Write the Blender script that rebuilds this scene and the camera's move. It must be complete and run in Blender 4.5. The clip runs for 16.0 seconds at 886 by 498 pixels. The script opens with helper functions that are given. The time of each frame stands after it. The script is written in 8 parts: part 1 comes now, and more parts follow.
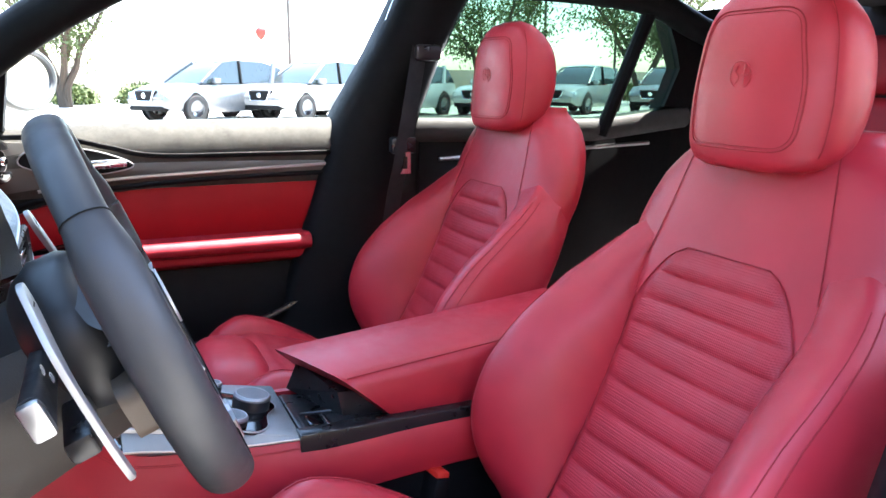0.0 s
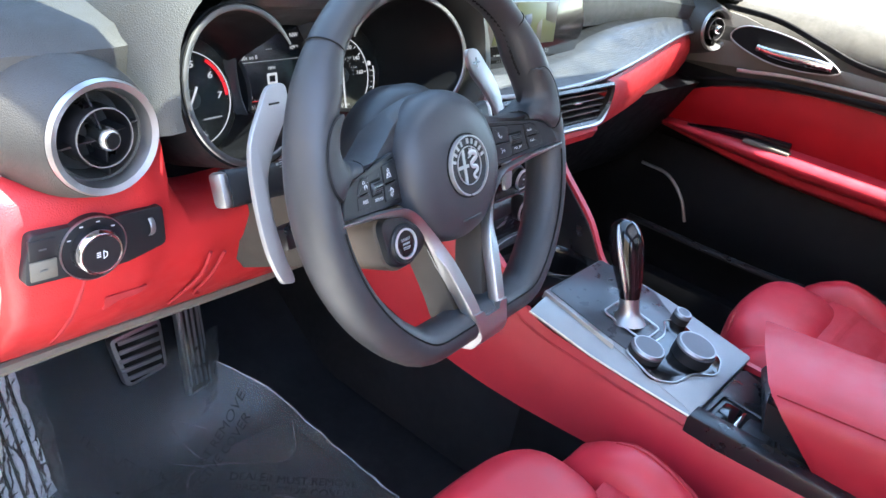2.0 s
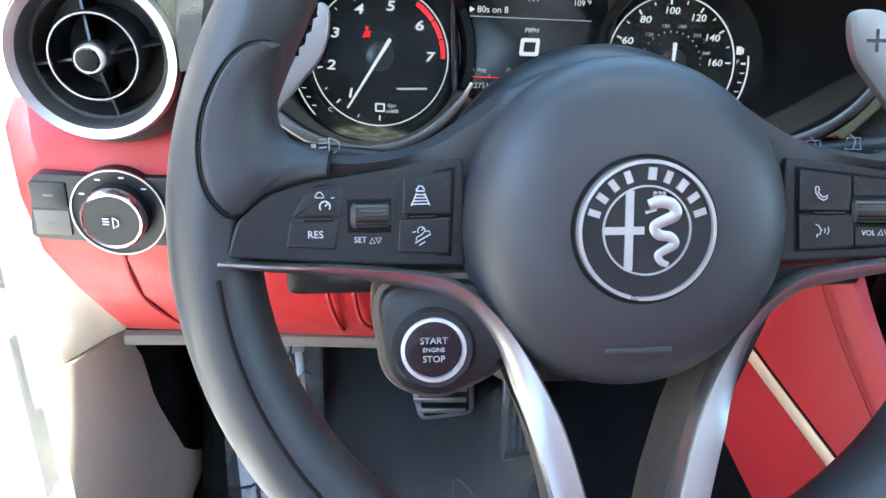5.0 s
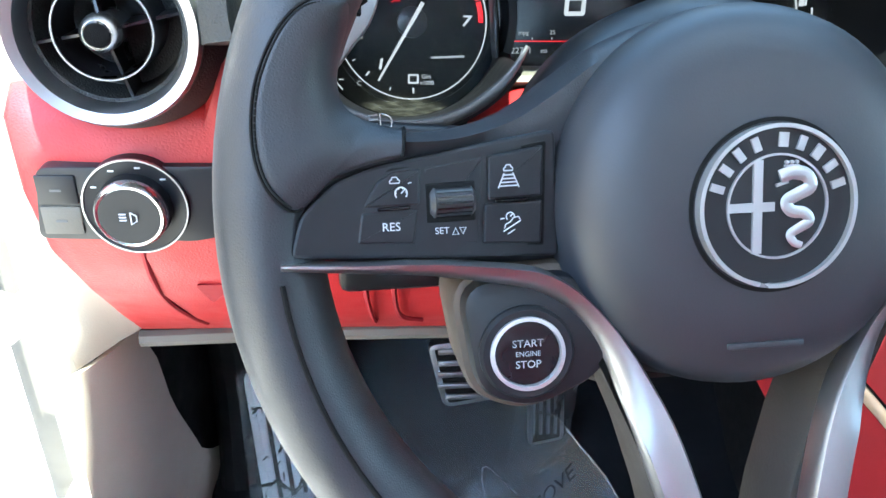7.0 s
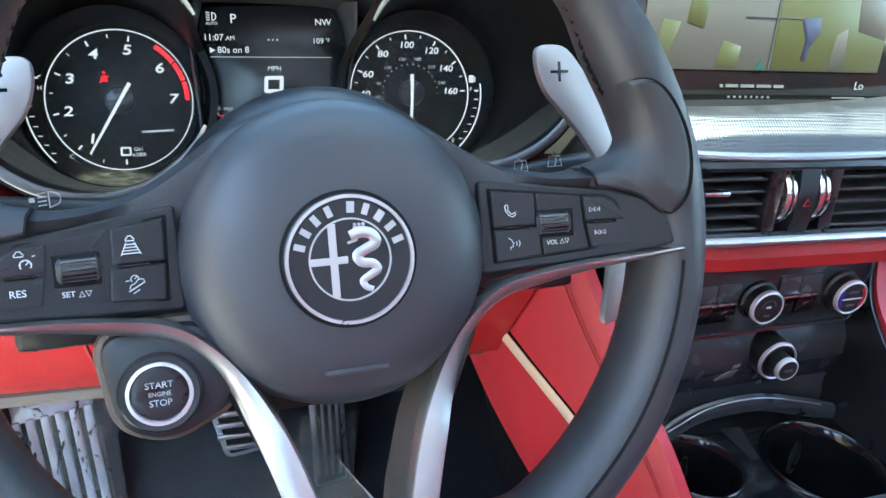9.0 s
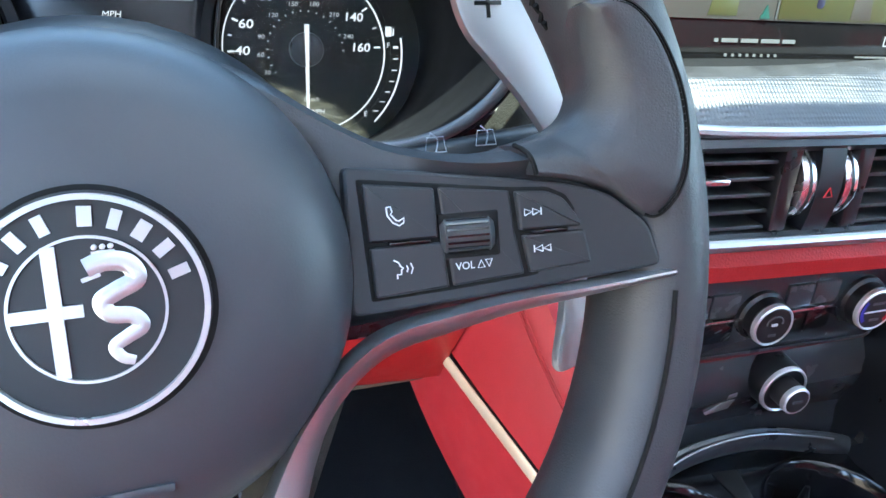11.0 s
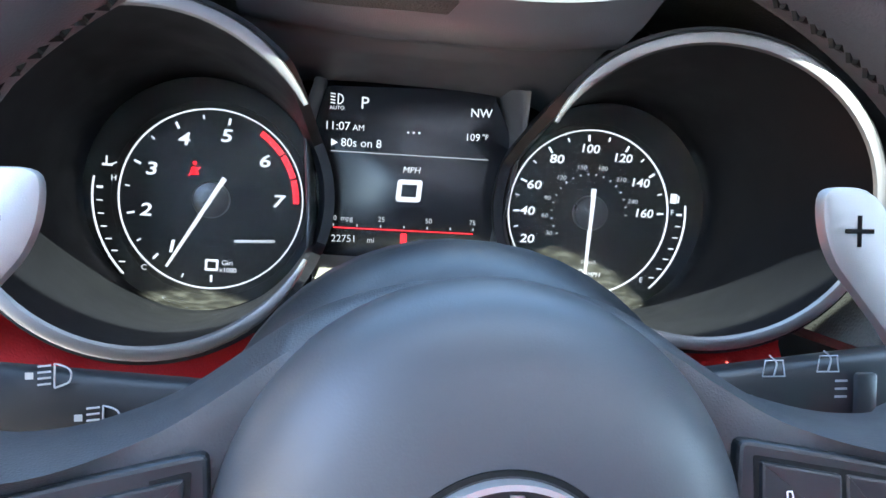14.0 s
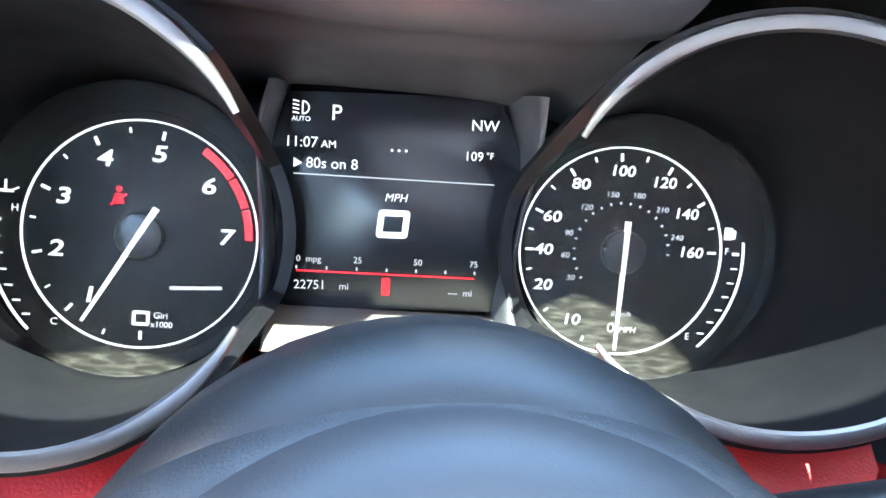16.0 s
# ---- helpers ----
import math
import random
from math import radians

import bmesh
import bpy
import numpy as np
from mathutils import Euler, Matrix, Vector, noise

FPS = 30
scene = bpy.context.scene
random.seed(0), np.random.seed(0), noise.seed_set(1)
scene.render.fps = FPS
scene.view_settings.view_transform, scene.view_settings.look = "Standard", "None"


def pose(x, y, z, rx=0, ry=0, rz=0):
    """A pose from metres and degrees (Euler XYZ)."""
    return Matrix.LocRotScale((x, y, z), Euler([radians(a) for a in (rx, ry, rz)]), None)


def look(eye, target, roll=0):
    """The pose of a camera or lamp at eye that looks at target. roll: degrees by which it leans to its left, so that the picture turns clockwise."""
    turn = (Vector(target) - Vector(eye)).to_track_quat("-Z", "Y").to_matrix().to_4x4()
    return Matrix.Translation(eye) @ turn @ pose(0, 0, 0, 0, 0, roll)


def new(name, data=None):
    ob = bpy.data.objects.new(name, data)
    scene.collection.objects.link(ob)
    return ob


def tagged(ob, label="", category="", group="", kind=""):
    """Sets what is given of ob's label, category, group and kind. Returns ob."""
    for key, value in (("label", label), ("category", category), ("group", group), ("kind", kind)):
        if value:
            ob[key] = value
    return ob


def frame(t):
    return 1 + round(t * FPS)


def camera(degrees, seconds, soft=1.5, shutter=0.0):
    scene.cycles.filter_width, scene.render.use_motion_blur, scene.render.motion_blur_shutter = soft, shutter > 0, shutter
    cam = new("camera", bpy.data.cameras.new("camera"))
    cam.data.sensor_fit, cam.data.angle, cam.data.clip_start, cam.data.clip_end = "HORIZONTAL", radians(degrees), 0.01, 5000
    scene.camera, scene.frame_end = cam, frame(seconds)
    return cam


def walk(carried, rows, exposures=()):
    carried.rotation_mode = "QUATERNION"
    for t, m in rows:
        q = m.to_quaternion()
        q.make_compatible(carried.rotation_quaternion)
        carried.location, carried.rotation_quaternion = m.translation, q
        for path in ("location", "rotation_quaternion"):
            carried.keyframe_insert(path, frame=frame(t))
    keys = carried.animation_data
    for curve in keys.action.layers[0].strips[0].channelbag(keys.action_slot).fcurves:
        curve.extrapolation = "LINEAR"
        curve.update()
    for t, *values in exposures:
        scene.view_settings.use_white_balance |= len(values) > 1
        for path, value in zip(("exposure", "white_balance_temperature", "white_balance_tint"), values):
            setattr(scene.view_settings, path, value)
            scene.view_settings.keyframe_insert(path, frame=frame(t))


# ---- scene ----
cam = camera(59.4, 16.0)
PATH = [
    (0, (-0.744, 0.055, 1.22), (1.036, -0.75, 0.789), 0.4),
    (0.2, (-0.756, 0.03, 1.224), (1.048, -0.699, 0.764), -0.0),
    (0.5, (-0.773, -0.069, 1.212), (1.095, -0.567, 0.7), -0.4),
    (1, (-0.777, -0.325, 1.226), (1.131, -0.214, 0.64), 2.1),
    (1.5, (-0.725, -0.433, 1.243), (1.023, 0.26, 0.561), 6.8),
    (2, (-0.551, -0.378, 1.261), (0.912, 0.66, 0.376), 10.9),
    (2.5, (-0.361, -0.311, 1.266), (0.789, 0.986, 0.268), 10.7),
    (3, (-0.191, -0.335, 1.246), (0.564, 1.226, 0.25), 6.9),
    (3.5, (-0.106, -0.376, 1.216), (0.365, 1.31, 0.248), 5.8),
    (4, (-0.07, -0.375, 1.199), (0.253, 1.363, 0.265), 6.2),
    (4.5, (-0.073, -0.342, 1.185), (0.135, 1.419, 0.26), 5.1),
    (4.7, (-0.088, -0.307, 1.172), (0.061, 1.448, 0.225), 4.9),
    (6.8, (-0.124, -0.189, 1.117), (0.009, 1.534, 0.11), 3.2),
    (7, (-0.133, -0.22, 1.135), (0.033, 1.493, 0.115), 2.7),
    (7.5, (-0.139, -0.332, 1.184), (0.257, 1.408, 0.28), 4.6),
    (8, (-0.133, -0.403, 1.219), (0.43, 1.341, 0.418), 5.0),
    (8.5, (-0.116, -0.382, 1.205), (0.444, 1.353, 0.384), 5.3),
    (9, (-0.055, -0.287, 1.173), (0.508, 1.414, 0.284), 5.6),
    (9.2, (-0.043, -0.251, 1.153), (0.583, 1.443, 0.294), 5.7),
    (11.3, (0.026, -0.170, 1.124), (0.637, 1.480, 0.175), 6.2),
    (11.5, (0.001, -0.203, 1.142), (0.617, 1.43, 0.164), 7.5),
    (12, (-0.076, -0.304, 1.196), (0.495, 1.366, 0.256), 6.8),
    (12.5, (-0.121, -0.355, 1.217), (0.383, 1.361, 0.322), 6.5),
    (13, (-0.113, -0.352, 1.207), (0.312, 1.403, 0.349), 6.4),
    (13.5, (-0.07, -0.229, 1.184), (0.25, 1.566, 0.363), 6.3),
    (14, (-0.041, -0.123, 1.159), (0.208, 1.698, 0.368), 6.7),
    (14.5, (-0.039, -0.056, 1.137), (0.191, 1.791, 0.406), 6.6),
    (15, (-0.039, -0.03, 1.137), (0.171, 1.805, 0.368), 6.8),
    (15.5, (-0.026, -0.027, 1.13), (0.148, 1.824, 0.395), 6.5),
    (16, (-0.023, -0.036, 1.138), (0.194, 1.801, 0.377), 6.5),
]
walk(cam, [(t, look(eye, target, roll)) for t, eye, target, roll in PATH], [(0.0, 3.66, 6450, 10), (1.0, 3.76, 6450, 10), (1.5, 3.86, 6450, 10), (2.0, 3.95, 6450, 8), (2.5, 4.07, 6450, 7), (3.5, 4.10, 6400, 2), (4.7, 4.10, 6350, 0), (7.0, 4.06, 6250, -2), (9.0, 4.20, 6250, -2), (11.5, 4.52, 6250, 0), (12.5, 4.36, 6300, 0), (13.5, 4.36, 6200, 2), (14.5, 5.02, 6250, 6), (16.0, 5.22, 6300, 6)])

# ---- light ----
SUN = Vector((0.08, -0.37, 0.93)).normalized()
world = bpy.data.worlds.new("sky")
scene.world = world
world.use_nodes = True
wn = world.node_tree.nodes
sky = wn.new("ShaderNodeTexSky")
sky.sky_type = "NISHITA"
sky.sun_disc = False
sky.sun_elevation = math.asin(SUN.z)
sky.sun_rotation = math.atan2(SUN.x, SUN.y)
sky.dust_density = 1.0
wn["Background"].inputs["Strength"].default_value = 0.15
world.node_tree.links.new(sky.outputs["Color"], wn["Background"].inputs["Color"])
sun_data = bpy.data.lights.new("sun", "SUN")
sun_data.energy, sun_data.angle, sun_data.color = 2.8, radians(0.5), (1.0, 0.95, 0.87)
new("sun", sun_data).matrix_world = look(SUN * 20, (0, 0, 0))
scene.view_settings.exposure = 3.35


# ---- builders ----
def frm(o, x, y):
    """A frame at o with its first axis along x and its second in the plane of x and y."""
    x = Vector(x).normalized()
    y = Vector(y)
    y = (y - x * y.dot(x)).normalized()
    z = x.cross(y)
    m = Matrix((x, y, z)).transposed().to_4x4()
    m.translation = o
    return m


def thing(name, label, category, m=None, group="", kind=""):
    ob = new(name)
    ob.empty_display_size = 0.05
    if m is not None:
        ob.matrix_world = m
    return tagged(ob, label, category, group, kind)


def part(name, bm, material, parent=None, label="", sharp=35):
    me = bpy.data.meshes.new(name)
    bmesh.ops.recalc_face_normals(bm, faces=bm.faces)
    bm.to_mesh(me)
    bm.free()
    me.shade_smooth()
    me.set_sharp_from_angle(angle=radians(sharp))
    for m in material if isinstance(material, (list, tuple)) else [material]:
        me.materials.append(m)
    ob = new(name, me)
    if parent is not None:
        ob.parent = parent
    if label:
        ob["label"] = label
    return ob


def xf(bm, m):
    bmesh.ops.transform(bm, matrix=m, verts=bm.verts)
    return bm


def merge(*bms):
    out = bms[0]
    for b in bms[1:]:
        me = bpy.data.meshes.new("joined")
        b.to_mesh(me)
        b.free()
        out.from_mesh(me)
        bpy.data.meshes.remove(me)
    return out


def loft(rings, closed=True, caps=True, loop=False):
    bm = bmesh.new()
    rows = [[bm.verts.new(p) for p in r] for r in rings]
    n = len(rows[0])
    pairs = list(zip(rows, rows[1:])) + ([(rows[-1], rows[0])] if loop else [])
    for a, b in pairs:
        for i in range(n if closed else n - 1):
            j = (i + 1) % n
            bm.faces.new((a[i], a[j], b[j], b[i]))
    if caps and closed and not loop:
        bm.faces.new(rows[0][::-1])
        bm.faces.new(rows[-1])
    return bm


def lathe(prof, seg=48, a0=0.0, a1=math.tau, m=None):
    """Turn (radius, height) round the third axis."""
    full = abs(a1 - a0 - math.tau) < 1e-6
    rings = []
    for k in range(seg if full else seg + 1):
        a = a0 + (a1 - a0) * k / seg
        rings.append([(max(r, 1e-5) * math.cos(a), max(r, 1e-5) * math.sin(a), h) for r, h in prof])
    bm = loft(rings, closed=False, caps=False, loop=full)
    bmesh.ops.remove_doubles(bm, verts=bm.verts, dist=2e-5)
    return xf(bm, m) if m is not None else bm


def tube(pts, r, seg=10, loop=False, up=None, flat=1.0, taper=None):
    """A round or flattened bar along the points; up: the way of its second half axis, r * flat."""
    pts = [Vector(p) for p in pts]
    n = len(pts)
    rings = []
    last = None
    for i, p in enumerate(pts):
        a = pts[(i - 1) % n] if (loop or i > 0) else p
        b = pts[(i + 1) % n] if (loop or i < n - 1) else p
        d = (b - a).normalized()
        if up is not None:
            s = d.cross(Vector(up))
        elif last is None:
            s = d.orthogonal()
        else:
            s = last - d * last.dot(d)
        if s.length < 1e-6:
            s = d.orthogonal()
        s.normalize()
        last = s
        t = s.cross(d).normalized()
        k = taper[i] if taper else 1.0
        rings.append([p + (s * math.cos(q) + t * math.sin(q) * flat) * r * k for q in (math.tau * j / seg for j in range(seg))])
    return loft(rings, loop=loop)


def curve(pts, n=8, loop=False):
    """A smooth line through the points."""
    pts = [Vector(p) for p in pts]
    out = []
    m = len(pts)
    for i in range(m if loop else m - 1):
        p1, p2 = pts[i], pts[(i + 1) % m]
        p0 = pts[(i - 1) % m] if (loop or i > 0) else p1 * 2 - p2
        p3 = pts[(i + 2) % m] if (loop or i < m - 2) else p2 * 2 - p1
        for k in range(n):
            t = k / n
            out.append(0.5 * ((2 * p1) + (p2 - p0) * t + (2 * p0 - 5 * p1 + 4 * p2 - p3) * t * t + (3 * p1 - p0 - 3 * p2 + p3) * t ** 3))
    if not loop:
        out.append(pts[-1])
    return out


def rounded(pts, r=0.004, n=4):
    """A closed outline with its corners rounded."""
    out = []
    m = len(pts)
    for i in range(m):
        p, a, b = Vector(pts[i]), Vector(pts[i - 1]), Vector(pts[(i + 1) % m])
        da, db = (a - p), (b - p)
        k = min(r, da.length * 0.45, db.length * 0.45)
        s, e = p + da.normalized() * k, p + db.normalized() * k
        for j in range(n + 1):
            t = j / n
            out.append(s * (1 - t) ** 2 + p * 2 * t * (1 - t) + e * t * t)
    return out


def inset(pts, d):
    m = len(pts)
    area = sum(pts[i - 1][0] * pts[i][1] - pts[i][0] * pts[i - 1][1] for i in range(m))
    sgn = 1 if area > 0 else -1
    out = []
    for i in range(m):
        p, a, b = Vector(pts[i]), Vector(pts[i - 1]), Vector(pts[(i + 1) % m])
        d1, d2 = (p - a).normalized(), (b - p).normalized()
        nrm = Vector((-d1.y - d2.y, d1.x + d2.x)) * sgn
        nrm = nrm.normalized() if nrm.length > 1e-6 else Vector((0, 0))
        out.append(p + nrm * d)
    return out


def prism(outline, z0, z1, bev=0.001, lift=None):
    """An outline of the first two axes raised from z0 to z1, with a rounded upper edge. lift(x, y): added height."""
    pts = [Vector(p[:2]) for p in outline]
    rings = [[(p.x, p.y, z0) for p in pts], [(p.x, p.y, z1 - bev) for p in pts],
             [(p.x, p.y, z1 - bev * 0.3) for p in inset(pts, bev * 0.3)], [(p.x, p.y, z1) for p in inset(pts, bev)]]
    bm = loft(rings)
    if lift:
        for v in bm.verts:
            v.co.z += lift(v.co.x, v.co.y)
    return bm


def box(x0, x1, y0, y1, z0, z1, bev=0.002, seg=2):
    bm = bmesh.new()
    bmesh.ops.create_cube(bm, size=1, matrix=Matrix.Translation(((x0 + x1) / 2, (y0 + y1) / 2, (z0 + z1) / 2)) @ Matrix.Diagonal((abs(x1 - x0), abs(y1 - y0), abs(z1 - z0), 1)))
    if bev:
        bmesh.ops.bevel(bm, geom=bm.edges, offset=bev, segments=seg, affect="EDGES", profile=0.5)
    return bm


def sheet(f, nu, nv, thick):
    """A surface f(u, v), u and v from 0 to 1, with a back that lies thick (a vector, or a function of the place) behind it."""
    front = [[Vector(f(i / nu, j / nv)) for j in range(nv + 1)] for i in range(nu + 1)]
    bm = bmesh.new()
    fv = [[bm.verts.new(p) for p in r] for r in front]
    bv = [[bm.verts.new(p + Vector(thick(p) if callable(thick) else thick)) for p in r] for r in front]
    for i in range(nu):
        for j in range(nv):
            bm.faces.new((fv[i][j], fv[i + 1][j], fv[i + 1][j + 1], fv[i][j + 1]))
            bm.faces.new((bv[i][j], bv[i][j + 1], bv[i + 1][j + 1], bv[i + 1][j]))
    for i in range(nu):
        bm.faces.new((fv[i][0], bv[i][0], bv[i + 1][0], fv[i + 1][0]))
        bm.faces.new((fv[i][nv], fv[i + 1][nv], bv[i + 1][nv], bv[i][nv]))
    for j in range(nv):
        bm.faces.new((fv[0][j], fv[0][j + 1], bv[0][j + 1], bv[0][j]))
        bm.faces.new((fv[nu][j], bv[nu][j], bv[nu][j + 1], fv[nu][j + 1]))
    return bm


def circle(r, n=40, cx=0.0, cy=0.0, a0=0.0, a1=math.tau):
    m = n if abs(a1 - a0 - math.tau) < 1e-6 else n + 1
    return [Vector((cx + r * math.cos(a0 + (a1 - a0) * k / n), cy + r * math.sin(a0 + (a1 - a0) * k / n))) for k in range(m)]


def arcbar(r, w, a0, a1, z0, z1, cx=0.0, cy=0.0, n=40):
    """A flat bar bent along a circle."""
    rings = []
    for k in range(n + 1):
        a = a0 + (a1 - a0) * k / n
        c, s = math.cos(a), math.sin(a)
        rings.append([(cx + (r - w / 2) * c, cy + (r - w / 2) * s, z0), (cx + (r + w / 2) * c, cy + (r + w / 2) * s, z0),
                      (cx + (r + w / 2) * c, cy + (r + w / 2) * s, z1), (cx + (r - w / 2) * c, cy + (r - w / 2) * s, z1)])
    return loft(rings, loop=abs(a1 - a0 - math.tau) < 1e-6)


def bar(a, b, w, z0, z1):
    """A flat straight bar from a to b in the first two axes."""
    a, b = Vector(a), Vector(b)
    d = (b - a).normalized()
    s = Vector((-d.y, d.x)) * w / 2
    q = [a + s, a - s, b - s, b + s]
    return loft([[(p.x, p.y, z0) for p in q], [(p.x, p.y, z1) for p in q]])


def lettering(s, size, x, y, z, material, parent, turn=0.0, slant=0.0, align="CENTER", wide=1.0, bold=0.0):
    cu = bpy.data.curves.new("lettering", "FONT")
    cu.body, cu.size, cu.align_x, cu.align_y, cu.shear = s, size, align, "CENTER", slant
    cu.extrude, cu.resolution_u, cu.offset = 0.00008, 3, bold
    ob = bpy.data.objects.new("lettering", cu)
    scene.collection.objects.link(ob)
    dg = bpy.context.evaluated_depsgraph_get()
    dg.update()
    me = bpy.data.meshes.new_from_object(ob.evaluated_get(dg))
    bpy.data.objects.remove(ob)
    me.name = "lettering"
    me.transform(Matrix.Translation((x, y, z)) @ Matrix.Rotation(radians(turn), 4, "Z") @ Matrix.Diagonal((wide, 1, 1, 1)))
    me.materials.clear()
    me.materials.append(material)
    out = new("lettering", me)
    out.parent = parent
    return out


def blend(table, z):
    """A smooth value at z from a short table of (z, value)."""
    if z <= table[0][0]:
        return table[0][1]
    for (z0, a), (z1, b) in zip(table, table[1:]):
        if z <= z1:
            k = (z - z0) / (z1 - z0)
            i = table.index((z0, a))
            pa = table[i - 1][1] if i > 0 else a
            pb = table[i + 2][1] if i + 2 < len(table) else b
            return 0.5 * (2 * a + (b - pa) * k + (2 * pa - 5 * a + 4 * b - pb) * k * k + (3 * a - pa - 3 * b + pb) * k ** 3)
    return table[-1][1]


# ---- materials ----
def mat(name, color, rough=0.5, metal=0.0, grain=0.0, grain_scale=600.0, vary=0.06, vary_scale=9.0, emit=0.0, coat=0.0, kind="noise", sheen=0.0, spec=0.5, rvary=0.08):
    m = bpy.data.materials.new(name)
    m.use_nodes = True
    nt = m.node_tree
    b = nt.nodes["Principled BSDF"]
    b.inputs["Roughness"].default_value = rough
    b.inputs["Metallic"].default_value = metal
    b.inputs["Coat Weight"].default_value = coat
    b.inputs["Specular IOR Level"].default_value = spec
    b.inputs["Sheen Weight"].default_value = sheen
    b.inputs["Base Color"].default_value = (*color, 1) if not emit else (*[0.12 * c for c in color], 1)
    if emit:
        b.inputs["Emission Color"].default_value = (*color, 1)
        b.inputs["Emission Strength"].default_value = emit
        return m
    tc = nt.nodes.new("ShaderNodeTexCoord")
    if vary:
        n1 = nt.nodes.new("ShaderNodeTexNoise")
        n1.inputs["Scale"].default_value = vary_scale
        n1.inputs["Detail"].default_value = 6
        nt.links.new(tc.outputs["Object"], n1.inputs["Vector"])
        ramp = nt.nodes.new("ShaderNodeMapRange")
        ramp.inputs["From Min"].default_value, ramp.inputs["From Max"].default_value = 0.3, 0.7
        ramp.inputs["To Min"].default_value, ramp.inputs["To Max"].default_value = 1 - vary, 1 + vary
        nt.links.new(n1.outputs["Fac"], ramp.inputs["Value"])
        mul = nt.nodes.new("ShaderNodeVectorMath")
        mul.operation = "SCALE"
        mul.inputs[0].default_value = color
        nt.links.new(ramp.outputs["Result"], mul.inputs["Scale"])
        nt.links.new(mul.outputs["Vector"], b.inputs["Base Color"])
        r2 = nt.nodes.new("ShaderNodeMapRange")
        r2.inputs["From Min"].default_value, r2.inputs["From Max"].default_value = 0.3, 0.7
        r2.inputs["To Min"].default_value, r2.inputs["To Max"].default_value = max(0.02, rough - rvary), min(1, rough + rvary)
        n2 = nt.nodes.new("ShaderNodeTexNoise")
        n2.inputs["Scale"].default_value = vary_scale * 5
        n2.inputs["Detail"].default_value = 5
        nt.links.new(tc.outputs["Object"], n2.inputs["Vector"])
        nt.links.new(n2.outputs["Fac"], r2.inputs["Value"])
        nt.links.new(r2.outputs["Result"], b.inputs["Roughness"])
    if grain:
        if kind == "leather":
            g = nt.nodes.new("ShaderNodeTexVoronoi")
            g.feature = "DISTANCE_TO_EDGE"
            g.inputs["Scale"].default_value = grain_scale
            out = g.outputs["Distance"]
        elif kind == "dots":
            g = nt.nodes.new("ShaderNodeTexVoronoi")
            g.inputs["Scale"].default_value = grain_scale
            g.inputs["Randomness"].default_value = 0.0
            out = g.outputs["Distance"]
        elif kind == "brushed":
            mp = nt.nodes.new("ShaderNodeMapping")
            mp.inputs["Scale"].default_value = (1, 40, 40)
            nt.links.new(tc.outputs["Object"], mp.inputs["Vector"])
            g = nt.nodes.new("ShaderNodeTexNoise")
            g.inputs["Scale"].default_value = grain_scale
            nt.links.new(mp.outputs["Vector"], g.inputs["Vector"])
            out = g.outputs["Fac"]
        else:
            g = nt.nodes.new("ShaderNodeTexNoise")
            g.inputs["Scale"].default_value = grain_scale
            g.inputs["Detail"].default_value = 4
            out = g.outputs["Fac"]
        if kind != "brushed":
            nt.links.new(tc.outputs["Object"], g.inputs["Vector"])
        bu = nt.nodes.new("ShaderNodeBump")
        bu.inputs["Strength"].default_value = grain
        bu.inputs["Distance"].default_value = 0.0006
        nt.links.new(out, bu.inputs["Height"])
        nt.links.new(bu.outputs["Normal"], b.inputs["Normal"])
    return m


RED = (0.43, 0.0225, 0.038)
M_red = mat("red_leather", RED, 0.42, grain=0.35, grain_scale=700, kind="leather", vary=0.10, spec=0.45)
M_redperf = mat("red_perforated_leather", (0.39, 0.020, 0.034), 0.5, grain=0.9, grain_scale=330, kind="dots", vary=0.10, spec=0.4)
M_reddash = mat("red_dash_skin", (0.42, 0.018, 0.022), 0.5, grain=0.5, grain_scale=420, kind="leather", vary=0.07)
M_seam = mat("red_thread", (0.33, 0.013, 0.024), 0.7, vary=0.1)
M_thread = mat("dark_red_thread", (0.30, 0.012, 0.020), 0.8, vary=0.1)
M_black = mat("black_soft_plastic", (0.0038, 0.0042, 0.0052), 0.60, grain=0.35, grain_scale=900, vary=0.12, spec=0.15)
M_reddoor = mat("red_door_leather", (0.32, 0.005, 0.010), 0.5, grain=0.35, grain_scale=700, kind="leather", vary=0.10, spec=0.22)
# the dash skin with mottled dust, made paler for the sun on it
M_doorpad = mat("dusty_sunlit_grained_skin", (0.050, 0.048, 0.041), 0.7, grain=0.8, grain_scale=480, kind="leather", vary=0.28, vary_scale=26)
M_shroud = mat("brown_grey_plastic", (0.036, 0.032, 0.028), 0.6, grain=0.4, grain_scale=700, vary=0.08, spec=0.35)
M_plate = mat("brushed_console_metal", (0.26, 0.28, 0.29), 0.40, 0.55, grain=0.3, grain_scale=140, kind="brushed", vary=0.05)
M_bhouse = mat("black_housing", (0.012, 0.013, 0.015), 0.42, vary=0.06, grain=0.15, grain_scale=1200)
M_badge = mat("worn_badge_metal", (0.52, 0.53, 0.54), 0.33, 0.7, vary=0.06)
M_dialtop = mat("dark_dial_metal", (0.115, 0.122, 0.132), 0.42, 0.5, grain=0.3, grain_scale=200, kind="brushed", vary=0.05)
M_bezel = mat("grey_metallic_plastic", (0.045, 0.050, 0.058), 0.32, 0.2, vary=0.05)
M_rest = mat("matt_aluminium", (0.80, 0.80, 0.81), 0.36, 0.35, vary=0.06)
M_ringmetal = mat("satin_ring_metal", (0.62, 0.62, 0.64), 0.34, 0.55, vary=0.04)
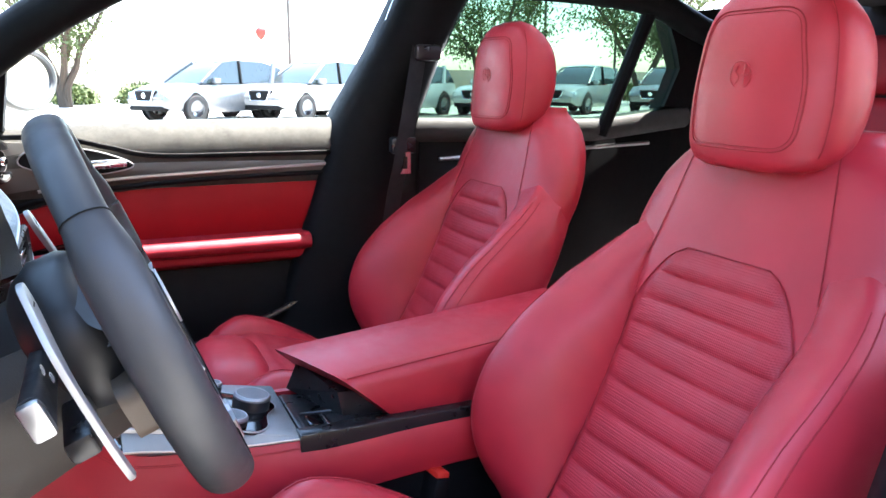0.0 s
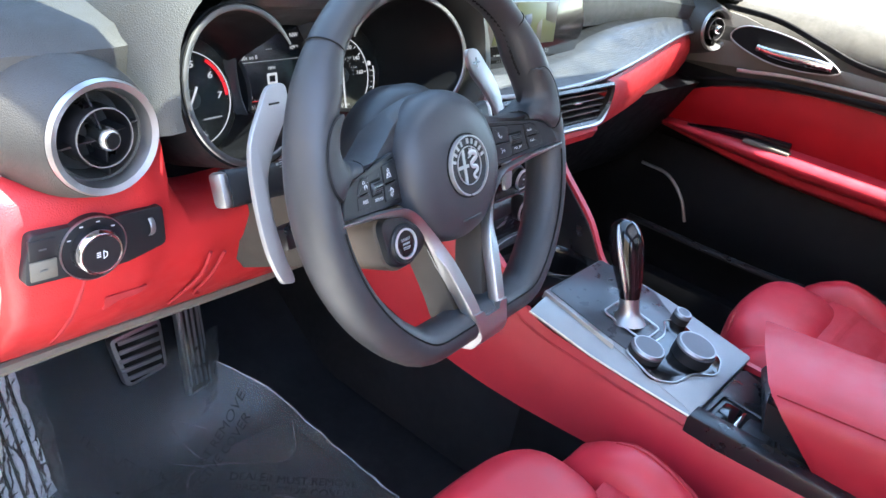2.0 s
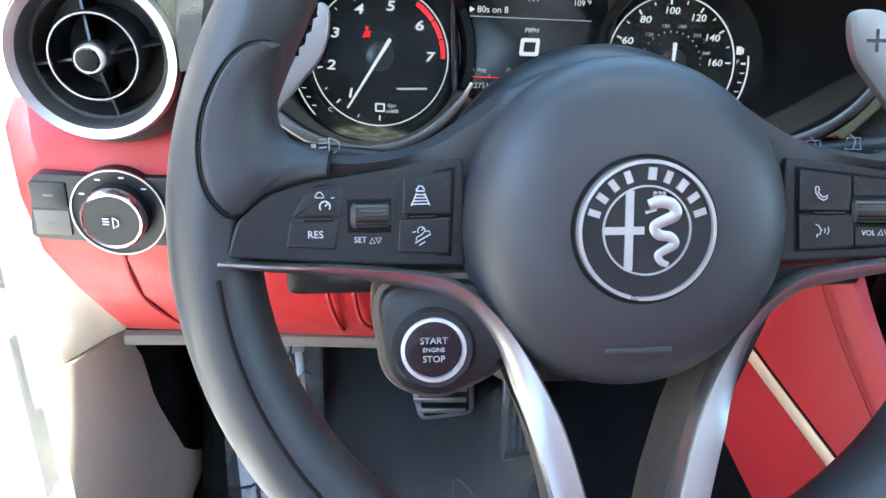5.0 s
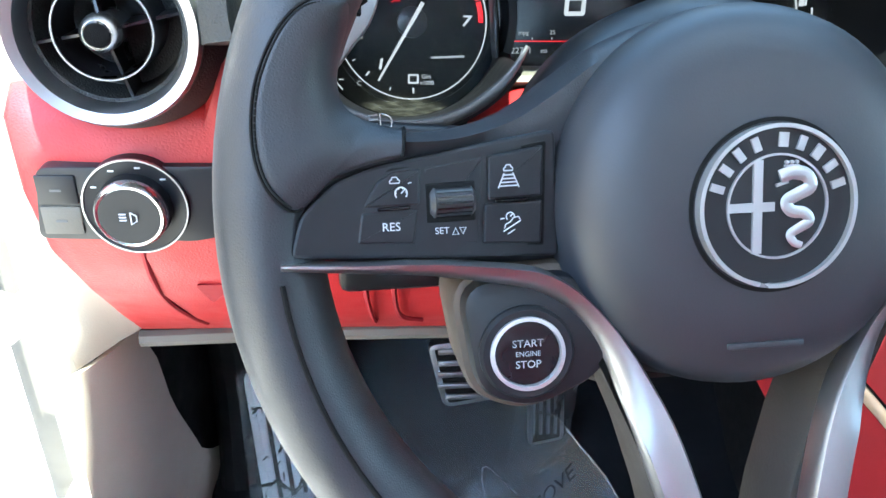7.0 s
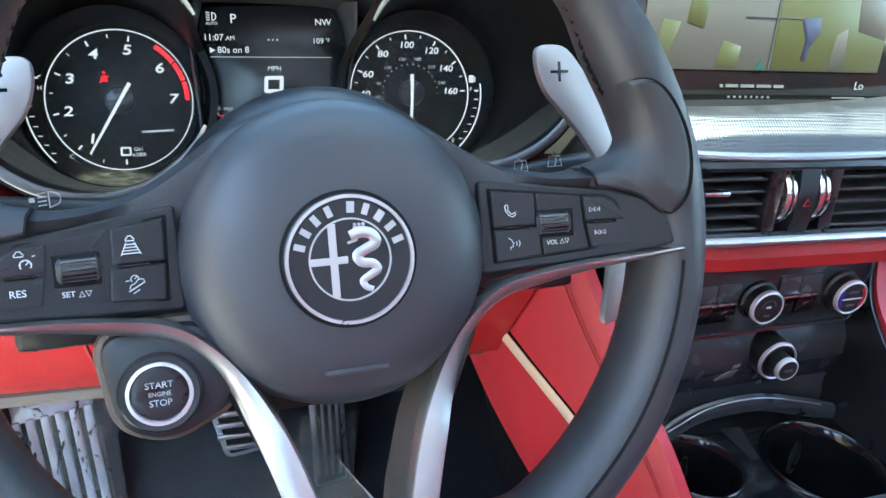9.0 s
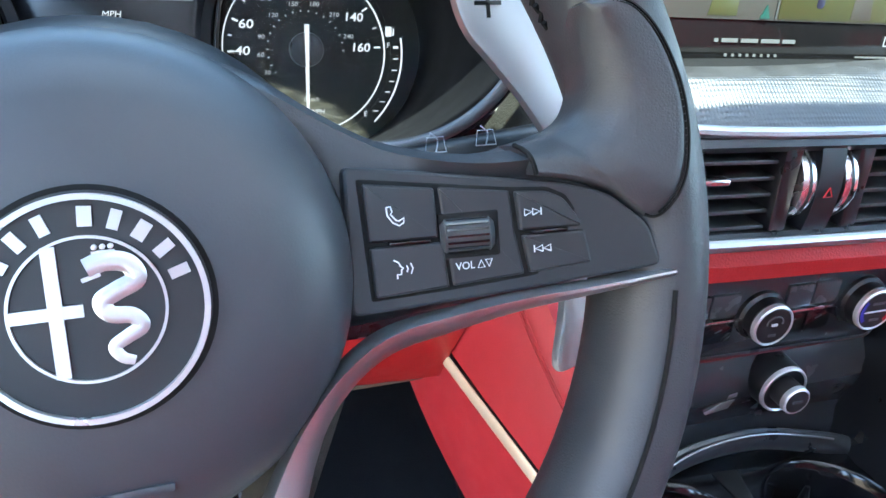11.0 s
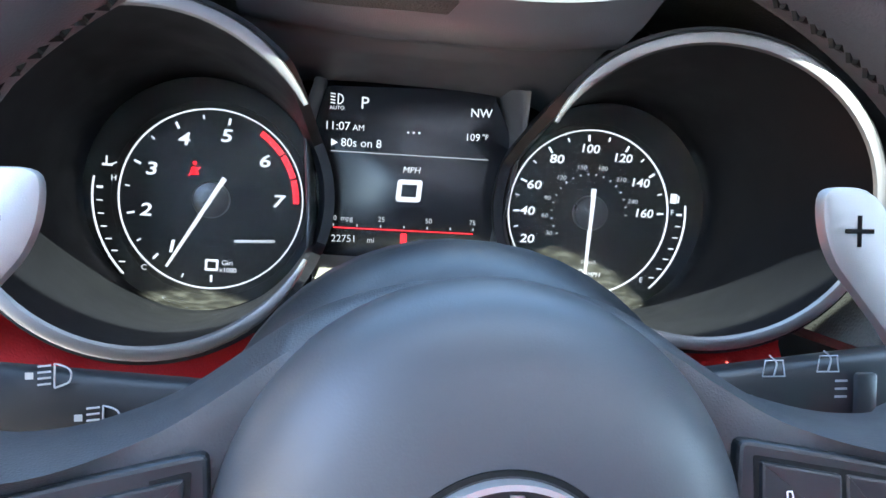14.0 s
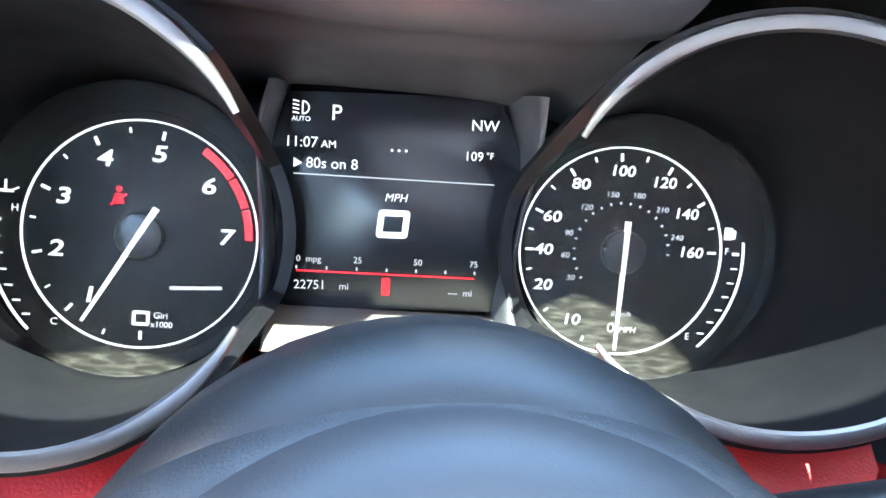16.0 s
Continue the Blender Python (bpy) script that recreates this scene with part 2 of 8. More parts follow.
# pale plastic of the tray, also the sunlit look of one switch button
M_tray_sunlit = mat("pale_tray_and_sunlit_button", (0.125, 0.118, 0.100), 0.6, grain=0.3, grain_scale=700, vary=0.06)
# darker than aluminium: the dim reflection on the band is put into its colour
M_band = mat("textured_dash_band", (0.085, 0.087, 0.092), 0.50, 1.0, grain=0.8, grain_scale=420, kind="dots", vary=0.05)
M_pad = mat("black_grained_skin", (0.030, 0.030, 0.028), 0.62, grain=0.8, grain_scale=480, kind="leather", vary=0.12)
M_tan = mat("tan_plastic", (0.12, 0.092, 0.067), 0.55, grain=0.3, grain_scale=700, vary=0.08)
M_flank = mat("grey_brown_plastic", (0.068, 0.058, 0.048), 0.5, grain=0.3, grain_scale=700, vary=0.08)
M_piano = mat("black_lacquer", (0.030, 0.032, 0.037), 0.24, vary=0.06, rvary=0.05, spec=0.6)
M_leather = mat("black_leather", (0.027, 0.029, 0.033), 0.47, grain=0.22, grain_scale=900, kind="leather", vary=0.10, spec=0.55)
M_hub = mat("black_airbag_cover", (0.030, 0.033, 0.039), 0.47, grain=0.10, grain_scale=1400, vary=0.03, spec=0.6, rvary=0.02)
M_gloss = mat("gloss_black", (0.006, 0.006, 0.007), 0.12, vary=0.05, rvary=0.05)
M_satin = mat("satin_black", (0.010, 0.010, 0.012), 0.32, vary=0.08)
M_funnel = mat("satin_grey_black", (0.0055, 0.006, 0.0075), 0.46, vary=0.06, grain=0.15, grain_scale=1500, spec=0.22)
M_rim = mat("grey_satin_metal", (0.36, 0.365, 0.375), 0.48, 1.0, vary=0.04, rvary=0.05)
M_dialrim = mat("satin_dial_rim", (0.20, 0.20, 0.203), 0.46, 1.0, vary=0.05, rvary=0.06)
M_bridge = mat("smooth_grey_plastic", (0.050, 0.054, 0.061), 0.45, vary=0.05, grain=0.15, grain_scale=1500)
M_btn = mat("button_black", (0.0125, 0.0140, 0.0165), 0.43, vary=0.06, spec=0.45)
M_key = mat("grey_lacquered_key", (0.048, 0.051, 0.056), 0.26, vary=0.05, rvary=0.04)
M_roller = mat("ribbed_roller_black", (0.035, 0.036, 0.038), 0.35, vary=0.06)
M_kick = mat("beige_trim", (0.50, 0.455, 0.375), 0.6, grain=0.35, grain_scale=700, vary=0.06)
M_chrome = mat("chrome", (0.82, 0.82, 0.83), 0.24, 1.0, vary=0.03, rvary=0.05)
M_silver = mat("satin_silver", (0.45, 0.455, 0.465), 0.40, 1.0, vary=0.05, rvary=0.06)
M_brush = mat("brushed_aluminium", (0.36, 0.365, 0.375), 0.38, 1.0, grain=0.4, grain_scale=120, kind="brushed", vary=0.05)
M_paddle = mat("grey_aluminium", (0.34, 0.34, 0.345), 0.47, 0.75, vary=0.05, grain=0.2, grain_scale=2500)
M_white = mat("white_print", (0.62, 0.64, 0.66), 0.6, vary=0.0)
M_print = mat("grey_print", (0.36, 0.37, 0.385), 0.6, vary=0.0)
M_glow = mat("white_lit_marking", (0.85, 0.88, 0.95), 0.5, emit=0.050)
M_glowdim = mat("grey_lit_marking", (0.55, 0.58, 0.62), 0.5, emit=0.045)
M_glowred = mat("red_lit_marking", (0.9, 0.01, 0.02), 0.5, emit=0.085)
M_blue = mat("blue_mark", (0.03, 0.03, 0.30), 0.4, vary=0.0)
M_redm = mat("red_mark", (0.40, 0.01, 0.02), 0.4, vary=0.0)
M_face = mat("dial_face", (0.004, 0.004, 0.005), 0.5, vary=0.08, spec=0.15)
M_lcd = mat("dark_display", (0.010, 0.011, 0.014), 0.25, vary=0.0)
M_carpet = mat("black_carpet", (0.011, 0.0118, 0.0140), 0.95, spec=0.2, grain=1.0, grain_scale=700, vary=0.25, vary_scale=14)
M_grey = mat("dark_grey_trim", (0.120, 0.115, 0.104), 0.40, grain=0.4, grain_scale=700, vary=0.1)
M_trim = mat("warm_grey_trim", (0.13, 0.118, 0.098), 0.6, grain=0.35, grain_scale=700, vary=0.08)
M_belt = mat("black_webbing", (0.014, 0.014, 0.016), 0.8, grain=0.8, grain_scale=900, vary=0.1)
M_body = mat("white_car_paint", (0.78, 0.78, 0.77), 0.25, coat=0.6, vary=0.02)
M_gold = mat("pale_metal_strip", (0.80, 0.68, 0.55), 0.40, 0.4, vary=0.05)
M_buckle = mat("red_buckle", (0.62, 0.03, 0.02), 0.4, vary=0.06)
M_rubber = mat("black_rubber", (0.006, 0.006, 0.006), 0.8, vary=0.1, spec=0.2)
M_headliner = mat("dark_headliner", (0.03, 0.03, 0.03), 0.9, grain=0.5, grain_scale=900, vary=0.1)


def glass(name, tint=(0.96, 0.98, 0.97)):
    m = bpy.data.materials.new(name)
    m.use_nodes = True
    nt = m.node_tree
    nt.nodes.remove(nt.nodes["Principled BSDF"])
    tr = nt.nodes.new("ShaderNodeBsdfTransparent")
    tr.inputs["Color"].default_value = (*tint, 1)
    gl = nt.nodes.new("ShaderNodeBsdfGlossy")
    gl.inputs["Roughness"].default_value = 0.02
    fr = nt.nodes.new("ShaderNodeFresnel")
    fr.inputs["IOR"].default_value = 1.3
    mx = nt.nodes.new("ShaderNodeMixShader")
    nt.links.new(fr.outputs["Fac"], mx.inputs["Fac"])
    nt.links.new(tr.outputs["BSDF"], mx.inputs[1])
    nt.links.new(gl.outputs["BSDF"], mx.inputs[2])
    nt.links.new(mx.outputs["Shader"], nt.nodes["Material Output"].inputs["Surface"])
    return m


M_glass = glass("clear_glass")
M_tint = glass("green_tinted_glass", (0.34, 0.44, 0.39))
M_screenglass = glass("windscreen_glass", (0.80, 0.84, 0.82))


# translucent sheet for the added roof openings, spreads sunlight into the cabin
def blind(name, color):
    m = bpy.data.materials.new(name)
    m.use_nodes = True
    nt = m.node_tree
    nt.nodes.remove(nt.nodes["Principled BSDF"])
    tr = nt.nodes.new("ShaderNodeBsdfTranslucent")
    di = nt.nodes.new("ShaderNodeBsdfDiffuse")
    mx = nt.nodes.new("ShaderNodeMixShader")
    mx.inputs["Fac"].default_value = 0.5
    for n in (tr, di):
        n.inputs["Color"].default_value = (*color, 1)
    nt.links.new(tr.outputs["BSDF"], mx.inputs[1])
    nt.links.new(di.outputs["BSDF"], mx.inputs[2])
    nt.links.new(mx.outputs["Shader"], nt.nodes["Material Output"].inputs["Surface"])
    return m


M_diffuser = blind("pale_translucent_diffuser", (0.62, 0.64, 0.68))


def dusty(name):
    """Clear plastic lens with fine dust and wiping scratches."""
    m = bpy.data.materials.new(name)
    m.use_nodes = True
    nt = m.node_tree
    nt.nodes.remove(nt.nodes["Principled BSDF"])
    tc = nt.nodes.new("ShaderNodeTexCoord")
    mp = nt.nodes.new("ShaderNodeMapping")
    mp.inputs["Scale"].default_value = (130, 520, 130)
    mp.inputs["Rotation"].default_value = (0, 0, 0.15)
    nz = nt.nodes.new("ShaderNodeTexNoise")
    nz.inputs["Scale"].default_value = 1.0
    nz.inputs["Detail"].default_value = 8
    rg = nt.nodes.new("ShaderNodeMapRange")
    rg.inputs["From Min"].default_value, rg.inputs["From Max"].default_value = 0.46, 0.80
    rg.inputs["To Min"].default_value, rg.inputs["To Max"].default_value = 0.010, 0.050
    tr = nt.nodes.new("ShaderNodeBsdfTransparent")
    di = nt.nodes.new("ShaderNodeBsdfDiffuse")
    di.inputs["Color"].default_value = (0.75, 0.74, 0.66, 1)
    mx = nt.nodes.new("ShaderNodeMixShader")
    nt.links.new(tc.outputs["Object"], mp.inputs["Vector"])
    nt.links.new(mp.outputs["Vector"], nz.inputs["Vector"])
    nt.links.new(nz.outputs["Fac"], rg.inputs["Value"])
    nt.links.new(rg.outputs["Result"], mx.inputs["Fac"])
    nt.links.new(tr.outputs["BSDF"], mx.inputs[1])
    nt.links.new(di.outputs["BSDF"], mx.inputs[2])
    nt.links.new(mx.outputs["Shader"], nt.nodes["Material Output"].inputs["Surface"])
    return m


M_lens = dusty("dusty_clear_lens")


def film(name, tint=(0.95, 0.97, 0.98), crease=0.35, ior=1.42, haze_amount=0.03):
    m = bpy.data.materials.new(name)
    m.use_nodes = True
    nt = m.node_tree
    nt.nodes.remove(nt.nodes["Principled BSDF"])
    tr = nt.nodes.new("ShaderNodeBsdfTransparent")
    tr.inputs["Color"].default_value = (*tint, 1)
    gl = nt.nodes.new("ShaderNodeBsdfGlossy")
    gl.inputs["Roughness"].default_value = 0.08
    mx = nt.nodes.new("ShaderNodeMixShader")
    lw = nt.nodes.new("ShaderNodeFresnel")
    lw.inputs["IOR"].default_value = ior
    no = nt.nodes.new("ShaderNodeTexNoise")
    no.inputs["Scale"].default_value = 8
    no.inputs["Detail"].default_value = 5
    no.inputs["Distortion"].default_value = 1.2
    tc = nt.nodes.new("ShaderNodeTexCoord")
    nt.links.new(tc.outputs["Object"], no.inputs["Vector"])
    bu = nt.nodes.new("ShaderNodeBump")
    bu.inputs["Distance"].default_value = 0.03
    bu.inputs["Strength"].default_value = crease
    nt.links.new(no.outputs["Fac"], bu.inputs["Height"])
    nt.links.new(bu.outputs["Normal"], gl.inputs["Normal"])
    nt.links.new(bu.outputs["Normal"], lw.inputs["Normal"])
    nt.links.new(lw.outputs["Fac"], mx.inputs["Fac"])
    nt.links.new(tr.outputs["BSDF"], mx.inputs[1])
    nt.links.new(gl.outputs["BSDF"], mx.inputs[2])
    haze = nt.nodes.new("ShaderNodeBsdfDiffuse")
    haze.inputs["Color"].default_value = (0.72, 0.73, 0.72, 1)
    m2 = nt.nodes.new("ShaderNodeMixShader")
    m2.inputs["Fac"].default_value = haze_amount
    nt.links.new(mx.outputs["Shader"], m2.inputs[1])
    nt.links.new(haze.outputs["BSDF"], m2.inputs[2])
    nt.links.new(m2.outputs["Shader"], nt.nodes["Material Output"].inputs["Surface"])
    return m


# ---- car shell: floor, tunnel, roof, pillars, glass ----
CX = 0.41  # middle of the car

carpet = tagged(part("floor", sheet(lambda u, v: (-0.36 + 1.56 * u, -1.5 + 2.35 * v, 0.36 + 0.30 * max(0.0, (-1.5 + 2.35 * v - 0.42) / 0.43) ** 1.2), 24, 40, (0, 0, -0.04)), M_carpet),
                "black carpet on the car floor rising to the bulkhead", "floor", kind="structure")
bulkhead = tagged(part("bulkhead", box(-0.42, 1.24, 0.80, 0.86, 0.3, 1.10, 0.01), M_black), "black bulkhead behind the dashboard", "wall", kind="structure")
tunnel = tagged(part("tunnel_trim", box(0.325, 0.505, -0.72, 0.80, 0.36, 0.62, 0.02), M_carpet), "black carpeted tunnel under the centre console", "trim", kind="structure")
tagged(part("wall_rear", box(-0.42, 1.24, -2.3, -2.25, 0.3, 1.52, 0.02), M_headliner), "dark rear end of the cabin", "wall", kind="structure")


def roof_frame():
    """A roof with two unseen openings added to let daylight down on the seats."""
    z0, z1 = 1.45, 1.50
    x0, x1, y0, y1 = -0.24, 1.06, -2.3, -0.02
    a0, a1 = -0.04, 0.92
    return merge(box(x0, x1, -0.16, y1, z0, z1, 0.01), box(x0, x1, -0.85, -0.75, z0, z1, 0.0), box(x0, x1, y0, -1.5, z0, z1, 0.01),
                 box(x0, a0, -0.75, -0.16, z0, z1, 0.0), box(a1, x1, -0.75, -0.16, z0, z1, 0.0),
                 box(x0, a0, -1.5, -0.85, z0, z1, 0.0), box(a1, x1, -1.5, -0.85, z0, z1, 0.0))


tagged(part("ceiling", roof_frame(), M_headliner), "dark headliner round two openings added to let in daylight", "ceiling", kind="structure")


def pillar(name, pts, w, flat, label, material=M_black, up=(1, 0, 0)):
    return tagged(part(name, tube(curve(pts, 6), w, 16, up=up, flat=flat), material), label, "pillar", kind="structure")


pillar("pillar_front_passenger", [(1.19, 0.56, 1.02), (1.16, 0.36, 1.16), (1.11, 0.15, 1.32), (1.06, -0.04, 1.43)], 0.046, 0.8, "black trimmed windscreen pillar on the passenger side")
pillar("pillar_front_driver", [(-0.37, 0.56, 1.02), (-0.325, 0.36, 1.16), (-0.265, 0.15, 1.32), (-0.225, -0.04, 1.43)], 0.050, 0.8, "black trimmed windscreen pillar on the driver's side")
pillar("roof_rail_passenger", [(1.07, -0.02, 1.43), (1.075, -0.30, 1.455), (1.075, -0.8, 1.455), (1.07, -1.35, 1.435), (1.05, -1.62, 1.34), (1.03, -2.2, 1.20)], 0.045, 0.8, "black roof rail trim above the passenger doors", up=(0, 0, 1))
pillar("roof_rail_driver", [(-0.25, -0.02, 1.43), (-0.255, -0.30, 1.455), (-0.25, -1.0, 1.45), (-0.2, -2.2, 1.30)], 0.045, 0.8, "black roof rail trim above the driver's door", up=(0, 0, 1))


def b_pillar(side):
    """The middle pillar with its broad lower trim."""
    prof = [(-0.29, -0.74, 0.42), (-0.335, -0.74, 0.61), (-0.425, -0.74, 0.85), (-0.492, -0.74, 1.05), (-0.520, -0.74, 1.13), (-0.60, -0.785, 1.28), (-0.655, -0.84, 1.40), (-0.675, -0.86, 1.46)]
    rings = []
    for ya, yb, z in prof:
        x = 1.175 - max(0, z - 1.1) * 0.25
        if side < 0:
            x = 2 * CX - x - 0.02
            ya = ya - 0.070 * max(0.0, 1 - max(0.0, z - 1.1) / 0.3)
        s = side
        rings.append([(x, ya, z), (x - 0.035 * s, ya - 0.03, z), (x - 0.045 * s, (ya + yb) / 2, z), (x - 0.035 * s, yb + 0.03, z), (x, yb, z), (x + 0.09 * s, yb, z), (x + 0.09 * s, ya, z)])
    return loft(rings)


tagged(part("pillar_middle_passenger", b_pillar(1), M_black, sharp=50), "black middle pillar trim beside the passenger seat", "pillar", kind="structure")
tagged(part("pillar_middle_driver", b_pillar(-1), M_black, sharp=50), "black middle pillar trim beside the driver's seat", "pillar", kind="structure")

windscreen = tagged(part("window_1", sheet(lambda u, v: (-0.34 + 1.5 * u + (0.08 - 0.16 * u) * v, 0.84 - 0.865 * v + 0.10 * (1 - (2 * u - 1) ** 2) * (1 - v), 1.07 + 0.40 * v), 12, 6, (0, 0.004, 0.004)), M_screenglass),
                    "clear raked windscreen", "window", kind="structure")
# unseen panels added over the roof openings to light the cabin softly
tagged(part("ceiling_diffuser_front", box(-0.045, 0.925, -0.755, -0.155, 1.501, 1.507, 0.0), M_diffuser), "unseen pale translucent panel added to soften daylight over the front seats", "ceiling", kind="structure")
tagged(part("ceiling_diffuser_rear", box(-0.045, 0.925, -1.505, -0.845, 1.501, 1.507, 0.0), M_diffuser), "unseen pale translucent panel added to soften daylight over the rear bench", "ceiling", kind="structure")


# ---- front passenger door ----
def passenger_door():
    door = thing("passenger_door", "closed passenger door with red leather panel and silver trim", "door", pose(1.18, 0, 0), kind="")
    # local frame: x outwards, y forwards, z up
    # upper dark sill pad with a rounded shoulder
    sec = [(-0.010, 1.035), (-0.012, 1.050), (-0.004, 1.074), (0.012, 1.096), (0.034, 1.111), (0.058, 1.118), (0.078, 1.116), (0.078, 0.95), (0.01, 0.95)]
    def dip(y):
        return 0.016 * math.exp(-((y - 0.28) / 0.2) ** 2)
    rings = []
    for k in range(25):
        y = -0.55 + 1.08 * k / 24
        rings.append([(x, y, z - (dip(y) if z > 1.02 else 0) + 0.0) for x, z in sec])
    part("upper_pad", loft(rings), M_doorpad, door, "dark grained upper door pad")
    # main door body behind
    part("door_core", box(0.022, 0.09, -0.55, 0.60, 0.40, 1.05, 0.01), M_black, door)
    # silver-grey sweep below the pad
    def sweep(u, v):
        y = -0.54 + 1.04 * u
        top = 1.036 - 0.020 * (1 - u) + 0.012 * math.sin(u * 2.6)
        if y > 0.0:
            top += 0.035 * min(1, y / 0.2)
        bot = 0.985 - 0.06 * max(0.0, (y - 0.05) / 0.45) ** 1.2
        z = top + (bot - top) * v
        return (0.0 - 0.008 * math.sin(v * math.pi) - 0.002, y, z)
    part("grey_sweep", sheet(sweep, 30, 6, (0.03, 0, 0)), M_grey, door, "dark grey moulded sweep")
    part("silver_strip", tube(curve([(-0.010, -0.50, 1.006), (-0.011, -0.25, 0.999), (-0.011, 0.02, 0.988), (-0.011, 0.17, 0.968)], 8), 0.0042, 8, up=(1, 0, 0), flat=0.5, taper=None), M_silver, door, "satin silver strip")
    part("silver_strip", tube(curve([(-0.009, -0.50, 0.985), (-0.009, -0.2, 0.980), (-0.009, 0.08, 0.962), (-0.008, 0.26, 0.925)], 8), 0.006, 8, up=(1, 0, 0), flat=0.4), M_black, door, "black joint above the red panel")
    part("pad_joint", tube(curve([(-0.013, -0.54, 1.034), (-0.014, -0.30, 1.036), (-0.014, -0.08, 1.040), (-0.016, 0.02, 1.062), (-0.012, 0.12, 1.085), (-0.004, 0.24, 1.088)], 8), 0.006, 8, up=(1, 0, 0), flat=0.5), M_black, door, "black joint below the pad")
    # handle recess and lever
    bez = curve([(-0.024, -0.03, 1.022), (-0.024, 0.03, 1.004), (-0.024, 0.12, 1.004), (-0.024, 0.20, 1.03), (-0.024, 0.17, 1.062), (-0.024, 0.06, 1.058)], 6, True)
    part("handle_bezel", tube(bez, 0.0018, 8, True), M_rim, door, "silver rim round the handle recess")
    part("handle_cup", loft([[(-0.0235, p.y, p.z) for p in bez], [(0.01, 0.08 + (p.y - 0.08) * 0.9, 1.03 + (p.z - 1.03) * 0.9) for p in bez]]), M_black, door, "black handle recess")
    part("handle", tube(curve([(-0.030, -0.015, 1.026), (-0.036, 0.03, 1.026), (-0.036, 0.09, 1.024), (-0.028, 0.14, 1.026)], 6), 0.010, 10, up=(1, 0, 0), flat=0.6, taper=[0.5 + 0.5 * math.sin(math.pi * (0.2 + 0.7 * k / 18)) for k in range(19)]), M_chrome, door, "chrome door handle")
    # red panel
    def red(u, v):
        y = -0.53 + 0.86 * u
        top = 0.816 + 0.146 * math.sqrt(max(0.0, 1 - max(0.0, (y + 0.10) / 0.431) ** 2))
        bot = 0.832 - 0.018 * max(0.0, (y - 0.08) / 0.25)
        z = top + (bot - top) * v
        return (0.004 + 0.010 * v - 0.008 * math.sin(math.pi * v), y, z)
    part("red_panel", sheet(red, 30, 8, (0.02, 0, 0)), M_reddoor, door, "red leather door panel")
    # armrest: a ledge with rounded upper edge
    sec = [(0.02, 0.840), (-0.032, 0.836), (-0.047, 0.828), (-0.052, 0.816), (-0.043, 0.802), (-0.024, 0.794), (-0.020, 0.776), (0.004, 0.762), (0.03, 0.760)]
    rings = []
    for k in range(25):
        y = -0.432 + 0.792 * k / 24
        q = min(1.0, max(0.0, (y + 0.02) / 0.37)) ** 1.4
        s = 1.0 - 0.75 * q
        ring = [Vector((x if x > 0 else x * s, y, z + (0.812 - z) * q * 0.96)) for x, z in sec]
        rings.append(curve(ring[:-1], 4) + [ring[-1]])
    part("armrest", loft(rings, closed=True), M_red, door, "red leather armrest ledge")
    part("pull_slot", tube(curve([(-0.014, 0.235, 0.822), (-0.018, 0.16, 0.836), (-0.020, 0.08, 0.844), (-0.020, 0.005, 0.848)], 6), 0.011, 10, up=(1, 0, 0), flat=0.55, taper=[0.35 + 0.65 * min(1.0, k / 12) for k in range(19)]), M_gloss, door, "black pull pocket")
    part("window_switch", box(-0.040, -0.014, 0.0, 0.10, 0.832, 0.8405, 0.002), M_trim, door, "grey switch plate")
    # lower black panel with pocket
    def lower(u, v):
        y = -0.54 + 1.14 * u
        z = 0.775 - 0.35 * v
        return (0.012 - 0.03 * math.sin(math.pi * min(1, v * 1.2)), y, z)
    part("lower_panel", sheet(lower, 20, 10, (0.02, 0, 0)), M_black, door, "black lower door panel")
    part("pocket_lip", tube(curve([(-0.03, -0.46, 0.70), (-0.035, -0.32, 0.63), (-0.035, -0.1, 0.575), (-0.035, 0.3, 0.57)], 8), 0.008, 8), M_satin, door)
    part("speaker_rim", tube(curve([(-0.022, 0.31, 0.705), (-0.026, 0.24, 0.70), (-0.03, 0.19, 0.66), (-0.03, 0.165, 0.61)], 8), 0.004, 8), M_silver, door, "silver arc of the door speaker")
    g = part("window_pane", sheet(lambda u, v: (0.05 - 0.12 * v, -0.56 - 0.10 * v + (1.0 - 0.45 * v) * u, 1.10 + 0.34 * v), 8, 4, (0.004, 0, 0)), M_glass, door)
    g.visible_shadow = False
    # window frame
    part("window_frame", tube(curve([(0.03, 0.50, 1.06), (0.0, 0.30, 1.18), (-0.05, 0.10, 1.33), (-0.085, -0.06, 1.405), (-0.10, -0.3, 1.425), (-0.10, -0.68, 1.42)], 6), 0.018, 10), M_black, door)
    part("corner_trim", loft([[(-0.01, 0.225, 1.10), (-0.01, 0.52, 1.08), (-0.05, 0.20, 1.245)], [(0.05, 0.225, 1.10), (0.05, 0.52, 1.08), (0.0, 0.20, 1.245)]]), M_black, door, "black triangle trim at the mirror")
    return door


passenger_door()
tagged(part("sill_passenger", box(1.165, 1.28, -0.80, 0.84, 0.25, 0.455, 0.01), M_black), "black trimmed sill under the passenger door", "trim", kind="structure")


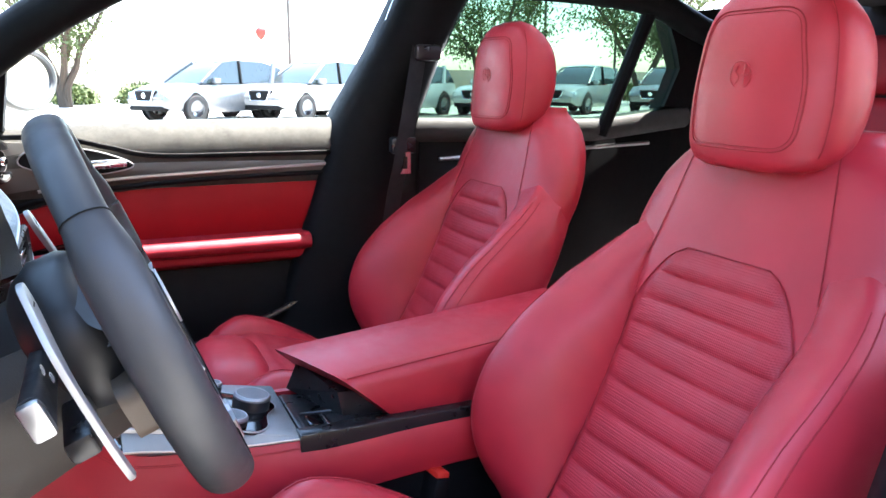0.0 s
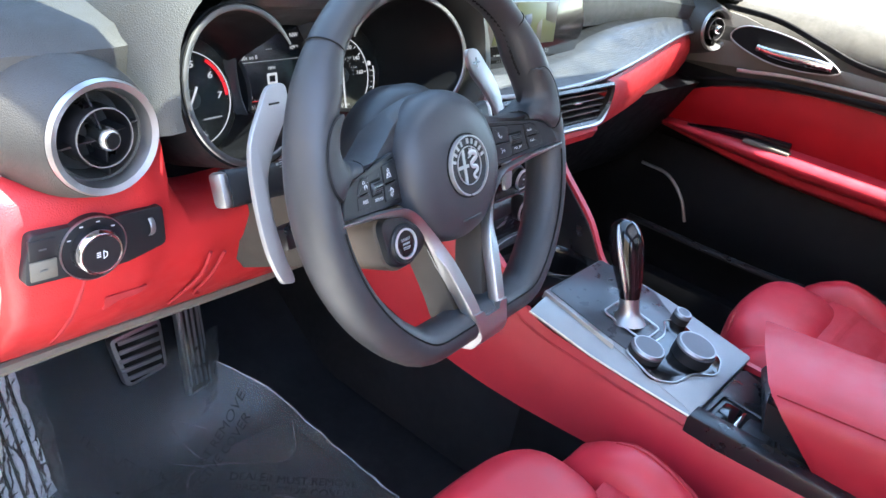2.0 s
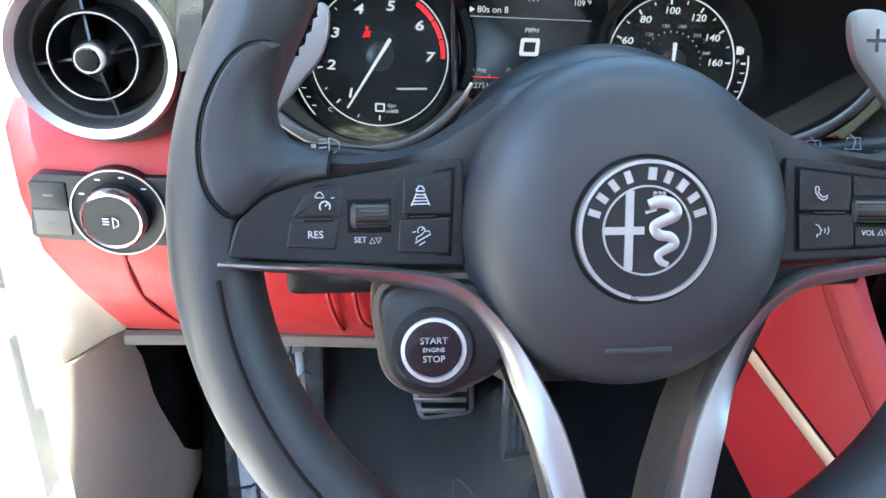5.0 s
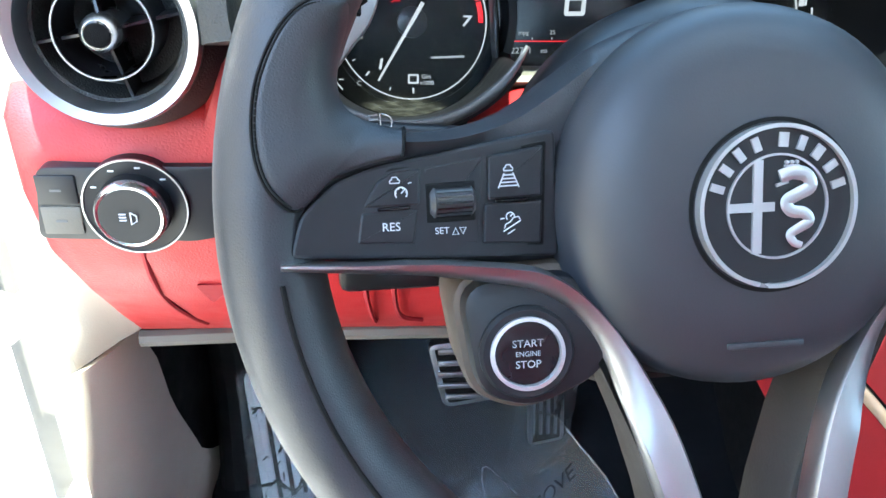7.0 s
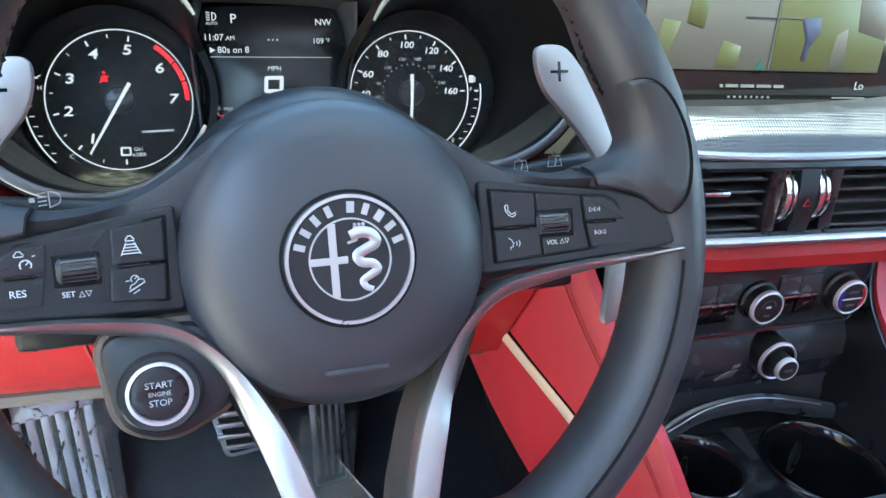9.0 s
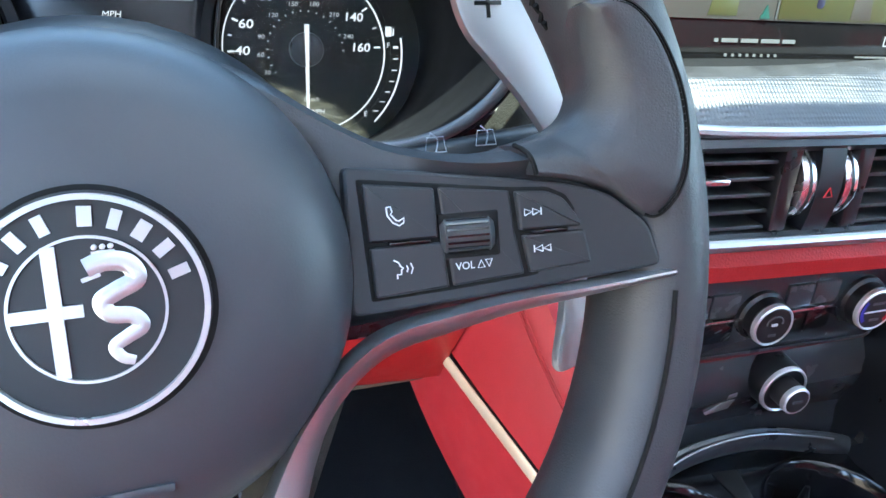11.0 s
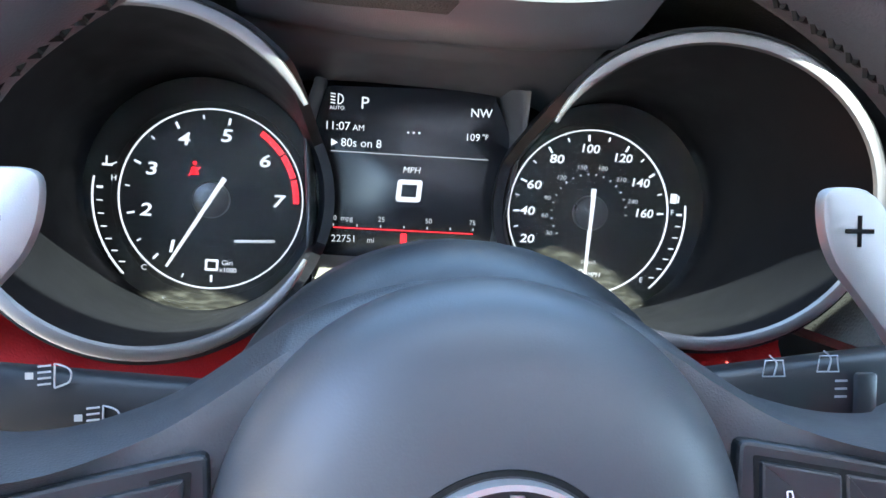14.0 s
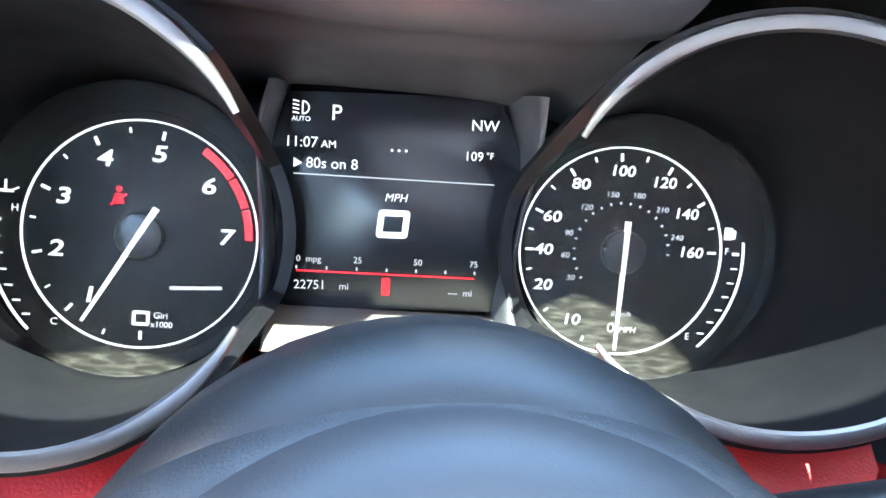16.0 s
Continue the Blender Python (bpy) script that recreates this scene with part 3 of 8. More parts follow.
def rear_door():
    door = thing("rear_door", "closed rear door with dark trim and tinted glass", "door", pose(1.18, 0, 0))
    part("door_panel", box(0.0, 0.07, -1.60, -0.74, 0.42, 1.10, 0.02), M_black, door)
    part("upper_pad", tube([(0.0, -0.72, 1.088), (0.0, -1.30, 1.075), (-0.01, -1.62, 1.11)], 0.036, 12), M_pad, door)
    part("silver_strip", tube([(-0.004, -0.80, 1.005), (-0.004, -1.5, 1.03)], 0.006, 8), M_silver, door)
    g = part("window_pane", loft([[(-0.01, -0.72, 1.08), (-0.01, -1.34, 1.08), (-0.11, -1.42, 1.43), (-0.11, -0.83, 1.44)], [(-0.006, -0.72, 1.08), (-0.006, -1.34, 1.08), (-0.106, -1.42, 1.43), (-0.106, -0.83, 1.44)]]), M_tint, door)
    g.visible_shadow = False
    part("window_divider", tube([(-0.02, -1.31, 1.06), (-0.115, -1.395, 1.42)], 0.020, 10, up=(1, 0, 0), flat=1.0), M_black, door)
    g = part("quarter_pane", loft([[(-0.02, -1.33, 1.10), (-0.02, -1.60, 1.10), (-0.08, -1.60, 1.36), (-0.10, -1.40, 1.40)], [(-0.016, -1.33, 1.10), (-0.016, -1.60, 1.10), (-0.076, -1.60, 1.36), (-0.096, -1.40, 1.40)]]), M_tint, door)
    g.visible_shadow = False
    return door


rear_door()
quarter = loft([[(1.14, -1.52, 1.14), (1.20, -2.3, 1.10), (1.1, -2.3, 1.50), (1.08, -1.46, 1.40), (1.09, -1.51, 1.31), (1.11, -1.545, 1.25)],
                [(1.20, -1.52, 1.14), (1.26, -2.3, 1.10), (1.16, -2.3, 1.50), (1.14, -1.46, 1.40), (1.15, -1.51, 1.31), (1.17, -1.545, 1.25)]])
tagged(part("wall_quarter", quarter, M_black), "black trim round the rear quarter window", "wall", kind="structure")
tagged(part("wall_side_rear", box(1.19, 1.25, -2.3, -1.55, 0.3, 1.16, 0.01), M_black), "black trim below the rear quarter window", "wall", kind="structure")
tagged(part("wall_driver_rear", box(-0.42, -0.36, -2.3, -0.74, 0.3, 1.10, 0.01), M_black), "black closed trim behind the driver's door", "wall", kind="structure")


# ---- driver's side: door opening ----
def kick(u, v):
    z = 0.749 - 0.389 * v
    back = blend(((0.36, 0.56), (0.48, 0.44), (0.54, 0.40), (0.63, 0.355), (0.69, 0.338), (0.75, 0.306)), z)
    y = 0.235 + (back - 0.235) * u
    return (-0.364 + 0.036 * u + 0.005 * math.sin(math.pi * u), y, z)


tagged(part("kick_panel", sheet(kick, 14, 14, (-0.004, 0.001, 0)), M_kick), "warm beige plastic kick panel beside the footwell", "trim", kind="structure")


def end_ring(x, k, back):
    """k: 0 behind the fascia's undercut, 1 upright at the outer edge."""
    prof = ((1.07, 0.222), (0.93, 0.206), (0.89, 0.210), (0.85, 0.230), (0.800, 0.268), (0.756, 0.297), (0.752, 0.32))
    ring = [(x, y + (0.216 + 0.15 * (0.93 - z) - y) * k * (z < 0.92) + back, z) for z, y in prof]
    return ring + [(x, 0.62, 0.752), (x, 0.62, 1.07)]


tagged(part("dash_end", loft([end_ring(-0.300, 0.0, 0.0), end_ring(-0.318, 0.0, 0.0), end_ring(-0.333, 0.35, 0.0), end_ring(-0.346, 0.75, 0.002), end_ring(-0.357, 1.0, 0.006), end_ring(-0.364, 1.0, 0.020)]), M_kick), "beige end cap of the dashboard", "trim", kind="structure")


def cloth(u, v):
    y = 0.30 + 0.52 * u
    z = 0.78 - 0.42 * v
    return (-0.352 + 0.05 * u + 0.012 * noise.noise(Vector((y * 9, z * 7, 4))) + 0.006 * noise.noise(Vector((y * 30, z * 22, 1))), y, z)


tagged(part("wall_footwell", sheet(cloth, 30, 30, (-0.015, 0, 0)), M_rubber), "black cloth lining of the footwell side", "wall", kind="structure")
tagged(part("sill", loft([[(-0.34, y, 0.36), (-0.345, y, 0.42), (-0.36, y, 0.435), (-0.42, y, 0.43), (-0.50, y, 0.40), (-0.50, y, 0.25), (-0.34, y, 0.25)] for y in (-0.75, 0.2, 0.75)]), M_body), "white painted door sill", "trim", kind="structure")
tagged(part("door_jamb", loft([[(-0.366, 0.252, z), (-0.376, 0.247, z), (-0.386, 0.258, z), (-0.391, 0.30, z), (-0.392, 0.60, z), (-0.366, 0.60, z)] for z in (0.40, 0.7, 1.05)]), M_body), "white painted front door jamb", "trim", kind="structure")
# backing added to close the gap; grey, not body white, to look shaded
tagged(part("wall_backing", box(-0.53, -0.394, 0.47, 0.60, 0.28, 1.02, 0.012), M_grey), "grey backing panel added behind the open door's wiring boot", "trim", kind="structure")
boot = thing("wiring_boot", "ribbed pale grey rubber boot between the door and the jamb", "wiring", pose(-0.455, 0.375, 0.712, 0, -90, 20))
part("bellows", lathe([(0.0001, -0.065)] + [(0.019 + (0.006 if k % 2 else 0.0), -0.06 + 0.01 * k) for k in range(14)] + [(0.0001, 0.075)], 28), mat("pale_grey_rubber", (0.34, 0.33, 0.31), 0.6, vary=0.1), boot)
tagged(part("door_seal", tube(curve([(-0.385, 0.175, 0.47), (-0.372, 0.14, 0.45), (-0.365, 0.06, 0.445), (-0.36, -0.3, 0.44)], 8), 0.011, 10), M_rubber), "black rubber seal round the door opening", "trim", kind="structure")


def driver_door():
    door = thing("driver_door", "open driver's door of white painted metal", "door", pose(-0.50, 0.40, 0, 0, 0, -68))
    part("outer_skin", box(-0.03, 0.03, -1.05, 0.0, 0.35, 1.08, 0.02), M_body, door)
    part("inner_panel", box(0.03, 0.08, -1.02, -0.05, 0.42, 1.04, 0.02), M_black, door)
    part("window_frame", tube(curve([(0.0, -0.02, 1.06), (0.0, -0.30, 1.34), (0.0, -0.55, 1.46), (0.0, -1.0, 1.46), (0.0, -1.05, 1.06)], 5), 0.018, 8), M_black, door)
    return door


driver_door()


# ---- dashboard ----
dash = thing("dashboard", "dark grained dashboard with red fascia and silver band", "dashboard", pose(CX, 0.3, 1.0))
inv_dash = Matrix.Translation((-CX, -0.3, -1.0))
PADX = [(-0.345, 0.235, 1.085), (-0.26, 0.200, 1.097), (-0.205, 0.205, 1.105), (-0.17, 0.30, 1.13), (-0.10, 0.33, 1.14), (0.10, 0.33, 1.145), (0.165, 0.30, 1.14), (0.20, 0.243, 1.130), (0.42, 0.242, 1.128), (0.60, 0.255, 1.12), (0.80, 0.29, 1.108), (1.02, 0.30, 1.095), (1.17, 0.27, 1.085)]
pad_line = curve([Vector(p) for p in PADX], 5)


def pad_ring(p):
    x, y, z = p
    return [(x, y + 0.03, z - 0.075), (x, y + 0.004, z - 0.062), (x, y - 0.006, z - 0.035), (x, y - 0.002, z - 0.012), (x, y + 0.018, z), (x, y + 0.10, z + 0.010), (x, y + 0.32, z + 0.008), (x, 0.86, z - 0.005), (x, 0.86, z - 0.09)]


part("top_pad", xf(loft([pad_ring(p) for p in pad_line]), inv_dash), M_pad, dash, "black grained dashboard top")
# slots of the windscreen vent
for k in range(9):
    part("slat", xf(box(-0.30, -0.12, 0.55 + k * 0.012, 0.555 + k * 0.012, 1.112, 1.124, 0.001), inv_dash), M_gloss, dash)

# red fascia on the driver's side, folded under at the knees
FX = [(-0.343, 0.014, 0.985), (-0.338, 0.008, 0.985), (-0.325, 0.006, 0.985), (-0.29, 0.002, 0.985), (-0.228, 0.0, 0.985), (-0.222, 0.0, 1.00), (-0.214, 0.0, 1.020), (-0.198, 0.004, 1.020), (-0.188, 0.006, 0.975), (-0.165, 0.008, 0.938), (-0.12, 0.010, 0.934), (-0.078, 0.010, 0.936), (-0.062, 0.006, 0.978), (-0.05, 0.004, 0.982), (0.03, 0.004, 0.982), (0.042, 0.006, 0.978), (0.058, 0.012, 0.940), (0.14, 0.02, 0.942), (0.20, 0.035, 0.96)]


def fascia_ring(x, dy, top):
    def inwards(p):
        """The outer end runs in towards the knees in a long curve."""
        edge = blend(((0.755, -0.318), (0.805, -0.319), (0.848, -0.319), (0.890, -0.328), (0.93, -0.333), (1.03, -0.337)), p[2])
        return ((-0.2 + (p[0] + 0.2) * (edge + 0.2) / -0.143) if p[0] < -0.2 else p[0], p[1], p[2])

    ring = [(x, 0.215 + dy * 0.5, top + 0.003), (x, 0.196 + dy, top), (x, 0.179 + dy, top - 0.012), (x, 0.176 + dy, min(0.930, top - 0.02)), (x, 0.180 + dy, 0.890), (x, 0.200 + dy, 0.850),
            (x, 0.245 + dy * 0.6, 0.800), (x, 0.288, 0.760), (x, 0.305, 0.755), (x, 0.33, 0.80), (x, 0.33, 0.93)]
    return [inwards(p) for p in ring]


part("red_fascia", xf(loft([fascia_ring(a, b, c) for a, b, c in FX]), inv_dash), M_reddash, dash, "red fascia below the instrument cluster", sharp=60)
part("lower_edge", xf(tube(curve([(-0.322, 0.292, 0.748), (-0.2, 0.295, 0.750), (0.0, 0.297, 0.751), (0.19, 0.303, 0.756)], 4), 0.007, 8), inv_dash), M_trim, dash, "beige lower edge of the fascia")
# recessed joints of the storage flap


def on_fascia(x, z):
    zs = [1.0, 0.93, 0.89, 0.85, 0.800, 0.760]
    ys = [0.176, 0.176, 0.180, 0.200, 0.245, 0.288]
    for i in range(5):
        if zs[i] >= z >= zs[i + 1]:
            return ys[i] + (ys[i + 1] - ys[i]) * (zs[i] - z) / (zs[i] - zs[i + 1])
    return ys[-1]


for joint in (((-0.270, 0.897), (-0.271, 0.87), (-0.270, 0.84), (-0.266, 0.805), (-0.262, 0.780)), ((-0.142, 0.885), (-0.141, 0.85), (-0.137, 0.795), (-0.135, 0.782)), ((-0.124, 0.880), (-0.122, 0.84), (-0.116, 0.80), (-0.10, 0.785))):
    part("flap_joint", xf(tube(curve([(x, on_fascia(x, z) + 0.001, z) for x, z in joint], 4), 0.0019, 6), inv_dash), M_thread, dash)
notch = rounded([(-0.246, 0.864), (-0.203, 0.864), (-0.210, 0.855), (-0.232, 0.853), (-0.240, 0.840)], 0.003)
part("flap_notch", xf(loft([[(p[0], on_fascia(p[0], p[1]) - 0.0012, p[1]) for p in notch], [(p[0], on_fascia(p[0], p[1]) + 0.006, p[1]) for p in notch]]), inv_dash), M_thread, dash, "finger notch of the storage flap")

# silver band, red band and dark underside towards the passenger
# across, nearest edge, lower edge, upper edge, depth of the sloping face
BAND = [(0.175, 0.195, 0.997, 1.027, 0.026), (0.30, 0.155, 0.995, 1.026, 0.030), (0.50, 0.157, 0.995, 1.032, 0.045), (0.64, 0.172, 1.001, 1.047, 0.056), (0.80, 0.203, 1.009, 1.053, 0.050), (1.00, 0.245, 1.018, 1.054, 0.030), (1.13, 0.265, 1.022, 1.046, 0.020)]
band = list(zip(curve([Vector(b[:3]) for b in BAND], 6), curve([Vector((b[3], b[4], 0)) for b in BAND], 6)))


def band_ring(p, q):
    h, d = q.x - p.z, q.y
    return [(p.x, p.y + a, p.z + h * b) for a, b in ((d + 0.02, 1.0), (d, 1.0), (d * 0.85, 0.97), (d * 0.45, 0.66), (0.004, 0.38), (0.001, 0.29), (0.001, 0.21), (0.005, 0.13), (0.018, 0.0), (0.045, 0.0))]


part("silver_band", xf(loft([band_ring(p, q) for p, q in band]), inv_dash), M_band, dash, "finely textured aluminium band")
# brighter tube along the nose draws the band's highlight
part("band_highlight", xf(tube([Vector((p.x, p.y + 0.0035, p.z + (q.x - p.z) * 0.26)) for p, q in band], 0.0036, 10), inv_dash), M_brush, dash, "bright strip standing for the highlight along the band")
part("dark_gap", xf(loft([[(p.x, p.y + q.y + a, q.x + b) for a, b in ((0.050, 0.004), (0.012, -0.004), (0.012, -0.030), (0.100, -0.030), (0.100, 0.004))] for p, q in band]), inv_dash), M_black, dash)


def red_ring(p, k):
    top, bot = p.z, 0.902 + 0.020 * k ** 2
    return [(p.x, p.y + a, top + (bot - top) * b) for a, b in ((0.05, 0.0), (0.012, 0.0), (0.004, 0.15), (0.008, 0.6), (0.022, 0.95), (0.05, 1.0))]


RB = [(0.565, 0.158, 0.996, 0.04), (0.58, 0.160, 0.997, 0.06), (0.70, 0.182, 1.003, 0.25), (0.85, 0.213, 1.010, 0.5), (1.0, 0.245, 1.017, 0.8), (1.13, 0.264, 1.021, 1.0)]
rb = curve([Vector(b[:3]) for b in RB], 5)
rk = [v.x for v in curve([Vector((b[3], 0, 0)) for b in RB], 5)]
part("red_band", xf(loft([red_ring(p, k) for p, k in zip(rb, rk)]), inv_dash), M_reddash, dash, "red leather band before the passenger")
part("red_lip", xf(loft([[(x, y + 0.045, 0.937), (x, y + 0.006, 0.937), (x, y, 0.920), (x, y + 0.006, 0.906), (x, y + 0.045, 0.903)] for x, y in ((0.19, 0.205), (0.25, 0.168), (0.32, 0.156), (0.45, 0.156), (0.565, 0.16))]), inv_dash), M_reddash, dash, "red leather lip under the centre vents")
part("glovebox", xf(loft([[(x, 0.24, 0.92), (x, 0.30, 0.80), (x, 0.36, 0.70), (x, 0.55, 0.68), (x, 0.55, 0.95)] for x in (0.56, 0.8, 1.17)]), inv_dash), M_black, dash, "black glovebox front")
part("under_tray", xf(box(-0.34, 0.22, 0.32, 0.80, 0.74, 0.77, 0.005), inv_dash), M_black, dash)


# ---- instrument cluster ----
a18 = radians(18)
K = frm((0, 0.279, 1.04), (1, 0, 0), (0, math.sin(a18), math.cos(a18)))
cluster = thing("instrument_cluster", "lit instrument cluster with two round dials and a display", "instrument cluster", K)
LC, RC = (-0.1195, -0.0216), (0.110, -0.0105)
LR, RR = 0.0685, 0.0662
TC, SC = (-0.112, -0.033), (0.092, -0.026)
part("back_plate", prism(rounded([(-0.20, -0.12), (0.20, -0.12), (0.20, 0.08), (-0.20, 0.08)], 0.03), -0.035, -0.012, 0.002), M_face, cluster)


def brow(x):
    """How far the rims of the hoods stand out at x: the outer sides reach towards the driver."""
    if x < 0:
        return 0.100 + 0.12 * max(0.0, -0.06 - x)
    return 0.070 + 0.38 * max(0.0, x - 0.04)


def funnel(c0, r0, ce, re, open_at, open_half):
    rings = []
    for k in range(145):
        a = math.tau * k / 144
        ring = []
        off = abs((math.degrees(a) - open_at + 180) % 360 - 180)
        cut = min(1.0, max(0.0, (off - open_half) / 18))
        cut = cut * cut * (3 - 2 * cut)
        n1 = 0.014 + (brow(ce[0] + re * math.cos(a)) - 0.016) * cut
        c1 = (c0[0] + (ce[0] - c0[0]) * cut, c0[1] + (ce[1] - c0[1]) * cut)
        r1 = (r0 + 0.002) + (re - r0 - 0.002) * cut
        for t, extra in ((0.0, 0.0), (0.3, 0.002), (0.7, 0.002), (1.0, 0.0)):
            cx, cy = c0[0] + (c1[0] - c0[0]) * t, c0[1] + (c1[1] - c0[1]) * t
            r = r0 + (r1 - r0) * t - extra
            ring.append((cx + r * math.cos(a), cy + r * math.sin(a), -0.006 + (n1 + 0.006) * t))
        for t in (1.0, 0.5, 0.0):
            cx, cy = c0[0] + (c1[0] - c0[0]) * t, c0[1] + (c1[1] - c0[1]) * t
            r = r0 + (r1 - r0) * t + 0.005
            ring.append((cx + r * math.cos(a), cy + r * math.sin(a), -0.006 + (n1 + 0.006) * t))
        rings.append(ring)
    rings.pop()
    return loft(rings, loop=True)


part("dial_hood", funnel((-0.1165, -0.031), 0.0615, LC, LR, 5, 22), M_funnel, cluster, "black funnel round the rev counter")
part("dial_hood", funnel((0.1010, -0.0235), 0.0590, RC, RR, 188, 26), M_funnel, cluster, "black funnel round the speedometer")


def rimring(c, r, a0, a1, w=0.0042):
    pts = [(c[0] + r * math.cos(radians(a0 + (a1 - a0) * k / 60)), c[1] + r * math.sin(radians(a0 + (a1 - a0) * k / 60))) for k in range(61)]
    pts = [(x, y, brow(x)) for x, y in pts]
    return tube(pts, w, 8, up=(0, 0, 1), flat=0.6, taper=[min(1.0, 0.35 + 0.65 * min(k, 60 - k) / 5) for k in range(61)])


part("metal_rim", rimring(LC, LR, 30, 336, 0.0031), M_dialrim, cluster, "satin metal rim of the rev counter hood")
part("metal_rim", rimring(RC, RR, 156, -140, 0.0031), M_dialrim, cluster, "satin metal rim of the speedometer hood")


def dial(c, r, name):
    f = part(name, prism(circle(r + 0.004, 64, *c), -0.012, -0.001, 0.0005), M_face, cluster)
    part("dial_ring", arcbar(r, 0.0007, 0, math.tau, -0.001, 0.0002, *c, n=72), M_glow, cluster)
    return f


part("dial_back", prism(circle(0.0615, 64, -0.1165, -0.031), -0.016, -0.0035, 0.0005), M_face, cluster)
part("dial_back", prism(circle(0.0590, 64, 0.1010, -0.0235), -0.016, -0.0035, 0.0005), M_face, cluster)
dial(TC, 0.0470, "rev_counter_face")
dial(SC, 0.0456, "speedometer_face")


def tick(c, r0, r1, deg, w, m=None):
    a = radians(deg)
    return bar((c[0] + r0 * math.cos(a), c[1] + r0 * math.sin(a)), (c[0] + r1 * math.cos(a), c[1] + r1 * math.sin(a)), w, -0.001, 0.0002)


# rev counter: figures 1 to 7 run clockwise from lower left to the right
rev = {1: 233, 2: 193, 3: 156, 4: 117, 5: 80, 6: 40, 7: 2}
ticks = [tick(TC, 0.0400, 0.0435, d, 0.0011) for d in (rev[2], rev[3], rev[4], rev[5], 229, 272)]
ticks += [tick(TC, 0.0420, 0.0440, d, 0.0007) for d in (252, 213, 174, 136, 98)]
for b in ticks:
    part("tick_mark", b, M_glow, cluster)
part("red_zone", merge(*[arcbar(0.0435, 0.0030, radians(a), radians(b), -0.001, 0.0003, *TC, n=10) for a, b in ((37, 57), (19, 35.5), (1, 17.5))]), M_glowred, cluster, "lit red zone")
for n, d in rev.items():
    r = 0.0340 if n != 1 else 0.0325
    lettering(str(n), 0.0092, TC[0] + r * math.cos(radians(d)), TC[1] + r * math.sin(radians(d)), 0.0003, M_glow, cluster, slant=0.12, wide=1.35, bold=0.00016)
nought = rounded([(TC[0] - 0.0020, TC[1] - 0.0375), (TC[0] + 0.0048, TC[1] - 0.0375), (TC[0] + 0.0048, TC[1] - 0.0315), (TC[0] - 0.0020, TC[1] - 0.0315)], 0.0008)
part("nought", loft([[(p.x, p.y, -0.001) for p in nought], [(p.x, p.y, 0.0003) for p in nought], [(p.x, p.y, 0.0003) for p in inset(nought, 0.0011)], [(p.x, p.y, -0.001) for p in inset(nought, 0.0011)]], loop=True), M_glow, cluster)
lettering("Giri", 0.0038, TC[0] + 0.0095, TC[1] - 0.0330, 0.0003, M_glow, cluster)
lettering("x1000", 0.0036, TC[0] + 0.0100, TC[1] - 0.0368, 0.0003, M_glow, cluster)
part("script_bar", bar((TC[0] + 0.0125, TC[1] - 0.0212), (TC[0] + 0.0335, TC[1] - 0.0200), 0.0013, -0.001, 0.0002), M_glowdim, cluster)
part("belt_warning", merge(tube([(TC[0] - 0.0095, TC[1] + 0.0125, 0), (TC[0] - 0.0095, TC[1] + 0.0165, 0)], 0.0019, 8, taper=[1.3, 0.7]), bar((TC[0] - 0.0125, TC[1] + 0.0118), (TC[0] - 0.0065, TC[1] + 0.0165), 0.0007, -0.001, 0.0006),
                                prism(circle(0.0011, 12, TC[0] - 0.0095, TC[1] + 0.0185), -0.001, 0.0004, 0.0001)), M_glowred, cluster, "lit red warning sign")


def needle(c, deg, length, tail):
    a = radians(deg)
    d = Vector((math.cos(a), math.sin(a)))
    s = Vector((-d.y, d.x))
    p, q = Vector(c) + d * length, Vector(c) - d * tail
    pts = [q + s * 0.0013, q - s * 0.0013, p - s * 0.0006, p + s * 0.0006]
    nd = part("needle", prism(pts, 0.0035, 0.0050, 0.0003), M_glow, cluster, "white needle")
    part("needle_hub", prism(circle(0.0095, 32, *c), -0.001, 0.0045, 0.001), M_satin, cluster)
    return nd


needle(TC, 240, 0.0415, 0.0135)
needle(SC, 269, 0.0430, 0.0135)
sp = {10: 237, 20: 206, 40: 182, 60: 158, 80: 127, 100: 95, 120: 63, 140: 34, 160: 3}
for n, d in sp.items():
    r = {10: 0.0372, 20: 0.0380, 140: 0.0330, 160: 0.0312}.get(n, 0.0352)
    lettering(str(n), 0.0066, SC[0] + r * math.cos(radians(d)), SC[1] + r * math.sin(radians(d)), 0.0003, M_glow, cluster, slant=0.1, wide=1.25 if n < 100 else 1.15, bold=0.0001)
for b in (*[tick(SC, 0.0395, 0.0430, d, 0.0010) for d in (182, 158, 127, 95, 63, 34, 3)], *[tick(SC, 0.0408, 0.0430, d, 0.0007) for d in (194, 170, 142, 111, 79, 48, 18, 221, 250)]):
    part("tick_mark", b, M_glow, cluster)
for n, d in {30: 210, 60: 187, 90: 165, 120: 134, 150: 105, 180: 78, 210: 50, 240: 18}.items():
    r = 0.0255
    lettering(str(n), 0.0034, SC[0] + r * math.cos(radians(d)), SC[1] + r * math.sin(radians(d)), 0.0003, M_glowdim, cluster, slant=0.1, wide=1.15)
part("fine_dots", merge(*[tick(SC, 0.0208, 0.0218, d, 0.0006) for d in range(0, 225, 12)]), M_glowdim, cluster)
lettering("0", 0.0062, SC[0] - 0.002, SC[1] - 0.0340, 0.0003, M_glow, cluster, wide=1.2)
lettering("MPH", 0.0038, SC[0] + 0.0055, SC[1] - 0.0345, 0.0003, M_glow, cluster, slant=0.2)
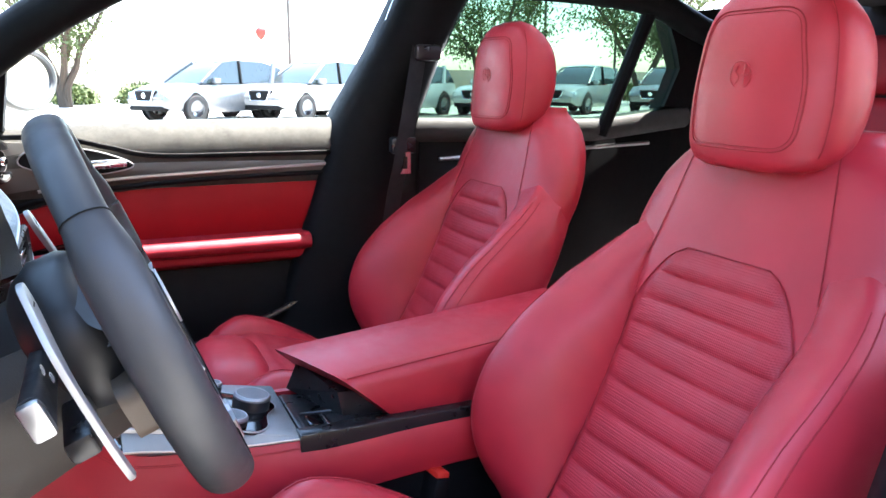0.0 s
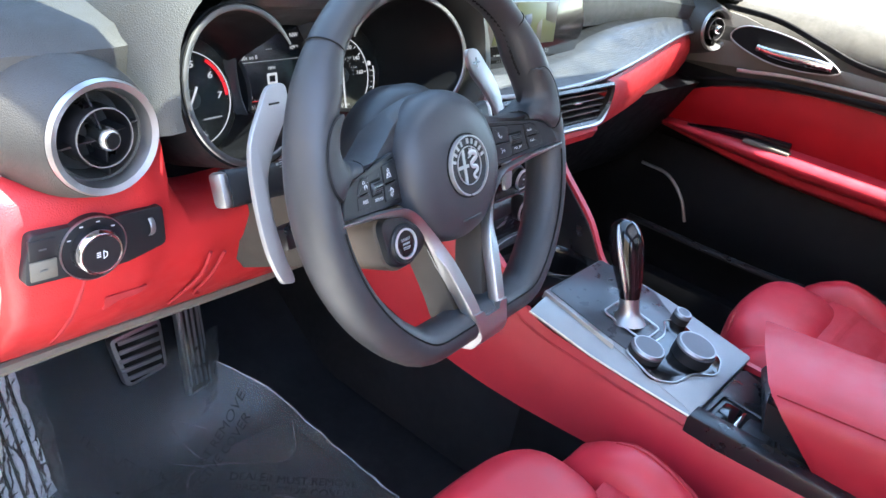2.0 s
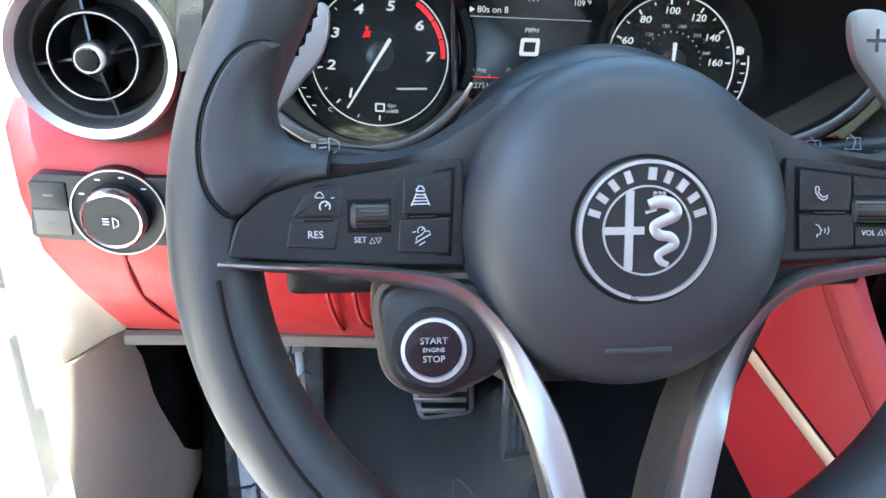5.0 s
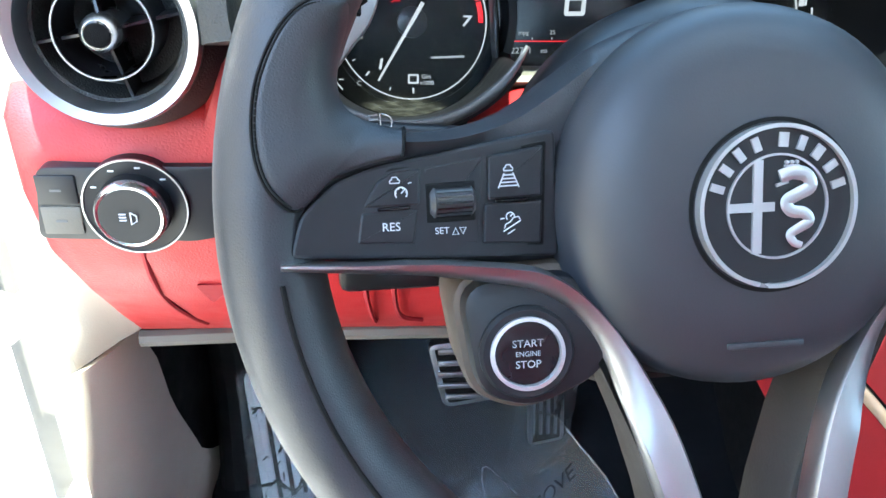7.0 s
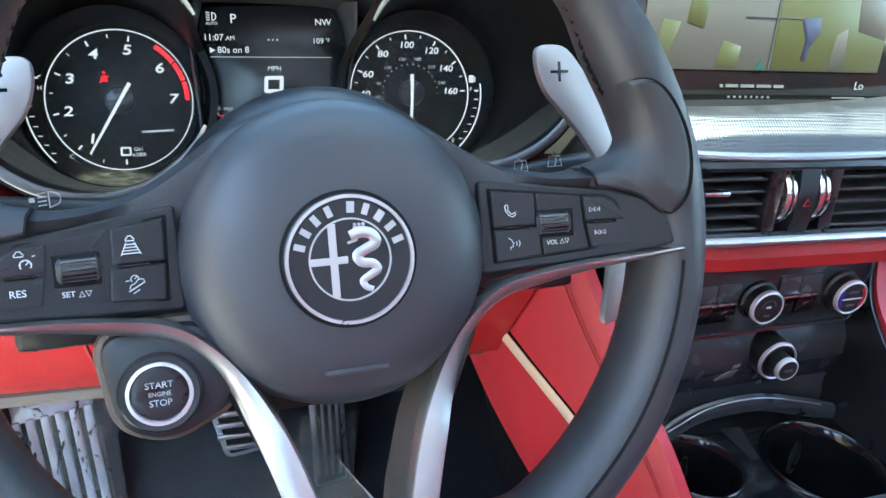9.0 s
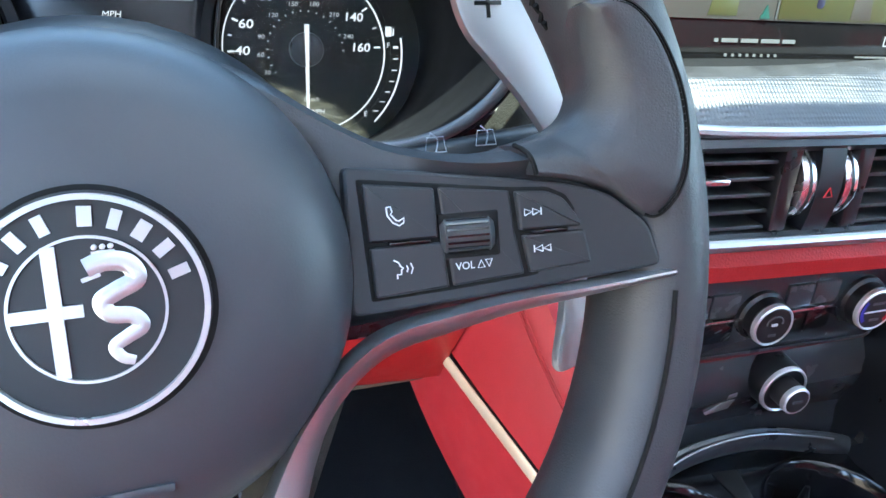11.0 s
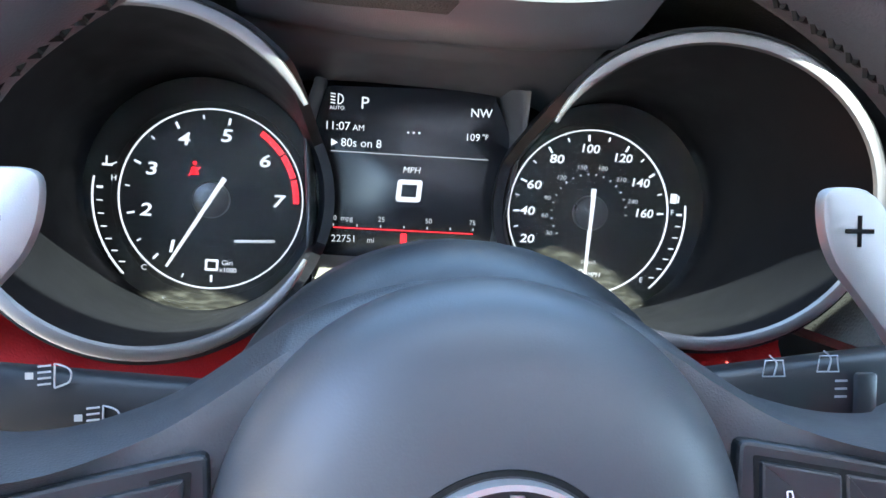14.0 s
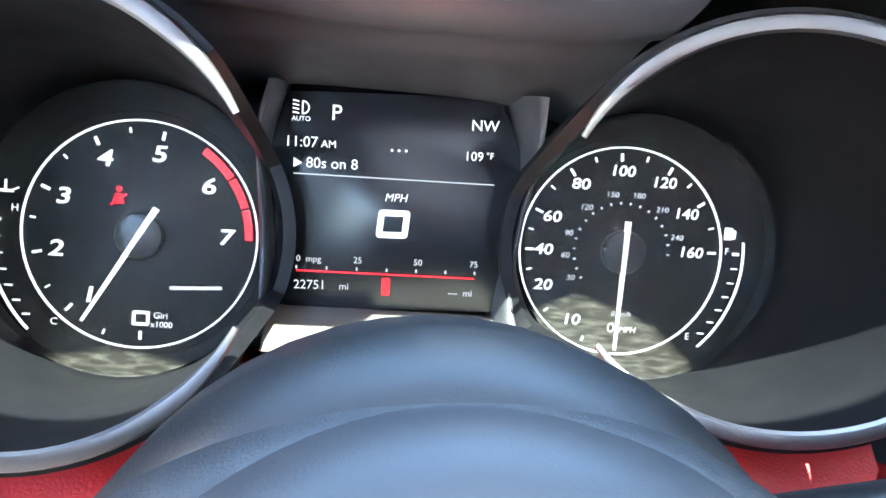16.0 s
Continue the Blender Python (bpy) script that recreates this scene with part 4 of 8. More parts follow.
lettering("0 km/h", 0.0032, SC[0] + 0.002, SC[1] - 0.0275, 0.0003, M_glowdim, cluster, slant=0.2)


def side_scale(c, r, sgn, letters):
    a0, a1 = (172, 224) if sgn < 0 else (8, -46)
    part("scale_arc", arcbar(r, 0.0008, radians(a0), radians(a1), -0.001, 0.0002, *c, n=24), M_glow, cluster)
    bits = []
    for k in range(7):
        a = radians(a0 + (a1 - a0) * (0.10 + 0.8 * k / 6))
        p = Vector((c[0] + (r - 0.0035) * math.cos(a), c[1] + (r - 0.0035) * math.sin(a)))
        bits.append(bar(p - Vector((0.0014, 0)), p + Vector((0.0014, 0)), 0.0006 if k else 0.0013, -0.001, 0.0002))
    part("scale_marks", merge(*bits), M_glow, cluster)
    for s, d, rr in letters:
        lettering(s, 0.0042, c[0] + rr * math.cos(radians(d)), c[1] + rr * math.sin(radians(d)), 0.0003, M_glow, cluster)


side_scale(TC, 0.0600, -1, (("H", 171, 0.0500), ("C", 229, 0.0500)))
side_scale(SC, 0.0560, 1, (("F", 4, 0.0480), ("E", -47, 0.0490)))
icon = [bar((TC[0] - 0.0555, TC[1] + 0.0145), (TC[0] - 0.0505, TC[1] + 0.0145), 0.0012, -0.001, 0.0002), bar((TC[0] - 0.0535, TC[1] + 0.0145), (TC[0] - 0.0535, TC[1] + 0.0190), 0.0006, -0.001, 0.0002), bar((TC[0] - 0.0505, TC[1] + 0.0150), (TC[0] - 0.0485, TC[1] + 0.0160), 0.0006, -0.001, 0.0002)]
part("oil_sign", merge(*icon), M_glow, cluster)
part("fuel_sign", merge(prism(rounded([(SC[0] + 0.0465, SC[1] + 0.0085), (SC[0] + 0.0500, SC[1] + 0.0085), (SC[0] + 0.0500, SC[1] + 0.0140), (SC[0] + 0.0465, SC[1] + 0.0140)], 0.0006), -0.001, 0.0002, 0.0001), bar((SC[0] + 0.0510, SC[1] + 0.0090), (SC[0] + 0.0512, SC[1] + 0.0130), 0.0006, -0.001, 0.0002)), M_glow, cluster)

for c, r in (((-0.1165, -0.031), 0.0595), ((0.1010, -0.0235), 0.0570)):
    lens = part("lens", lathe([(0.0001, 0.0125), (r * 0.6, 0.0115), (r, 0.0085), (r, 0.0070), (r * 0.6, 0.0100), (0.0001, 0.0110)], 48, m=Matrix.Translation((c[0], c[1], 0))), M_lens, cluster, "clear lens with dust and fine scratches")
    lens.visible_shadow = False

# middle display
shown_before = set(cluster.children)
scr = rounded([(-0.055, 0.034), (0.034, 0.036), (0.047, 0.008), (0.040, -0.056), (-0.055, -0.056), (-0.062, 0.008)], 0.004)
part("display", prism(scr, -0.012, 0.001, 0.0005), M_lcd, cluster, "dark lit driver display")
Z = 0.0015
lettering("P", 0.0090, -0.0345, 0.0255, Z, M_glow, cluster, bold=0.00003)
lettering("NW", 0.0066, 0.0280, 0.0235, Z, M_glow, cluster)
lettering("AUTO", 0.0028, -0.0490, 0.0225, Z, M_glow, cluster)
part("lamp_sign", merge(*[bar((-0.0525, 0.0300 - k * 0.0016), (-0.0500, 0.0296 - k * 0.0016), 0.0006, 0.001, Z) for k in range(4)], arcbar(0.0026, 0.0006, -1.57, 1.57, 0.001, Z, -0.0485, 0.0272, n=12), bar((-0.0485, 0.0246), (-0.0485, 0.0298), 0.0006, 0.001, Z)), M_glow, cluster)
lettering("11:07", 0.0062, -0.0555, 0.0130, Z, M_glow, cluster, align="LEFT")
lettering("AM", 0.0044, -0.0405, 0.0125, Z, M_glow, cluster, align="LEFT")
lettering("109", 0.0056, 0.0280, 0.0105, Z, M_glow, cluster, align="RIGHT")
lettering("°F", 0.0040, 0.0290, 0.0110, Z, M_glow, cluster, align="LEFT")
lettering("80s on 8", 0.0062, -0.0465, 0.0045, Z, M_glow, cluster, align="LEFT")
part("play_sign", prism([(-0.0515, 0.0025), (-0.0480, 0.0045), (-0.0515, 0.0065)], 0.001, Z, 0.0001), M_glow, cluster)
part("page_dots", merge(*[prism(circle(0.0006, 10, -0.011 + k * 0.003, 0.0115), 0.001, Z, 0.0001) for k in range(3)]), M_glow, cluster)
part("divider", bar((-0.0515, 0.0000), (0.0330, -0.0010), 0.0005, 0.001, Z), M_glowdim, cluster)
lettering("MPH", 0.0048, -0.0085, -0.0085, Z, M_glow, cluster, slant=0.2)
zero = rounded([(-0.0165, -0.0255), (-0.0030, -0.0255), (-0.0020, -0.0135), (-0.0155, -0.0135)], 0.0020)
part("zero", loft([[(p.x, p.y, 0.001) for p in zero], [(p.x, p.y, Z) for p in zero], [(p.x, p.y, Z) for p in inset(zero, 0.0027)], [(p.x, p.y, 0.001) for p in inset(zero, 0.0027)]], loop=True), M_glow, cluster, "large lit zero")
part("red_line", bar((-0.0490, -0.0405), (0.0265, -0.0415), 0.0006, 0.001, Z), M_glowred, cluster)
part("red_mark", prism(rounded([(-0.0130, -0.0500), (-0.0095, -0.0500), (-0.0095, -0.0425), (-0.0130, -0.0425)], 0.0007), 0.001, Z, 0.0001), M_glowred, cluster)
for s, x in (("0  mpg", -0.0440), ("25", -0.0235), ("50", 0.0020), ("75", 0.0260)):
    lettering(s, 0.0038, x, -0.0355, Z, M_glowdim, cluster)
part("scale_marks", merge(*[bar((-0.0490 + 0.0126 * k, -0.0398), (-0.0490 + 0.0126 * k, -0.0385), 0.0007, 0.001, Z) for k in range(7)]), M_glowdim, cluster)
lettering("22751", 0.0054, -0.0500, -0.0465, Z, M_glowdim, cluster, align="LEFT")
lettering("mi", 0.0042, -0.0310, -0.0468, Z, M_glowdim, cluster, align="LEFT")
lettering("---  mi", 0.0042, 0.0260, -0.0480, Z, M_glowdim, cluster, align="RIGHT")

lean = Matrix.Translation((-0.010, -0.0135, 0)) @ Matrix.Rotation(radians(1.65), 4, "Z") @ Matrix.Translation((0.010, 0.012, 0))
for ob in cluster.children:
    if ob not in shown_before:
        ob.data.transform(lean)


# moulded bridge above the display: a hollow lower slope, a crease and a lip that runs into the hood
def bridge(u, v):
    x = -0.092 + (0.156 + 0.022 * v * v) * u
    e = abs(2 * u - 1)
    y = blend(((0.0, 0.0345), (0.45, 0.0430), (0.62, 0.0480), (0.70, 0.0455), (0.85, 0.0500), (1.0, 0.0600)), v) + 0.012 * e ** 3 * v
    return (x, y - 0.010 * e ** 4 * (1 - v), 0.001 + 0.105 * v)


part("bridge", sheet(bridge, 24, 30, (0, 0.014, 0)), M_bridge, cluster, "dark moulded bridge above the display", sharp=60)


def cheek(outer, inner):
    """A smooth upright beside the display that rolls from the screen's edge to the dial hood."""
    a, b = curve([Vector(p) for p in inner], 8), curve([Vector(p) for p in outer], 8)

    def at(u, v):
        p = a[round(u * (len(a) - 1))].lerp(b[round(u * (len(b) - 1))], v)
        return (p.x, p.y, p.z + 0.006 * math.sin(math.pi * v))

    return sheet(at, len(a) - 1, 8, (0, 0, -0.02))


part("cheek", cheek([(0.0470, 0.034, 0.030), (0.0480, 0.012, 0.020), (0.0445, -0.020, 0.010), (0.0425, -0.050, 0.014), (0.046, -0.066, 0.026)], [(0.036, 0.036, 0.003), (0.0435, 0.008, 0.003), (0.0395, -0.028, 0.003), (0.036, -0.054, 0.003), (0.037, -0.064, 0.014)]), M_bridge, cluster, "smooth dark upright beside the display", sharp=60)
part("cheek", cheek([(-0.0610, 0.032, 0.026), (-0.0655, 0.012, 0.020), (-0.0635, -0.022, 0.010), (-0.0610, -0.050, 0.018), (-0.0600, -0.066, 0.032)], [(-0.056, 0.034, 0.003), (-0.0615, 0.006, 0.003), (-0.0585, -0.028, 0.003), (-0.0560, -0.056, 0.003), (-0.0565, -0.066, 0.014)]), M_bridge, cluster, "smooth dark upright beside the display", sharp=60)
part("tray", loft([[(-0.058, -0.058, 0.0), (-0.056, -0.0645, 0.044), (-0.056, -0.068, 0.047), (-0.058, -0.08, 0.0)], [(-0.01, -0.058, 0.0), (-0.01, -0.0635, 0.042), (-0.01, -0.067, 0.045), (-0.01, -0.08, 0.0)], [(0.045, -0.058, 0.0), (0.038, -0.0635, 0.044), (0.038, -0.067, 0.047), (0.045, -0.08, 0.0)]]), M_tray_sunlit, cluster, "pale tray below the display")

# hood over both dials
HL = [(-0.196, -0.050), (-0.1975, -0.028), (-0.188, 0.025), (-0.155, 0.058), (-0.110, 0.064), (-0.070, 0.055), (-0.02, 0.054), (0.03, 0.056), (0.075, 0.071), (0.120, 0.077), (0.160, 0.062), (0.187, 0.025), (0.190, -0.03), (0.175, -0.07)]
hl = curve([Vector((a, b, 0)) for a, b in HL], 5)


def hood_ring(i):
    p = hl[i]
    a, b = hl[max(0, i - 1)], hl[min(len(hl) - 1, i + 1)]
    d = (b - a).normalized()
    nrm = Vector((-d.y, d.x, 0))
    if nrm.dot(Vector((p.x * 0.4, p.y + 0.05, 0))) < 0:
        nrm = -nrm
    e = 1.0 + 0.35 * max(0.0, nrm.y)
    f = brow(p.x) - 0.086
    return [p + Vector((0, 0, -0.05)), p + Vector((0, 0, f + 0.086 + 0.009 * max(0, nrm.y))), p + nrm * 0.004 + Vector((0, 0, f + 0.096 + 0.016 * max(0, nrm.y))), p + nrm * 0.016 + Vector((0, 0, f + 0.094)), p + nrm * 0.030 * e + Vector((0, 0, f * 0.7 + 0.07)), p + nrm * 0.040 * e + Vector((0, 0, 0.01)), p + nrm * 0.02 + Vector((0, 0, -0.06))]


part("hood", loft([hood_ring(i) for i in range(len(hl))]), M_pad, cluster, "black grained hood over the instruments", sharp=60)


def face_plate():
    """The sheet that closes the space between the dial hoods and the outer hood."""
    outer = [(v.x, v.y) for v in hl]
    bottom = [(0.12, -0.092), (0.06, -0.085), (0.0, -0.08), (-0.06, -0.085), (-0.13, -0.10)]
    pts = outer + bottom
    return prism(pts, -0.03, -0.02, 0.001)


part("rear_panel", face_plate(), M_funnel, cluster)


# ---- steering wheel ----
a22 = radians(22)
WU = Vector((0, math.sin(a22), math.cos(a22)))
WHEEL = frm((0, 0, 1.02), (1.0, 0.041, 0.038), WU)
wheel = thing("steering_wheel", "black leather flat-bottomed steering wheel with silver spokes", "steering wheel", WHEEL)


def rim_size(a):
    """Radius of the rim's middle line and half its thickness; slimmer and wider over the top."""
    k = min(1.0, max(0.0, (math.sin(a) - 0.50) / 0.22))
    k = k * k * (3 - 2 * k)
    return 0.1705 + 0.0060 * k, 0.0178 - 0.0042 * k


def rim_line(n=120):
    """The middle line of the rim: a circle cut flat at the bottom."""
    out = []
    for k in range(n):
        a = math.tau * k / n + math.pi / 2
        x, y = rim_size(a)[0] * math.cos(a), rim_size(a)[0] * math.sin(a)
        f = -0.150
        if y < f + 0.012:
            t = min(1.0, (f + 0.012 - y) / 0.031)
            y = y * (1 - t) + f * t if t < 1 else f
            y = max(y, f)
        out.append(Vector((x, y, -0.0255)))
    for _ in range(3):
        out = [(out[i - 1] + out[i] * 2 + out[(i + 1) % n]) / 4 for i in range(n)]
    return out


RIM = rim_line()
part("rim", tube(RIM, 0.0178, 24, True, up=(0, 0, 1), flat=1.33, taper=[rim_size(math.tau * k / 120 + math.pi / 2)[1] / 0.0178 for k in range(120)]), M_leather, wheel, "black leather rim")


def rim_at(deg, more):
    """A ring round the rim's cross-section."""
    a = radians(deg)
    r, rr = rim_size(a)[0], rim_size(a)[1] + more
    c = Vector((r * math.cos(a), r * math.sin(a), -0.0255))
    d = Vector((math.cos(a), math.sin(a), 0))
    return [c + (d * math.cos(q) + Vector((0, 0, 1.33)) * math.sin(q)) * rr for q in (math.tau * j / 24 for j in range(24))]


for deg in (43, 137):
    part("rim_seam", tube(rim_at(deg, 0.0001), 0.0007, 6, True), M_rubber, wheel)
# stitching along the inner side of the rim
for a0, a1 in ((26, 154),):
    bits = []
    for k in range(int((a1 - a0) * 0.9)):
        a = radians(a0 + k / 0.9)
        r = rim_size(a)[0] - rim_size(a)[1]
        p = Vector((r * math.cos(a), r * math.sin(a), -0.0255))
        t = Vector((-math.sin(a), math.cos(a), 0.6)) * 0.0014 + Vector((math.cos(a), math.sin(a), 0)) * (0.0007 if k % 2 else -0.0007)
        bits.append(tube([p - t, p + t], 0.0011, 5))
    part("stitching", merge(*bits), M_rubber, wheel)
# joint of the lower rim insert
low = [Vector((p.x * 0.972, p.y * 0.972, -0.0022)) for p in RIM if p.y < -0.012]
lowl = [p for p in low if p.x < -0.024]
lowr = [p for p in low if p.x > 0.024]
for seq in (lowl, lowr):
    part("rim_joint", tube(seq, 0.0009, 6), M_rubber, wheel)


def spoke_body(u, v):
    """The broad shoulder that carries both spokes and wraps the top of the airbag cover."""
    x = -0.166 + 0.332 * u
    q = abs(x)
    tops = ((0.0, 0.0695), (0.018, 0.0683), (0.034, 0.0643), (0.05, 0.0570), (0.066, 0.0458), (0.082, 0.036), (0.10, 0.0305), (0.118, 0.0290), (0.134, 0.0315), (0.166, 0.040))
    top = blend(tops, q)
    low = -0.030 + 0.018 * (q / 0.166)
    y = low + (top - low) * v
    z = -0.016 - 0.22 * max(0.0, 0.14 - q) * (1.0 - 0.35 * max(0.0, 1 - q / 0.06))
    k = min(1.0, max(0.0, (v - 0.85) / 0.06)) * min(1.0, max(0.0, (q - 0.080) / 0.03)) * min(1.0, max(0.0, (0.132 - q) / 0.010))
    z += 0.0075 * k * k * (3 - 2 * k)
    z -= 0.014 * max(0.0, (v - 0.91) / 0.09) ** 2.2 + 0.010 * max(0.0, (0.12 - v) / 0.12) ** 2
    return (x, y, z)


# the padded fillet between rim and spoke: (outer edge across, up, height; inner edge across, up, height), in millimetres
PAD = [(139.5, 70.3, -6.0, 138.5, 69.4, -13), (146.5, 70.8, -1.6, 139.0, 66.0, -14), (153.0, 68.8, -0.9, 140.2, 62.0, -14), (159.5, 63.0, -0.9, 142.0, 57.0, -15), (165.0, 54.0, -0.9, 143.6, 51.0, -15), (169.0, 43.0, -0.9, 144.0, 45.5, -16), (170.5, 30.0, -0.9, 142.8, 40.5, -17), (169.0, 18.5, -0.9, 140.4, 37.0, -18), (164.8, 10.6, -1.6, 137.2, 34.8, -19), (158.0, 6.2, -4.4, 134.0, 33.4, -20), (147.0, 15.2, -7.6, 130.5, 32.2, -21), (135.5, 19.4, -10.2, 127.0, 31.4, -22), (124.0, 21.6, -11.6, 122.5, 30.8, -23)]
PAD_OUT = curve([Vector(p[:3]) * 0.001 for p in PAD], 6)
PAD_IN = curve([Vector(p[3:]) * 0.001 for p in PAD], 6)


def thumb(s):
    """A convex sheet from the seam on the rim to the edge that rolls away behind."""
    n = len(PAD_OUT) - 1

    def at(u, v):
        a, b = PAD_OUT[round(u * n)], PAD_IN[round(u * n)]
        p = a.lerp(b, v)
        return (s * p.x, p.y, a.z + (b.z - a.z) * (0.10 * v + 0.90 * v ** 4.5) + 0.0005 - 0.0012 * (1 - min(1.0, v * 10)))

    return sheet(at, n, 20, (0, 0, -0.014))


def curve_flat(pts, n=4):
    return [(v.x, v.y) for v in curve([Vector((a, b, 0)) for a, b in pts], n, True)]


part("spoke_body", sheet(spoke_body, 80, 16, (0, 0, -0.022)), M_leather, wheel, "black spoke body wrapping the airbag cover", sharp=60)
for s in (-1, 1):
    part("thumb_rest", thumb(s), M_leather, wheel, "black leather thumb rest", sharp=60)
    # stitched groove round the thumb rest
    g = [Vector((s * p.x, p.y, p.z - 0.0002)) for p in PAD_OUT[2:56]]
    part("thumb_seam", tube(g, 0.0005, 6), M_rubber, wheel)
    bits = []
    for k in range(4, 52, 1):
        p, q = PAD_OUT[k], PAD_OUT[k + 1]
        d = (q - p).normalized()
        c = (p + q) / 2 + Vector((-d.y, d.x, 0)) * -0.0012
        bits.append(tube([Vector((s * (c.x - d.x * 0.0009), c.y - d.y * 0.0009, c.z + 0.0002)), Vector((s * (c.x + d.x * 0.0009), c.y + d.y * 0.0009, c.z + 0.0001))], 0.00035, 5))
    part("stitching", merge(*bits), M_rubber, wheel)
    part("upper_seam", tube([Vector((s * (0.1240 - 0.0015 * k / 7), 0.0216 + 0.0092 * k / 7, -0.0116 - 0.0114 * (0.10 * k / 7 + 0.90 * (k / 7) ** 4.5))) for k in range(8)], 0.0008, 6), M_rubber, wheel)
    # switch panel
    pan = rounded([(s * 0.1618, -0.0090), (s * 0.1578, 0.0045), (s * 0.1470, 0.0142), (s * 0.1340, 0.0187), (s * 0.0970, 0.0246), (s * 0.069, 0.0284), (s * 0.068, -0.0170), (s * 0.1135, -0.0137)], 0.003)
    tilt = lambda x, y: -0.0065 - 0.23 * max(0.0, 0.140 - abs(x)) + 0.32 * max(0.0, abs(x) - 0.140)
    sp_panel = part("switch_panel", prism(pan, -0.020, -0.0045, 0.0012, tilt), M_btn, wheel, "black switch panel", sharp=12)

    part("key_bed", prism(rounded([(s * x, y) for x, y in ((0.1416, -0.0072), (0.1400, 0.0005), (0.1370, 0.0092), (0.1336, 0.0150), (0.1280, 0.0178), (0.1172, 0.0185), (0.0955, 0.0214), (0.0725, 0.0244), (0.0742, -0.0125), (0.0980, -0.0110))], 0.001), -0.008, -0.0043, 0.0002, tilt), M_rubber, wheel)

    def key(name, pts, z=0.0017, label="", s=s, tilt=tilt, material=M_btn):
        return part(name, prism(rounded([(s * x / 1000, y / 1000) for x, y in pts], 0.0010), -0.008, -0.0045 + z, 0.0008, tilt), material, wheel, label, sharp=12)

    key("button", [(118.8, 5.3), (117.9, 17.3), (127.5, 16.6), (132.4, 14.0), (136.0, 8.8), (137.7, 5.3)])
    key("button", [(119.3, 3.9), (138.3, 4.0), (140.1, -6.2), (121.2, -7.8)])
    key("button", [(94.8, 5.3), (94.4, 20.2), (74.0, 23.0), (74.6, 5.3)])
    key("button", [(96.0, 3.9), (74.6, 3.9), (75.4, -11.4), (97.0, -9.8)])
    key("rocker_plate", [(116.8, 17.6), (95.6, 20.4), (98.2, -9.9), (120.0, -8.1), (117.8, 4.8)], 0.0007)
    for x0, x1 in ((0.1220, 0.1330), (0.0800, 0.0925)):
        key("ridge", [(x0 * 1000, 4.0), (x1 * 1000, 4.0), (x1 * 1000, 5.2), (x0 * 1000, 5.2)], 0.0024, material=M_gloss)
    RX = s * (0.1080 if s < 0 else 0.1040)
    rz = -0.0132 - 0.23 * (0.140 - abs(RX))
    turn = Matrix.Translation((RX, 0.0054, rz)) @ Matrix.Rotation(-s * radians(13), 4, "Y")
    key("roller_well", [(abs(RX) * 1000 - 9.0, -1.6), (abs(RX) * 1000 + 9.0, -1.6), (abs(RX) * 1000 + 9.0, 12.4), (abs(RX) * 1000 - 9.0, 12.4)], 0.0010, material=M_rubber)
    ro = lathe([(0.0, -0.0082), (0.0046, -0.0082), (0.0060, -0.0068), (0.0060, 0.0068), (0.0046, 0.0082), (0.0, 0.0082)], 28, m=turn @ Matrix.Rotation(radians(90), 4, "Y"))
    roller = part("roller", ro, M_roller, wheel, "ribbed black roller")
    ribs = []
    for k in range(9):
        g = radians(-72 + 18 * k)
        ribs.append(xf(box(-0.0062, 0.0062, -0.0003, 0.0003, 0.0055, 0.0064, 0.0), turn @ Matrix.Rotation(g, 4, "X")))
    part("ribs", merge(*ribs), M_gloss, wheel)


def zl(x):
    return -0.0082 - 0.23 * max(0.0, 0.140 - abs(x))


def arrows(x, y):
    """A hollow upward and a hollow downward triangle side by side."""
    return merge(*[tube([(x + d + q * 0.0011, y - f * 0.0011, zl(x)) for q, f in ((-1, t), (1, t), (0, -t))], 0.0002, 5, True) for d, t in ((0.0, 1), (0.0025, -1))])


lettering("RES", 0.0040, -0.1287, -0.0014, zl(-0.1287), M_white, wheel)
lettering("SET", 0.0032, -0.1115, -0.0040, zl(-0.1115), M_white, wheel)
part("sign", arrows(-0.1068, -0.0044), M_white, wheel)
lettering("VOL", 0.0032, 0.1015, -0.0037, zl(0.1015), M_white, wheel)
part("sign", arrows(0.1062, -0.0034), M_white, wheel)


def sign(bms):
    return part("sign", merge(*bms), M_white, wheel)


def ln(pts, w=0.0006, o=(0, 0)):
    return tube([Vector((x / 1000 + o[0], y / 1000 + o[1], zl(o[0]) + 0.23 * x / 1000 * (1 if o[0] > 0 else -1))) for x, y in pts], w * 0.36, 5)


def ring(r, o, a0=0, a1=360):
    return [(o[0] + r * math.cos(radians(a0 + (a1 - a0) * k / 14)), o[1] + r * math.sin(radians(a0 + (a1 - a0) * k / 14))) for k in range(15)]


CAR = [(-2.0, -0.8), (-2.0, 0.2), (-1.4, 0.4), (-0.9, 1.4), (0.9, 1.4), (1.4, 0.4), (2.0, 0.2), (2.0, -0.8), (-2.0, -0.8)]
# lane keeping: a car over a road that narrows towards it
o = (-0.0873, 0.0125)
sign([ln([(x * 0.8, y * 0.9 + 3.2) for x, y in CAR], 0.0007, o), ln([(-1.6, 1.6), (-3.8, -3.4)], 0.0007, o), ln([(1.6, 1.6), (3.8, -3.4)], 0.0007, o)] + [ln([(-1.8 - k * 0.55, 1.0 - k * 1.25), (1.8 + k * 0.55, 1.0 - k * 1.25)], 0.0007, o) for k in range(4)])
